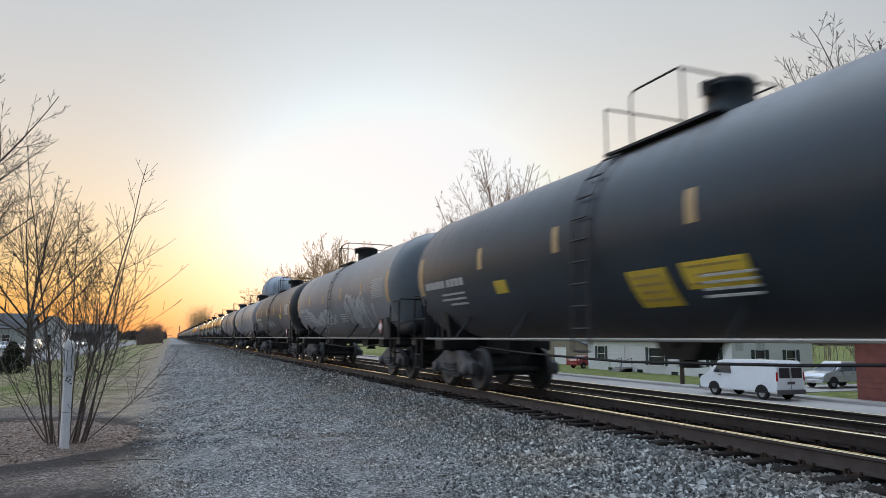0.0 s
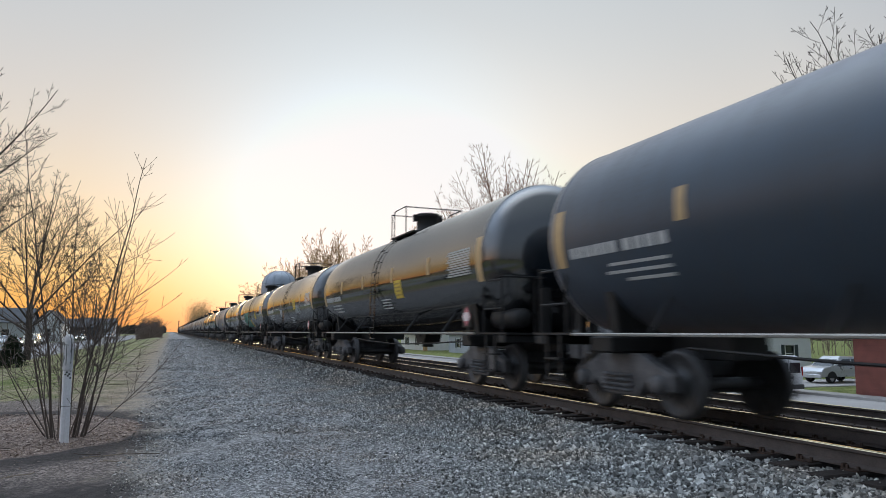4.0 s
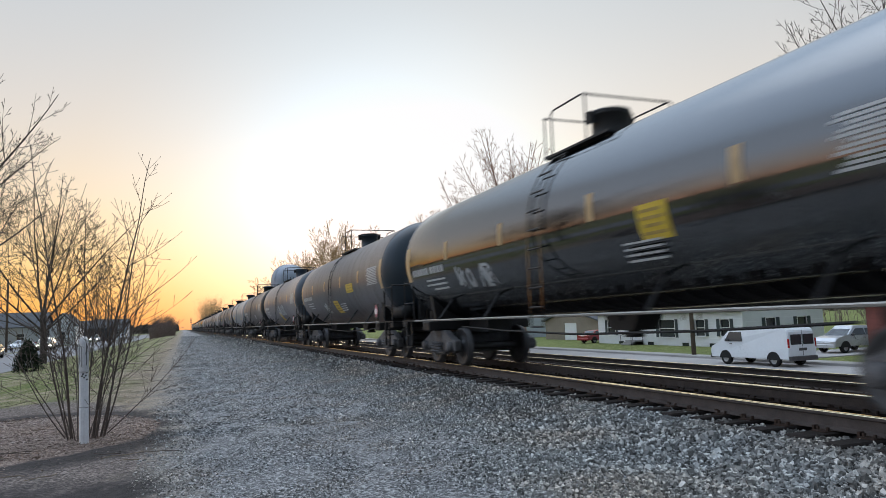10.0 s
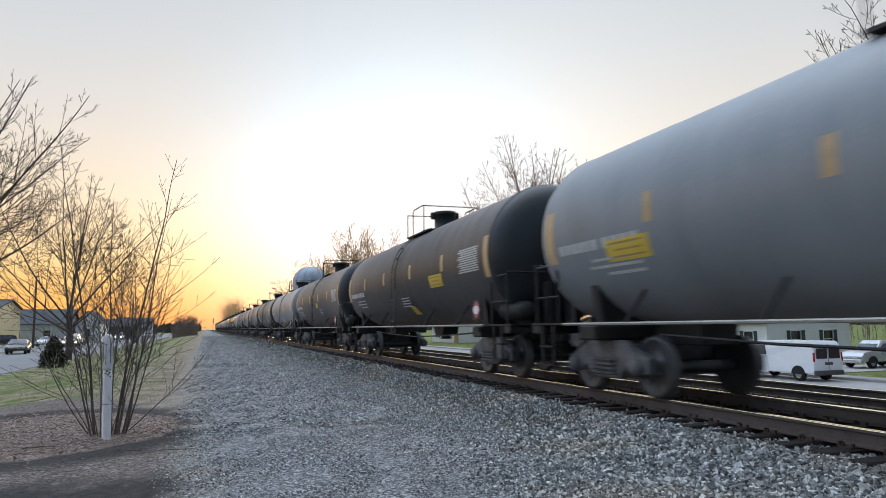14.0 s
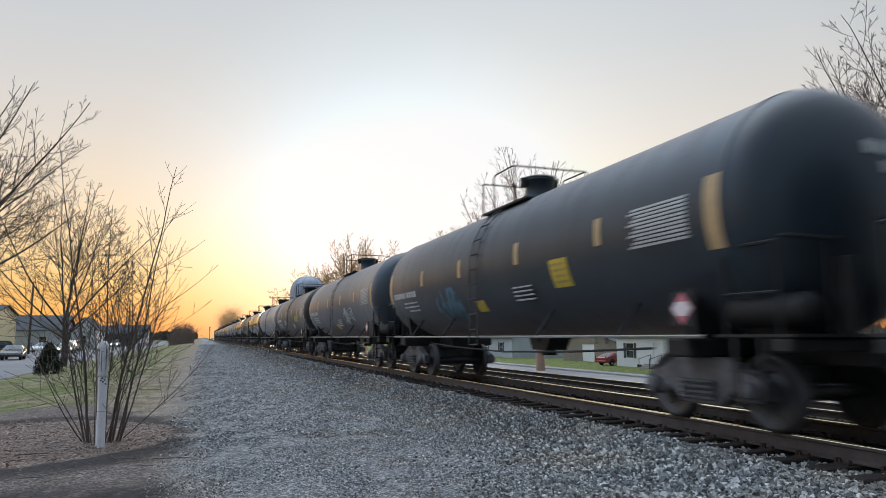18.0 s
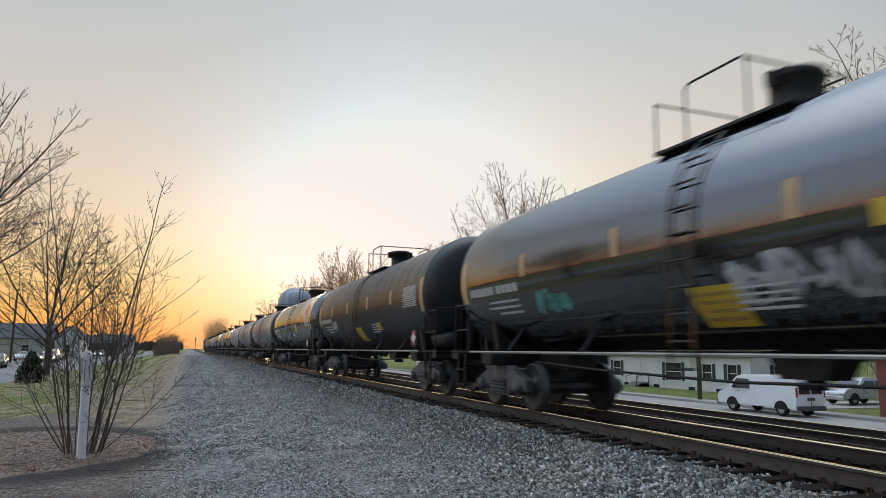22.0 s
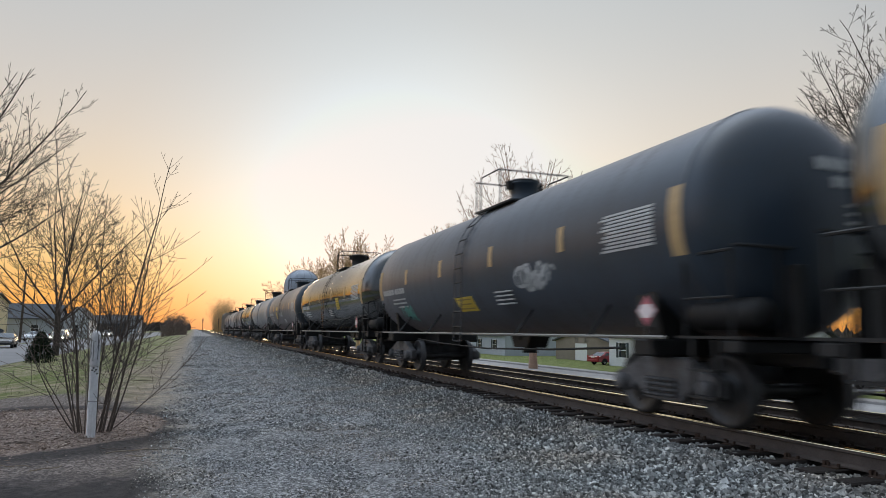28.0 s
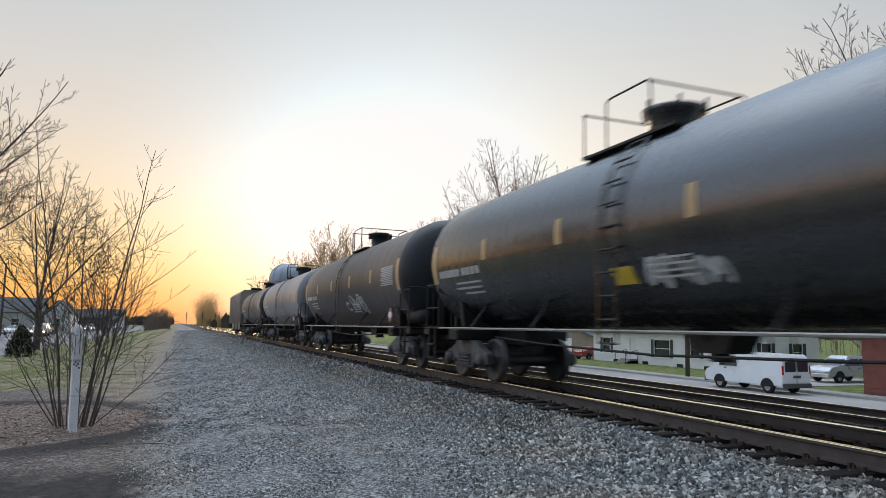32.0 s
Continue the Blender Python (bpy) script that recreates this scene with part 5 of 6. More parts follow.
# ---- trees ----
def tubes(segs, sides=4):
    """Tapered tubes from rows of (x, y, z, r, x2, y2, z2, r2)."""
    s = np.asarray(segs, float)
    a, b = s[:, 0:3], s[:, 4:7]
    d = b - a
    d /= np.maximum(1e-9, np.linalg.norm(d, axis=1))[:, None]
    up = np.where(np.abs(d[:, 2:3]) < 0.9, np.array([[0, 0, 1.0]]), np.array([[1.0, 0, 0]]))
    u = np.cross(d, up)
    u /= np.linalg.norm(u, axis=1)[:, None]
    w = np.cross(d, u)
    n = len(s)
    P = np.zeros((n, 2 * sides, 3))
    for k in range(sides):
        c, q = math.cos(k * math.tau / sides), math.sin(k * math.tau / sides)
        o = u * c + w * q
        P[:, k] = a + o * s[:, 3:4]
        P[:, sides + k] = b + o * s[:, 7:8]
    base = (np.arange(n) * 2 * sides)[:, None]
    F = np.concatenate([base + np.array([[k, (k + 1) % sides, sides + (k + 1) % sides, sides + k]]) for k in range(sides)], 0)
    return P.reshape(-1, 3), F


def grow(rng, out, p, d, length, r, level, spec):
    """One smoothly bent branch with side shoots that alternate along it and shorten towards its tip.
    spec: levels, first bare share, gap between shoots by level, opening angle, shoot length, lift by level, wander, thinnest."""
    levels, bare, gaps, opening, share, lift, wander, thin = spec
    gap = gaps[min(level, len(gaps) - 1)]
    n = max(3, min(24, int(length / gap) + 1))
    p, d = Vector(p), Vector(d).normalized()
    turn = rng.uniform(0, math.tau)
    bend = Vector((rng.gauss(0, wander), rng.gauss(0, wander), rng.gauss(0, wander) * 0.5))
    for k in range(n):
        u, v = k / n, (k + 1) / n
        ra, rb = max(thin, r * (1 - 0.82 * u)), max(thin, r * (1 - 0.82 * v))
        d = (d + bend / n + Vector((rng.gauss(0, wander), rng.gauss(0, wander), rng.gauss(0, wander))) * 0.35 + Vector((0, 0, lift[min(level, len(lift) - 1)] / n))).normalized()
        q = p + d * length / n
        out[level].append((*p, ra, *q, rb))
        if level < levels and v > bare and k < n - 1:
            turn += math.pi * (1 + rng.uniform(-0.35, 0.35))
            w = d.orthogonal().normalized()
            side = w * math.cos(turn) + d.cross(w) * math.sin(turn)
            a = radians(rng.uniform(*opening))
            grow(rng, out, q, d * math.cos(a) + side * math.sin(a), length * (1.12 - v) * rng.uniform(*share), max(thin, rb * rng.uniform(0.38, 0.6)), level + 1, spec)
        p = q


def bare_tree(name, place, height, r, spec, words, seed=1, limbs=(8, 3.0, 20, 60), split=2, bark="bark", twig="twig_dark", group="", reach=1.0):
    """A leafless tree. limbs: how many, where the trunk forks, the steepest and the flattest opening in degrees. Grown, then brought to its height."""
    rng = random.Random(seed)
    out = [[] for _ in range(spec[0] + 1)]
    count, fork, steep, flat = limbs
    bend = [Vector((rng.gauss(0, 0.05), rng.gauss(0, 0.05), fork * k / 4)) for k in range(5)]
    bend[0] = Vector((0, 0, -0.15))
    for k in range(4):
        out[0].append((*bend[k], r * (1.3 - 0.1 * k if k else 1.55), *bend[k + 1], r * (1.2 - 0.1 * k)))
    for k in range(count):
        a = k * 2.4 + rng.uniform(-0.35, 0.35)
        u = k / max(1, count - 1)
        o = radians(steep + (flat - steep) * u + rng.uniform(-4, 4))
        spot = bend[4] - Vector((0, 0, fork * 0.42 * u))
        ln = (height - fork) * (1.0 - 0.12 * u) * rng.uniform(0.9, 1.08) * (reach if u > 0.3 else 1.0)
        grow(rng, out, spot, (math.sin(o) * math.cos(a), math.sin(o) * math.sin(a), math.cos(o)), ln, r * rng.uniform(0.30, 0.46), 0, spec)
    top = max(row[6] for lv in out for row in lv)
    m = np.array([1, 1, height / top, 1] * 2)
    t = thing(name, pose(*place), words, "tree", group)
    P, F = tubes(np.array([row for lv in out[:split] for row in lv]) * m, 7 if r > 0.08 else 5)
    part("trunk", mesh_from("trunk", P, F), M[bark], t)
    P, F = tubes(np.array([row for lv in out[split:] for row in lv]) * m, 3)
    part("crown", mesh_from("crown", P, F), M[twig], t, "bare branches and fine twigs")
    return t


# levels, bare share, gaps, opening, shoot length, lift, wander, thinnest
SPREADING = (4, 0.18, (0.50, 0.32, 0.23, 0.17), (24, 44), (0.40, 0.60), (0.34, 0.42, 0.25, 0.1), 0.09, 0.0058)
STREET = (4, 0.18, (0.9, 0.62, 0.46, 0.36), (28, 52), (0.46, 0.66), (0.30, 0.3, 0.2, 0.1), 0.10, 0.011)
VASE = (4, 0.14, (0.95, 0.66, 0.5, 0.4), (26, 48), (0.42, 0.62), (0.35, 0.45, 0.3, 0.1), 0.09, 0.013)
GREAT = (4, 0.20, (1.15, 0.75, 0.6, 0.48), (26, 48), (0.44, 0.64), (0.30, 0.35, 0.2, 0.1), 0.11, 0.017)
FAR = (3, 0.15, (1.0, 0.7, 0.55), (24, 48), (0.46, 0.68), (0.30, 0.4, 0.2), 0.09, 0.030)


def shrub(place, height, seed):
    """A few strong leaders and many slim stems from one base, with paired side shoots that curve upwards and end in buds."""
    rng = random.Random(seed)
    t = thing("shrub", pose(*place), "leafless many-stemmed shrub in a mulch bed by the post", "shrub")
    canes, twigs, buds = [], [], []

    def cane():
        canes.append([])
        return canes[-1]

    def shoot(out, p, d, length, r, depth, curl):
        n = max(3, int(length / (0.16 if depth < 2 else 0.20)))
        turn = rng.uniform(0, math.tau)
        for k in range(n):
            u, v = k / n, (k + 1) / n
            d = (d + Vector((rng.gauss(0, 0.028), rng.gauss(0, 0.028), curl / n + rng.gauss(0, 0.012)))).normalized()
            q = p + d * length / n
            out.append((*p, max(0.0034, r * (1 - 0.8 * u)), *q, max(0.003, r * (1 - 0.8 * v))))
            if depth and v > (0.26 if depth == 2 else 0.2) and k < n - 1:
                turn += math.pi / 2 + rng.uniform(-0.3, 0.3)
                w = d.orthogonal().normalized()
                side = w * math.cos(turn) + d.cross(w) * math.sin(turn)
                for sgn in (1, -1):
                    if rng.random() < (0.62 if depth == 2 else 0.5):
                        o = radians(rng.uniform(36, 60))
                        ln = length * (1.1 - v) * (rng.uniform(0.38, 0.62) if depth == 2 else rng.uniform(0.35, 0.65))
                        if ln > 0.07:
                            shoot(twigs, q, d * math.cos(o) + side * sgn * math.sin(o), ln, max(0.0042, r * (1 - 0.8 * v) * 0.6), depth - 1, 0.30)
            p = q
        if depth < 2:
            buds.append((*p, 0.0052, *(p + d * 0.022), 0.002))

    leaders = ((-0.16, 0.0, -6.0, 0.0, 1.0, 0.026), (0.10, 0.05, 7.0, 3.0, 1.0, 0.028), (-0.02, 0.15, 1.0, -6.0, 0.82, 0.022), (0.20, -0.05, 12.0, 2.0, 0.84, 0.020), (0.24, 0.1, 17.0, -4.0, 0.70, 0.016), (-0.22, 0.1, -12.0, 5.0, 0.82, 0.018))
    for x, y, lean, back, tall, r in leaders:
        d = Vector((math.tan(radians(lean)), math.tan(radians(back)), 1)).normalized()
        shoot(cane(), Vector((x, y, -0.06)), d, height * tall * rng.uniform(0.97, 1.02), r * 0.85, 2, 0.10)
    for k in range(17):
        a = k * 2.4 + rng.uniform(-0.3, 0.3)
        u = math.sqrt((k + 0.5) / 17)
        o = radians(2 + 13 * u * rng.uniform(0.5, 1.2))
        base = Vector((0.30 * u * math.cos(a), 0.26 * u * math.sin(a), -0.05))
        shoot(cane(), base, Vector((math.sin(o) * math.cos(a), math.sin(o) * math.sin(a), math.cos(o))), height * (0.80 - 0.34 * u) * rng.uniform(0.85, 1.05), rng.uniform(0.007, 0.012), 2, 0.12)
    for k in range(5):
        a = k * 1.3 + rng.uniform(-0.2, 0.2)
        o = radians(rng.uniform(34, 58))
        shoot(cane(), Vector((0.3 * math.cos(a), 0.3 * math.sin(a), 0.05)), Vector((math.sin(o) * math.cos(a), math.sin(o) * math.sin(a), math.cos(o))), rng.uniform(1.3, 2.3), 0.009, 2, 0.45)
    for rows_ in canes:
        P, F = tubes(rows_, 6)
        part("stem", mesh_from("stem", P, F), M["twig"], t, "slim brown stem")
    P, F = tubes(twigs, 3)
    part("crown", mesh_from("crown", P, F), M["twig"], t, "fine paired side twigs")
    P, F = tubes(buds, 4)
    tagged(part("budding", mesh_from("budding", P, F), M["twig"], t, "small swelling buds"), kind="stuff")


shrub((-1.36, 11.6, 0.0), 4.55, 7)
bare_tree("tree", (-8.5, 25.0, ground_height(-8.5, 25.0)), 11.0, 0.135, SPREADING, "large leafless tree spreading over the lawn", 27, (20, 4.6, 12, 76), 1, reach=1.28)
bare_tree("tree", (-10.0, 60.0, LEFT_Z), 15.0, 0.21, STREET, "leafless street tree with a thick dark trunk", 9, (10, 3.8, 8, 62), 2)
bare_tree("tree", (30.2, 58.3, STREET_Z), 22.0, 0.30, VASE, "tall leafless tree with reddish twigs beyond the tracks", 14, (14, 6.5, 3, 56), 1, "twig_pale", "twig_pale")
bare_tree("tree", (55.5, 35.5, STREET_Z), 34.0, 0.36, GREAT, "tall bare tree standing behind the parked cars", 33, (16, 8.0, 8, 58), 2)
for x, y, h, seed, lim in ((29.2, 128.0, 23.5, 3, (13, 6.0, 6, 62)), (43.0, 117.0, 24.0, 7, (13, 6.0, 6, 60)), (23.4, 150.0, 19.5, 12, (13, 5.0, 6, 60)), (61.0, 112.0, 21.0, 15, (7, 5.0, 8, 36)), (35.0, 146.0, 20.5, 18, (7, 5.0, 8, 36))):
    bare_tree("tree", (x, y, STREET_Z), h, 0.3, FAR, "distant bare tree with evening glow painted into its twigs", 60 + seed, lim, 1, "twig_gold", "twig_gold", "distant trees")


# paler than near twigs: distance haze is mixed into the grey-brown
M["thicket"] = surface("hazed_grey_brown_thicket", (0.20, 0.15, 0.125), 0.95, 0.0, 0.3, 1, 20)


def thicket(name, x0, x1, y0, y1, low, high, n, seed, words, twig="thicket"):
    rng = random.Random(seed)
    segs = []
    for _ in range(n):
        x, y = rng.uniform(x0, x1), rng.uniform(y0, y1)
        z = ground_height(x, y)
        u = (x - x0) / (x1 - x0)
        h = rng.uniform(low, high) * (0.55 + 0.45 * math.sin(math.pi * min(1, max(0, u))) ** 0.5)
        p, d = Vector((x, y, z)), Vector((rng.gauss(0, 0.15), rng.gauss(0, 0.15), 1)).normalized()
        r = 0.05
        for k in range(4):
            q = p + d * h / 4
            segs.append((*p, r, *q, r * 0.7))
            for _ in range(3):
                e = (d + Vector((rng.gauss(0, 0.55), rng.gauss(0, 0.55), rng.uniform(0, 0.5)))).normalized() * h * rng.uniform(0.12, 0.3)
                segs.append((*q, r * 0.55, *(q + e), 0.02))
            p, r = q, r * 0.7
            d = (d + Vector((rng.gauss(0, 0.12), rng.gauss(0, 0.12), 0))).normalized()
    P, F = tubes(segs, 3)
    plain(name, mesh_from(name, P, F), M[twig], words, "thicket", kind="stuff")


thicket("thicket", -8.0, -1.9, 185, 215, 3.0, 5.2, 330, 4, "brown leafless thicket by the end of the lawn")
thicket("thicket", 78.0, 120.0, 30, 150, 5.0, 9.0, 420, 9, "bare trees and brush behind the houses")
# the far woods take the same painted golden backlight
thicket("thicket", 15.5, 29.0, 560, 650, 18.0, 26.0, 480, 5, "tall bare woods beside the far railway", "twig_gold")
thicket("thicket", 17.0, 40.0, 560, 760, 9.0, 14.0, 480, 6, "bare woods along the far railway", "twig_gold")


def far_woods():
    """A low ring of bare woods on the horizon."""
    rng = np.random.RandomState(3)
    n = 9000
    a, r = rng.uniform(0, math.tau, n), rng.uniform(520, 900, n)
    x, y = r * np.sin(a), r * np.cos(a)
    open_ = (np.abs(x - 8) > 14) | (y < 0)
    x, y, r = x[open_], y[open_], r[open_]
    z = heights(x, y)
    h = rng.uniform(6, 15, len(x)) * (0.7 + 0.3 * np.sin(a[open_] * 9))
    w = rng.uniform(2.5, 6, len(x))
    tx, ty = y / r, -x / r
    P = np.zeros((len(x), 5, 3))
    for k, (f, g) in enumerate(((-0.5, 0), (0.5, 0), (0.62, 0.55), (0.05, 1.0), (-0.6, 0.6))):
        P[:, k] = np.stack([x + tx * w * f, y + ty * w * f, z + h * g], 1)
    F = np.arange(len(x) * 5).reshape(-1, 5)
    plain("far_woods", mesh_from("far_woods", P.reshape(-1, 3), F), M["far_twig"], "low belt of bare woods on the horizon", "woods", kind="stuff")


M["far_twig"] = islands("hazy_far_twigs", (0.06, 0.05, 0.045), (0.10, 0.08, 0.07), (0.15, 0.12, 0.10))
far_woods()


def evergreen(place, h, w):
    rng = np.random.RandomState(2)
    t = thing("evergreen_bush", pose(*place), "small dark conical evergreen bush on the lawn", "bush")
    P, F = tubes([(0, 0, -0.1, 0.06, 0, 0, h * 0.8, 0.02)], 6)
    part("trunk", mesh_from("trunk", P, F), M["bark"], t)
    n = 5200
    a, k = rng.uniform(0, math.tau, n), rng.uniform(0, 1, n) ** 0.8
    rr = w * (1 - k * 0.97) ** 0.55 * rng.uniform(0.55, 1.08, n) * (1 + 0.12 * np.sin(a * 5 + k * 9))
    spots = np.stack([rr * np.cos(a), rr * np.sin(a), 0.05 + k * h], 1)
    P, F = cloud([(-0.25, 0, 0), (0.25, 0, 0), (0, 0.15, 1.0)], [(0, 1, 2)], 0, rng, spots, rng.uniform(0.08, 0.2, n))
    part("foliage", mesh_from("foliage", P, F), M["evergreen"], t, "dark green needles")


evergreen((-8.7, 47.5, ground_height(-8.7, 47.5)), 1.75, 0.8)


# ---- the marker post by the shrub, fallen sticks ----
def marker_post():
    t = thing("marker_post", pose(-1.3, 11.05, 0.0, 0, -1.2, 20), "white painted marker post with rounded top and worn labels", "post")
    bm = bmesh.new()
    box(bm, -0.055, 0.055, -0.04, 0.04, -0.1, 1.06, 0.012)
    part("post", bm, M["post_white"], t)
    bm = bmesh.new()
    lathe(bm, [(0.0, 1.0), (0.062, 1.0), (0.066, 1.03), (0.066, 1.42), (0.058, 1.47), (0.035, 1.505), (0, 1.515)], 18)
    part("sleeve", bm, M["post_grey"], t, "rounded weathered sleeve")
    for a, z0, z1 in ((200, 1.12, 1.4), (235, 1.08, 1.36), (290, 1.1, 1.42)):
        bm = bmesh.new()
        c, s = math.cos(radians(a)), math.sin(radians(a))
        rod(bm, (c * 0.064, s * 0.064, z0), (c * 0.064, s * 0.064, z1), 0.0065, sides=4)
        part("label_strip", bm, M["black_plastic"], t, "faded dark label strip")
    for k, (dx, z) in enumerate(((-0.02, 0.98), (0.015, 0.955), (-0.005, 0.93), (0.03, 1.0), (0.03, 0.9), (-0.035, 0.95))):
        bm = bmesh.new()
        box(bm, dx - 0.011, dx + 0.011, -0.045, -0.038, z - 0.011, z + 0.011)
        part("mark", bm, M["black_plastic"], t, "small black mark")
    return t


marker_post()
rs = random.Random(8)
for k in range(9):
    x, y = -1.4 + rs.uniform(-1.3, 0.9), 9.7 + rs.uniform(-1.3, 1.0)
    a = rs.uniform(-0.5, 0.6)
    ln = rs.uniform(0.18, 0.5)
    pts = [(x + math.cos(a) * ln * j / 4 + rs.uniform(-0.02, 0.02), y + math.sin(a) * ln * j / 4 + rs.uniform(-0.03, 0.03), ground_height(x, y) + 0.02 + rs.uniform(0, 0.015)) for j in range(5)]
    P, F = tubes([(*p, 0.006, *q, 0.0045) for p, q in zip(pts, pts[1:])], 5)
    plain("stick", mesh_from("stick", P, F), M["twig_dry"] if k % 2 else M["twig"], "fallen dry stick lying on the bare earth", "stick", "fallen sticks")


# ---- streets ----
def slab(name, x0, x1, y0, y1, z0, z1, mat, words, category, parent=None):
    bm = bmesh.new()
    box(bm, x0, x1, y0, y1, z0, z1)
    return plain(name, bm, M[mat], words, category, kind="structure")


slab("road_right", 20.5, 32.0, -60, 420, STREET_Z - 0.2, STREET_Z + 0.03, "concrete", "pale worn concrete street beyond the tracks", "road")
slab("road_left", -19.5, -10.0, -40, 420, LEFT_Z - 0.2, LEFT_Z + 0.03, "asphalt", "worn grey asphalt street beside the lawn", "road")
slab("kerb_right", 32.0, 32.18, -60, 420, STREET_Z - 0.1, STREET_Z + 0.16, "concrete", "pale concrete kerb", "kerb")
slab("pavement_right", 33.4, 34.6, -20, 200, STREET_Z - 0.1, STREET_Z + 0.06, "concrete", "narrow concrete pavement across the lawns", "pavement")
slab("driveway", 34.62, 47.0, 31.5, 36.5, STREET_Z - 0.1, STREET_Z + 0.05, "concrete", "concrete driveway with a parked car", "driveway")
slab("parking_lot", -60.0, -20.5, 84, 128, LEFT_Z - 0.2, LEFT_Z + 0.04, "asphalt", "asphalt lot beside the houses", "parking lot")


# ---- vehicles ----
def wheel_parts(car, spots, r, w):
    for x, y in spots:
        s = -1 if x < 0 else 1
        bm = bmesh.new()
        lathe(bm, [(r * 0.62, -w / 2), (r * 0.93, -w / 2), (r, -w * 0.32), (r, w * 0.32), (r * 0.93, w / 2), (r * 0.62, w / 2)], 22, "x", (x, y, r))
        wheel = part("wheel", bm, M["tyre"], car, "black rubber tyre")
        bm = bmesh.new()
        lathe(bm, [(0, s * w * 0.30), (r * 0.2, s * w * 0.34), (r * 0.55, s * w * 0.25), (r * 0.63, s * w * 0.42), (r * 0.64, 0)], 18, "x", (x, y, r))
        for k in range(6):
            a = k * math.tau / 6
            box(bm, x + s * w * 0.30, x + s * w * 0.40, y + r * 0.35 * math.cos(a) - 0.03, y + r * 0.35 * math.cos(a) + 0.03, r + r * 0.35 * math.sin(a) - 0.03, r + r * 0.35 * math.sin(a) + 0.03)
        part("rim", bm, M["rim"], wheel, "alloy rim")


def vehicle(name, m, outline, cabin, width, wheels_at, r, paint, words, category, lights="off", van=False):
    """A car from its side outline (along y, z): front at +y. cabin: the outline of its side windows."""
    car = thing(name, m, words, category)
    hw = width / 2
    bm = bmesh.new()
    zmax = max(z for _, z in outline)
    belt = cabin[0][1]

    def inset(z):
        return hw - (0.03 if z < 0.5 else 0.0) - max(0.0, (z - belt) / (zmax - belt)) * (0.10 if van else 0.24)
    a, b = [], []
    for y, z in outline:
        a.append(bm.verts.new((-inset(z), y, z)))
        b.append(bm.verts.new((inset(z), y, z)))
    n = len(outline)
    bm.faces.new(a)
    bm.faces.new(list(reversed(b)))
    for k in range(n):
        bm.faces.new((a[k], b[k], b[(k + 1) % n], a[(k + 1) % n]))
    bmesh.ops.bevel(bm, geom=list(bm.edges), offset=0.04, segments=2, affect="EDGES")
    body = part("body", bm, M[paint], car)
    # side glass
    for s in (-1, 1):
        for win in cabin_windows(cabin):
            bm = bmesh.new()
            vs = [bm.verts.new((s * (inset(z) + 0.012), y, z)) for y, z in win]
            ws = [bm.verts.new((s * (inset(z) - 0.02), y, z)) for y, z in win]
            bm.faces.new(vs)
            bm.faces.new(list(reversed(ws)))
            for k in range(len(win)):
                bm.faces.new((vs[k], ws[k], ws[(k + 1) % len(win)], vs[(k + 1) % len(win)]))
            part("side_window", bm, M["glass_dark"], body, "dark glass")
        # wheel arch
        for y in wheels_at:
            bm = bmesh.new()
            pts = [(y + (r + 0.07) * math.cos(k * math.pi / 10), r + (r + 0.07) * math.sin(k * math.pi / 10)) for k in range(11)]
            extrude_shape(bm, pts, s * (hw + 0.002), s * (hw - 0.2), "x")
            part("wheel_arch", bm, M["tyre"], body)
        bm = bmesh.new()
        box(bm, s * hw, s * (hw + 0.16), max(p[0] for p in cabin) - 0.35, max(p[0] for p in cabin) - 0.23, belt, belt + 0.16, 0.02)
        part("mirror", bm, M["black_plastic"], body)
        bm = bmesh.new()
        yh = (min(p[0] for p in cabin) + max(p[0] for p in cabin)) / 2 + 0.1
        box(bm, s * (hw - 0.01), s * (hw + 0.03), yh, yh + 0.16, belt - 0.16, belt - 0.12)
        part("door_handle", bm, M["black_plastic"], body)
    y0, y1 = min(y for y, z in outline), max(y for y, z in outline)
    for s in (-1, 1):
        bm = bmesh.new()
        box(bm, s * hw * 0.62, s * hw * 0.93, y1 - 0.08, y1 + 0.015, 0.60, 0.76, 0.02)
        part("headlight", bm, M["headlight"] if lights == "on" else M["rim"], body, "lit headlight" if lights == "on" else "clear headlight")
        bm = bmesh.new()
        box(bm, s * hw * (0.9 if van else 0.8), s * hw * 0.985, y0 - 0.012, y0 + 0.08, 0.85 if not van else 1.02, 1.02 if not van else 1.5, 0.02)
        part("tail_lamp", bm, M["lamp_red"], body, "red tail lamp")
    for yy, nm in ((y0, "rear_bumper"), (y1, "front_bumper")):
        bm = bmesh.new()
        box(bm, -hw * 0.97, hw * 0.97, yy - 0.07, yy + 0.07, 0.34, 0.58, 0.03)
        part(nm, bm, M["black_plastic"] if van else M[paint], body)
    bm = bmesh.new()
    box(bm, -0.26, 0.26, y0 - 0.02, y0 + 0.02, 0.8 if not van else 0.86, 0.93 if not van else 1.0)
    part("number_plate", bm, M["placard_white"] if not van else M["black_plastic"], body, "plain number plate")
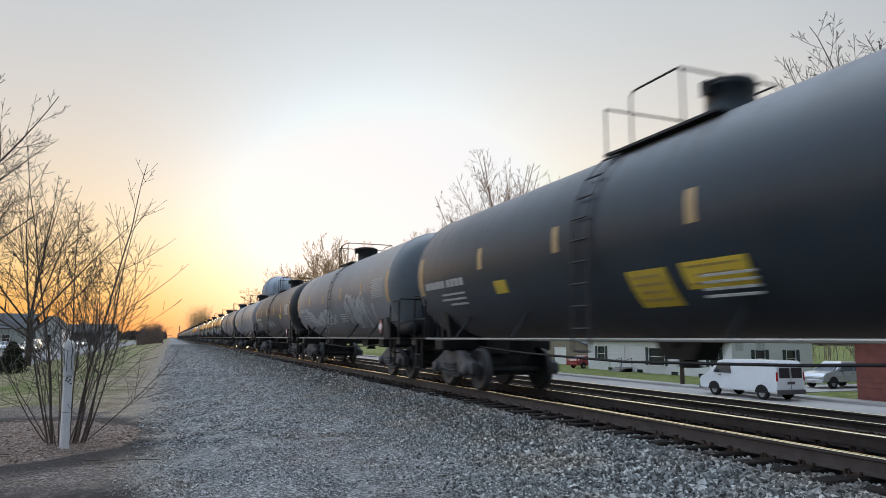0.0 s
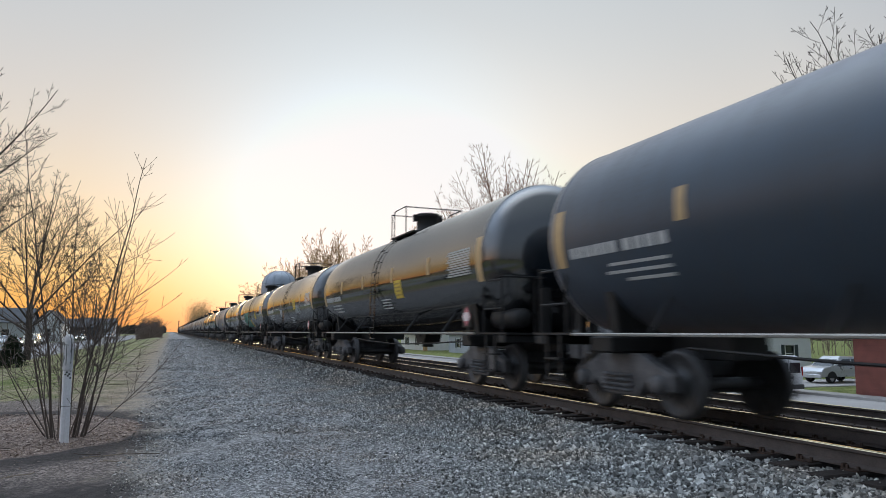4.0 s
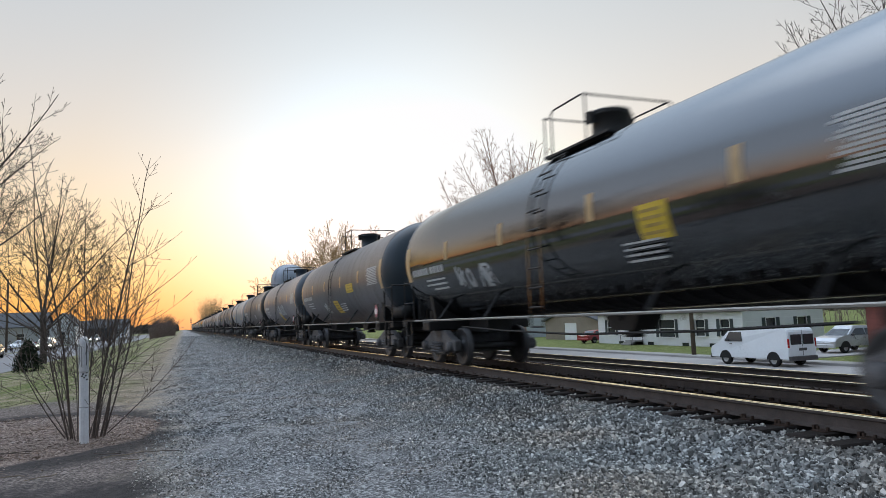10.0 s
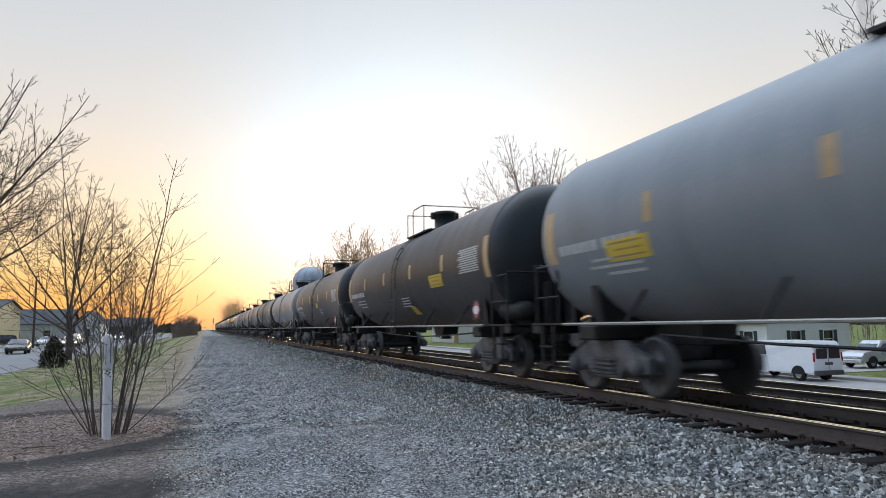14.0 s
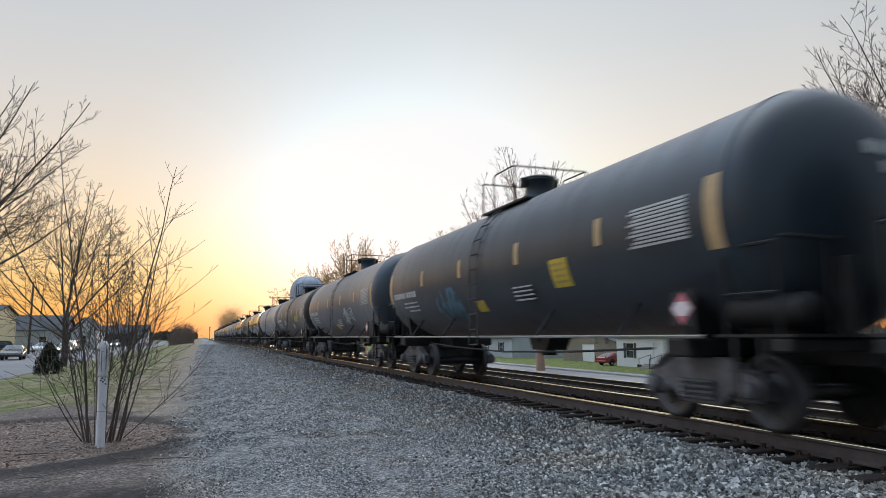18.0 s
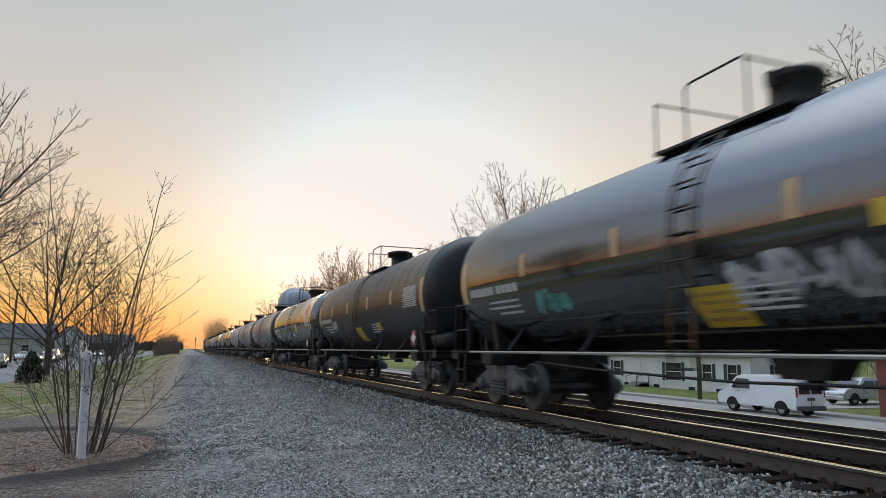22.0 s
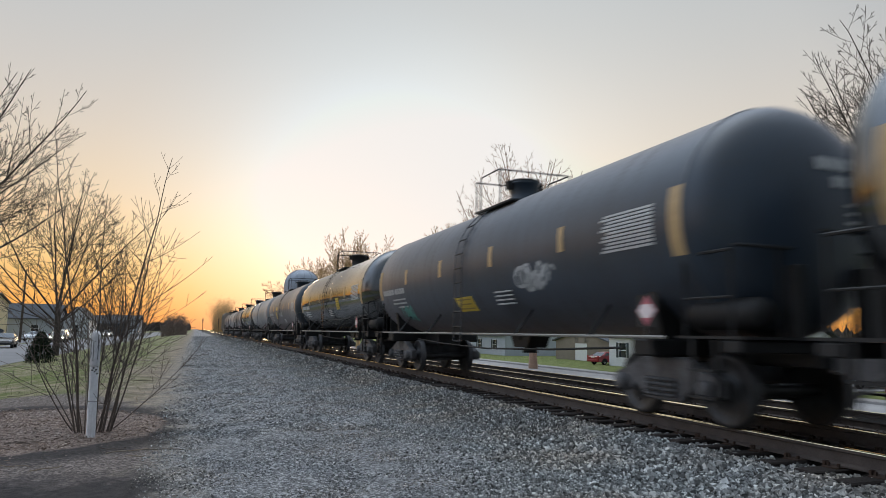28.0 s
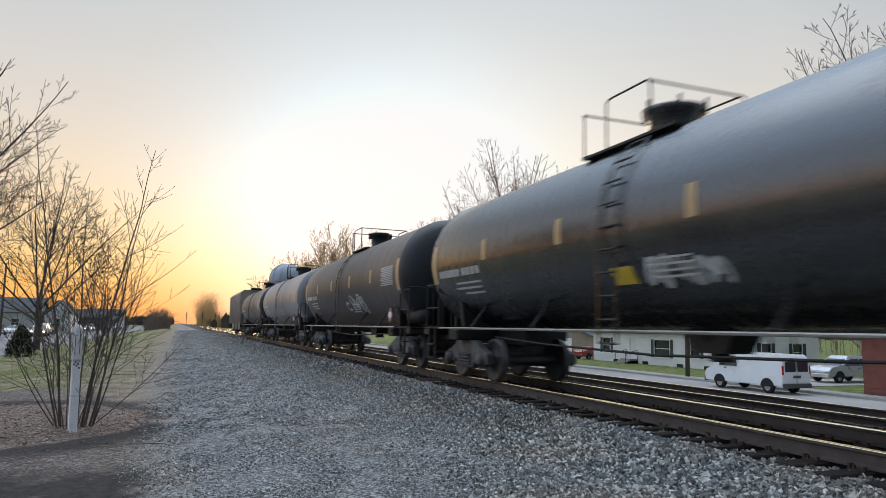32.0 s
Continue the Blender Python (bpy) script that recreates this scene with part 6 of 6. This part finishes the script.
    if van:
        for s in (-1, 1):
            bm = bmesh.new()
            box(bm, s * 0.06, s * 0.8, y0 - 0.012, y0 + 0.03, 1.18, 1.72, 0.02)
            part("rear_window", bm, M["glass_dark"], body, "dark rear door glass")
        bm = bmesh.new()
        box(bm, -0.006, 0.006, y0 - 0.008, y0 + 0.01, 0.6, 1.95)
        part("door_gap", bm, M["black_plastic"], body)
    else:
        for (pa, pb, nm) in (((cabin[0]), (cabin[1]), "rear_window"), ((cabin[-1]), (cabin[-2]), "windscreen")):
            bm = bmesh.new()
            d = -0.10 if nm == "rear_window" else 0.10
            vs = [bm.verts.new(p) for p in ((-hw * 0.82, pa[0] + d * 1.9, pa[1]), (hw * 0.82, pa[0] + d * 1.9, pa[1]), (hw * 0.68, pb[0] + d, pb[1]), (-hw * 0.68, pb[0] + d, pb[1]))]
            bm.faces.new(vs)
            g = bmesh.ops.extrude_face_region(bm, geom=list(bm.faces))
            for v in [q for q in g["geom"] if isinstance(q, bmesh.types.BMVert)]:
                v.co.y -= d * 0.3
            part(nm, bm, M["glass_dark"], body, "dark glass")
    wheel_parts(car, [(s * (hw - 0.13), y) for s in (-1, 1) for y in wheels_at], r, 0.24)
    return car


def cabin_windows(cabin):
    """Splits a cabin outline at its middle into two panes."""
    ys = [p[0] for p in cabin]
    lo, hi, zb, zt = min(ys), max(ys), cabin[0][1], cabin[1][1]
    mid = (lo + hi) / 2
    rear = [(cabin[0][0] + 0.1, zb + 0.03), (cabin[1][0] + 0.08, zt - 0.05), (mid - 0.05, zt - 0.05), (mid - 0.05, zb + 0.03)]
    front = [(mid + 0.05, zb + 0.03), (mid + 0.05, zt - 0.05), (cabin[2][0] - 0.06, zt - 0.05), (cabin[3][0] - 0.12, zb + 0.03)]
    return [rear, front] if hi - lo < 3.2 and hi - lo > 1.5 else [front] if hi - lo >= 3.2 else [[(lo + 0.05, zb), (lo + 0.15, zt), (hi - 0.4, zt), (hi - 0.05, zb)]]


VAN = [(-2.75, 0.42), (-2.8, 1.0), (-2.72, 1.9), (-2.55, 2.08), (1.0, 2.08), (1.45, 1.95), (2.15, 1.22), (2.75, 1.05), (2.88, 0.8), (2.85, 0.4)]
SEDAN = [(-2.3, 0.35), (-2.35, 0.85), (-1.7, 1.0), (-1.05, 1.38), (0.1, 1.44), (0.95, 1.02), (2.0, 0.86), (2.3, 0.65), (2.28, 0.35)]
SEDAN_CAB = [(-1.6, 1.0), (-1.0, 1.36), (0.1, 1.40), (0.9, 1.02)]
SUV = [(-2.35, 0.42), (-2.4, 1.0), (-2.2, 1.55), (-1.9, 1.72), (0.3, 1.76), (1.1, 1.14), (2.1, 1.0), (2.38, 0.75), (2.36, 0.42)]
SUV_CAB = [(-2.1, 1.1), (-1.9, 1.62), (0.3, 1.66), (1.05, 1.12)]
vehicle("van", pose(30.5, 30.0, STREET_Z + 0.03), VAN, [(0.3, 1.32), (0.42, 1.85), (1.0, 1.85), (1.75, 1.32)], 2.0, (-1.75, 1.7), 0.37, "van_white", "white panel van parked at the kerb", "van", van=True)
vehicle("suv", pose(42.2, 33.9, STREET_Z + 0.06, 0, 0, 90), SUV, SUV_CAB, 1.85, (-1.45, 1.42), 0.36, "silver", "silver sport utility vehicle parked in the driveway", "car")
vehicle("car", pose(43.9, 66.6, STREET_Z, 0, 0, -78), SEDAN, SEDAN_CAB, 1.8, (-1.4, 1.38), 0.33, "car_red", "dark red car parked beside the white house", "car")
vehicle("car", pose(-17.6, 79.0, LEFT_Z + 0.03, 0, 0, 186), SEDAN, SEDAN_CAB, 1.8, (-1.4, 1.38), 0.33, "car_black", "dark sedan parked along the street", "car")
vehicle("suv", pose(-27.5, 112.0, LEFT_Z + 0.04, 0, 0, 100), SUV, SUV_CAB, 1.9, (-1.45, 1.42), 0.37, "car_black", "black sport utility vehicle in the lot", "car", van=False)
vehicle("car", pose(-22.0, 116.0, LEFT_Z + 0.04, 0, 0, 165), SEDAN, SEDAN_CAB, 1.8, (-1.4, 1.38), 0.33, "van_white", "white car parked in the lot", "car")
vehicle("car", pose(-19.2, 120.0, LEFT_Z + 0.04, 0, 0, 170), SUV, SUV_CAB, 1.85, (-1.45, 1.42), 0.36, "van_white", "white car parked before the grey house", "car")
vehicle("suv", pose(-17.6, 108.0, LEFT_Z + 0.03, 0, 0, 182), SUV, SUV_CAB, 1.85, (-1.45, 1.42), 0.36, "car_gold", "pale gold car parked along the street", "car", "on")
vehicle("car", pose(-19.0, 178.0, LEFT_Z + 0.03, 0, 0, 178), SEDAN, SEDAN_CAB, 1.8, (-1.4, 1.38), 0.33, "van_white", "white car with headlights on in the far street", "car", "on")
vehicle("car", pose(-17.0, 232.0, LEFT_Z + 0.03, 0, 0, 180), SEDAN, SEDAN_CAB, 1.8, (-1.4, 1.38), 0.33, "silver", "silver car far along the street", "car")


# ---- houses ----
def house(name, x0, x1, y0, y1, z0, wall_h, roof_h, siding, words, windows, ridge="y", doors=(), eave=0.4, shutters=True, over=None):
    """Windows: (face, along, sill, width, height); faces -x, +x, -y, +y."""
    h = thing(name, pose(0, 0, z0), words, "house")
    th = 0.2
    faces = {"-x": (x0, x0 + th, y0, y1), "+x": (x1 - th, x1, y0, y1), "-y": (x0 + th, x1 - th, y0, y0 + th), "+y": (x0 + th, x1 - th, y1 - th, y1)}
    for f, (ax, bx, ay, by) in faces.items():
        holes = sorted([(a - w / 2, a + w / 2, s, s + hh) for ff, a, s, w, hh in list(windows) + list(doors) if ff == f])
        lo, hi = (ay, by) if "x" in f else (ax, bx)
        bm = bmesh.new()

        def block(p, q, r_, s_):
            if q - p > 0.01 and s_ - r_ > 0.01:
                box(bm, *((ax, bx, p, q) if "x" in f else (p, q, ay, by)), r_, s_)
        at = lo
        for a, b, s, t in holes:
            block(at, a, -0.3, wall_h)
            block(a, b, -0.3, s)
            block(a, b, t, wall_h)
            at = b
        block(at, hi, -0.3, wall_h)
        wall = part("wall", bm, M[siding], h)
        # clapboard courses stand a little proud
        out = -1 if f[0] == "-" else 1
        face = {"-x": x0, "+x": x1, "-y": y0, "+y": y1}[f]
        for k in range(int(wall_h / 0.28)):
            z = 0.15 + k * 0.28
            segs, at = [], lo
            for a, b, s, t in holes:
                if s - 0.1 < z < t + 0.1:
                    segs.append((at, a))
                    at = b
            segs.append((at, hi))
            if k % 1 == 0 and f in ("-x", "-y"):
                for p, q in segs:
                    if q - p > 0.05:
                        bm = bmesh.new()
                        e = (face - 0.014, face) if out < 0 else (face, face + 0.014)
                        box(bm, *((*e, p, q) if "x" in f else (p, q, *e)), z, z + 0.03)
                        part("clapboard", bm, M[siding], wall)
    for f, a, s, w, hh in list(windows):
        face = {"-x": x0, "+x": x1, "-y": y0, "+y": y1}[f]
        out = -1 if f[0] == "-" else 1

        def slabm(p, q, d0, d1, r_, s_):
            bm = bmesh.new()
            e = sorted((face + out * d0, face + out * d1))
            box(bm, *((*e, p, q) if "x" in f else (p, q, *e)), r_, s_)
            return bm
        win = part("window", slabm(a - w / 2, a + w / 2, -0.12, -0.10, s, s + hh), M["glass_dark"], h, "dark window glass")
        for p, q, r_, t in ((a - w / 2 - 0.08, a - w / 2, s - 0.06, s + hh + 0.08), (a + w / 2, a + w / 2 + 0.08, s - 0.06, s + hh + 0.08), (a - w / 2, a + w / 2, s + hh, s + hh + 0.08), (a - w / 2, a + w / 2, s + hh / 2 - 0.03, s + hh / 2 + 0.03)):
            part("frame", slabm(p, q, -0.1, 0.03, r_, t), M["trim_white"], win)
        part("sill", slabm(a - w / 2 - 0.1, a + w / 2 + 0.1, 0.0, 0.08, s - 0.12, s - 0.06), M["trim_white"], win)
        if shutters:
            for p in (a - w / 2 - 0.46, a + w / 2 + 0.1):
                part("shutter", slabm(p, p + 0.36, 0.016, 0.05, s - 0.04, s + hh + 0.06), M["shutter"], win, "dark painted shutter")
    for f, a, s, w, hh in doors:
        face = {"-x": x0, "+x": x1, "-y": y0, "+y": y1}[f]
        out = -1 if f[0] == "-" else 1
        e = sorted((face - out * 0.12, face - out * 0.06))
        bm = bmesh.new()
        box(bm, *((*e, a - w / 2, a + w / 2) if "x" in f else (a - w / 2, a + w / 2, *e)), s, s + hh, 0.01)
        part("door", bm, M["trim_white"], h, "white front door")
    # roof
    bm = bmesh.new()
    e = eave
    if roof_h < 0.3:
        box(bm, x0 - e, x1 + e, y0 - e, y1 + e, wall_h, wall_h + 0.25)
    elif ridge == "y":
        xm = (x0 + x1) / 2
        extrude_shape(bm, [(x0 - e, wall_h - 0.1), (x0 - e, wall_h + 0.06), (xm, wall_h + roof_h), (x1 + e, wall_h + 0.06), (x1 + e, wall_h - 0.1), (xm, wall_h + roof_h - 0.2)], y0 - e, y1 + e, "y")
    else:
        ym = (y0 + y1) / 2
        extrude_shape(bm, [(y0 - e, wall_h - 0.1), (y0 - e, wall_h + 0.06), (ym, wall_h + roof_h), (y1 + e, wall_h + 0.06), (y1 + e, wall_h - 0.1), (ym, wall_h + roof_h - 0.2)], x0 - e, x1 + e, "x")
    part("roof", bm, M["shingle"], h, "dark shingle roof")
    if roof_h >= 0.3:
        for k in (0, 1):
            bm = bmesh.new()
            if ridge == "y":
                xm = (x0 + x1) / 2
                yy = (y0 + 0.02, y0 + 0.18) if k == 0 else (y1 - 0.18, y1 - 0.02)
                extrude_shape(bm, [(x0 + 0.1, wall_h - 0.02), (x1 - 0.1, wall_h - 0.02), (xm, wall_h + roof_h - 0.22)], *yy, "y")
            else:
                ym = (y0 + y1) / 2
                xx = (x0 + 0.02, x0 + 0.18) if k == 0 else (x1 - 0.18, x1 - 0.02)
                extrude_shape(bm, [(y0 + 0.1, wall_h - 0.02), (y1 - 0.1, wall_h - 0.02), (ym, wall_h + roof_h - 0.22)], *xx, "x")
            part("gable", bm, M[siding], h)
    return h


wh = house("house", 43.0, 52.0, 44.0, 65.0, STREET_Z, 3.1, 2.6, "clapboard", "white clapboard house with dark shutters and shingle roof",
           [("-x", 62.5, 0.95, 1.3, 1.5), ("-x", 53.5, 0.8, 2.2, 1.6), ("-x", 49.0, 0.95, 1.1, 1.4), ("-x", 46.0, 0.95, 1.0, 1.4), ("-y", 46.0, 0.95, 1.0, 1.4), ("-y", 49.5, 0.95, 1.0, 1.4)],
           "y", [("-x", 58.0, 0.45, 1.0, 2.05)])
for k, y in enumerate((47.5, 51.0, 56.0, 60.8)):
    bm = bmesh.new()
    box(bm, 42.93, 42.99, y - 0.4, y + 0.4, -0.02, 0.3)
    part("basement_window", bm, M["glass_dark"], wh, "low basement window")
for k in range(3):
    bm = bmesh.new()
    box(bm, 41.4 + 0.3 * k, 42.98, 57.2, 58.8, -0.05, 0.15 * (k + 1))
    part("step", bm, M["concrete"], wh, "concrete front step")
for y in (57.15, 58.85):
    bm = bmesh.new()
    rod(bm, (41.5, y, 0.0), (41.5, y, 0.95), 0.03)
    rod(bm, (42.9, y, 0.3), (42.9, y, 1.35), 0.03)
    rod(bm, (41.5, y, 0.95), (42.9, y, 1.35), 0.03)
    part("stair_rail", bm, M["steel_dark"], wh, "dark iron stair rail")
house("garage", 47.0, 56.0, 71.0, 84.0, STREET_Z, 2.5, 1.6, "tan_siding", "tan garage behind the parked red car", [], "x", [("-x", 77.5, 0.0, 3.0, 2.2)], shutters=False)
house("brick_building", 34.6, 46.0, 9.0, 26.6, STREET_Z, 3.3, 1.2, "red_brick", "low red brick building at the street corner", [("-x", 18.0, 1.0, 1.4, 1.3)], "x", shutters=False)
house("house", 50.0, 60.0, 20.0, 33.0, STREET_Z, 3.0, 2.4, "clapboard", "white house set back behind the driveway", [("-x", 23.0, 0.9, 1.3, 1.4), ("-x", 29.0, 0.9, 1.3, 1.4)], "y")
house("house", 44.0, 53.0, 94.0, 108.0, STREET_Z, 3.0, 2.6, "grey_siding", "grey house farther along the street", [("-x", 98.0, 0.9, 1.3, 1.4), ("-x", 104.0, 0.9, 1.3, 1.4)], "y")
house("house", 44.0, 54.0, 120.0, 134.0, STREET_Z, 3.0, 2.6, "clapboard", "white house farther along the street", [("-x", 124.0, 0.9, 1.3, 1.4), ("-x", 130.0, 0.9, 1.3, 1.4)], "y")
# left side
house("house", -48.0, -31.6, 128.0, 142.0, LEFT_Z, 6.2, 1.6, "cream_siding", "two-storey cream apartment house with dark roof",
      [("-y", -33.2, 4.2, 0.9, 1.3), ("-y", -36.5, 4.2, 0.9, 1.3), ("-y", -34.0, 1.2, 1.0, 1.3)], "x", shutters=False)
house("house", -39.0, -24.4, 146.0, 156.0, LEFT_Z, 3.6, 2.9, "grey_siding", "blue-grey house with dark shingle roof and white windows",
      [("-y", -34.5, 1.1, 1.2, 1.3), ("-y", -33.0, 1.1, 1.2, 1.3), ("-y", -28.0, 1.1, 1.2, 1.3)], "x", shutters=False)
house("house", -24.0, -19.5, 150.0, 162.0, LEFT_Z, 3.6, 2.6, "clapboard", "white gabled house beside the grey one", [("-y", -21.8, 1.2, 1.0, 1.3)], "y", shutters=False)
house("house", -24.5, -17.0, 196.0, 206.0, LEFT_Z, 3.2, 2.2, "shingle", "dark weathered house along the street", [("-y", -20.5, 1.1, 1.2, 1.2)], "x", shutters=False)
house("house", -30.0, -18.5, 268.0, 280.0, LEFT_Z, 4.6, 2.2, "grey_siding", "far grey building at the end of the street", [("-y", -26.0, 1.4, 1.4, 1.6), ("-y", -22.0, 1.4, 1.4, 1.6)], "x", shutters=False)


# ---- poles, signals and the domed tank ----
def utility_pole(x, y, z, h, words, arms=True):
    t = thing("utility_pole", pose(x, y, z), words, "utility pole", "utility poles")
    bm = bmesh.new()
    lathe(bm, [(0.0, -0.1), (0.16, -0.1), (0.11, h), (0, h + 0.03)], 10)
    part("pole", bm, M["pole_wood"], t)
    if arms:
        for k in (0.6, 1.5):
            bm = bmesh.new()
            box(bm, -1.1, 1.1, -0.06, 0.06, h - k - 0.07, h - k + 0.07)
            arm = part("crossarm", bm, M["pole_wood"], t)
            for xx in (-0.95, -0.4, 0.4, 0.95):
                bm = bmesh.new()
                lathe(bm, [(0.02, 0), (0.05, 0.03), (0.05, 0.1), (0.02, 0.14), (0, 0.14)], 8, "z", (xx, 0, h - k + 0.07))
                part("insulator", bm, M["silo"], arm)
    return t


utility_pole(34.2, 39.8, STREET_Z, 10.0, "brown wooden utility pole beyond the street")
utility_pole(-21.5, 104.0, LEFT_Z, 9.6, "wooden utility pole in front of the grey house", False)
utility_pole(-13.8, 150.0, LEFT_Z, 9.0, "wooden utility pole along the far street", False)


def signal_mast(x, y):
    t = thing("railway_signal", pose(x, y, 0.0), "distant railway signal mast beside the line", "signal", "railway signals")
    bm = bmesh.new()
    rod(bm, (0, 0, 0), (0, 0, 6.4), 0.1, sides=8)
    part("mast", bm, M["steel_dark"], t)
    for k in range(3):
        bm = bmesh.new()
        lathe(bm, [(0, -0.05), (0.32, -0.05), (0.32, 0.05), (0, 0.05)], 14, "y", (0, -0.2, 4.6 + k * 0.75))
        part("signal_head", bm, M["black_plastic"], t)


signal_mast(3.4, 330.0)
signal_mast(10.2, 330.0)
signal_mast(16.4, 345.0)


def domed_tank():
    t = thing("storage_tank", pose(16.9, 118.0, STREET_Z), "blue-grey domed metal storage tank behind the train", "storage tank")
    bm = bmesh.new()
    lathe(bm, [(0, 0), (3.0, 0), (3.0, 10.6), (2.85, 11.6), (2.4, 12.5), (1.7, 13.1), (0.9, 13.45), (0, 13.55)], 32)
    part("shell", bm, M["silo"], t)
    for k in range(8):
        bm = bmesh.new()
        lathe(bm, [(3.0, 1.3 * k + 0.6), (3.04, 1.3 * k + 0.63), (3.04, 1.3 * k + 0.69), (3.0, 1.3 * k + 0.72)], 32)
        part("hoop", bm, M["silo"], t)
    for k in range(12):
        bm = bmesh.new()
        a = k * math.tau / 12
        pts = [(3.02, 10.6), (2.87, 11.6), (2.42, 12.5), (1.72, 13.12), (0.9, 13.47)]
        for (r0, h0), (r1, h1) in zip(pts, pts[1:]):
            rod(bm, (r0 * math.cos(a), r0 * math.sin(a), h0), (r1 * math.cos(a), r1 * math.sin(a), h1), 0.05, sides=4)
        part("roof_rib", bm, M["silo"], t)
    bm = bmesh.new()
    for dx in (-0.25, 0.25):
        rod(bm, (dx, -3.2, 0), (dx, -3.2, 11.2), 0.04, sides=5)
    for k in range(30):
        rod(bm, (-0.25, -3.2, 0.4 + 0.36 * k), (0.25, -3.2, 0.4 + 0.36 * k), 0.025, sides=4)
    part("ladder", bm, M["steel_dark"], t)


domed_tank()


# ---- a small brown bird darting over the gravel ----
def bird():
    t = thing("bird", pose(0.2, -4.0, 0.5), "small brown bird flying low over the gravel", "bird")
    bm = bmesh.new()
    lathe(bm, [(0, -0.09), (0.02, -0.085), (0.04, -0.03), (0.042, 0.02), (0.025, 0.06), (0.028, 0.08), (0.02, 0.105), (0, 0.125)], 12, "y")
    part("body", bm, M["feather"], t)
    bm = bmesh.new()
    extrude_shape(bm, [(-0.02, -0.07), (0.02, -0.07), (0.035, -0.16), (-0.035, -0.16)], -0.004, 0.004, "z")
    part("tail", bm, M["feather"], t)
    for s in (-1, 1):
        bm = bmesh.new()
        extrude_shape(bm, [(0, 0.04), (s * 0.09, 0.055), (s * 0.17, 0.0), (s * 0.1, -0.045), (0, -0.045)], -0.004, 0.004, "z")
        WINGS.append((part("wing", bm, M["feather"], t, "", pose(s * 0.03, 0, 0.015)), s))
    return t


WINGS = []
BIRD = bird()


# ---- what moves ----
def train_shift(t):
    """How far the train has rolled."""
    return -SPEED * t


def motions():
    times = [0, 8, 16, 24, 32]
    starts = {}
    for car in TRAIN:
        start = car.matrix_basis.translation.copy()
        starts[car] = start.y
        walk(car, [(t, pose(start.x, start.y + train_shift(t), start.z)) for t in times])
    # wheels roll while they pass near
    for w, dy, car in WHEELSETS:
        at = starts[car] + dy
        t_near = max(0.0, (at - 32.0) / SPEED)
        t_far = min(32.0, (at + 6.0) / SPEED)
        rows_ = [(0.0, pose(0, dy, 0.457))]
        if t_far - t_near > 0.1:
            n = int((t_far - t_near) * FPS)
            for j in range(n + 1):
                t = t_near + j / FPS
                if t > 0.01 and t < 31.99:
                    rows_.append((t, pose(0, dy, 0.457, math.degrees(SPEED / FPS / 0.457) * j)))
        rows_.append((32.0, rows_[-1][1]))
        walk(w, rows_)

    # the bird crosses in a few wing beats and is gone beyond the tracks
    way = [(0.0, -3.0, -9.0, 0.6), (0.6, -0.4, 0.3, 0.45), (0.8, -0.25, 2.2, 0.55), (0.9, 0.47, 3.6, 0.86), (1.0, 0.73, 5.2, 1.03), (1.1, 1.6, 9.6, 1.1), (1.2, 6.0, 21.0, 0.9), (1.35, 12.5, 38.0, 0.7), (2.0, 20.0, 80.0, 0.2), (3.0, 22.0, 118.0, -1.0), (3.6, 22.0, 124.0, STREET_Z + 0.07), (32.0, 22.0, 124.0, STREET_Z + 0.07)]
    walk(BIRD, [(t, pose(x, y, z, 12, 0, -15)) for t, x, y, z in way])
    for w, s in WINGS:
        beat = [(0.0, 0)] + [(0.6 + 0.05 * j, (70 if j % 2 else -62)) for j in range(17)] + [(32.0, 10)]
        walk(w, [(t, pose(s * 0.03, 0, 0.015, 0, -s * a, 0)) for t, a in beat])


motions()
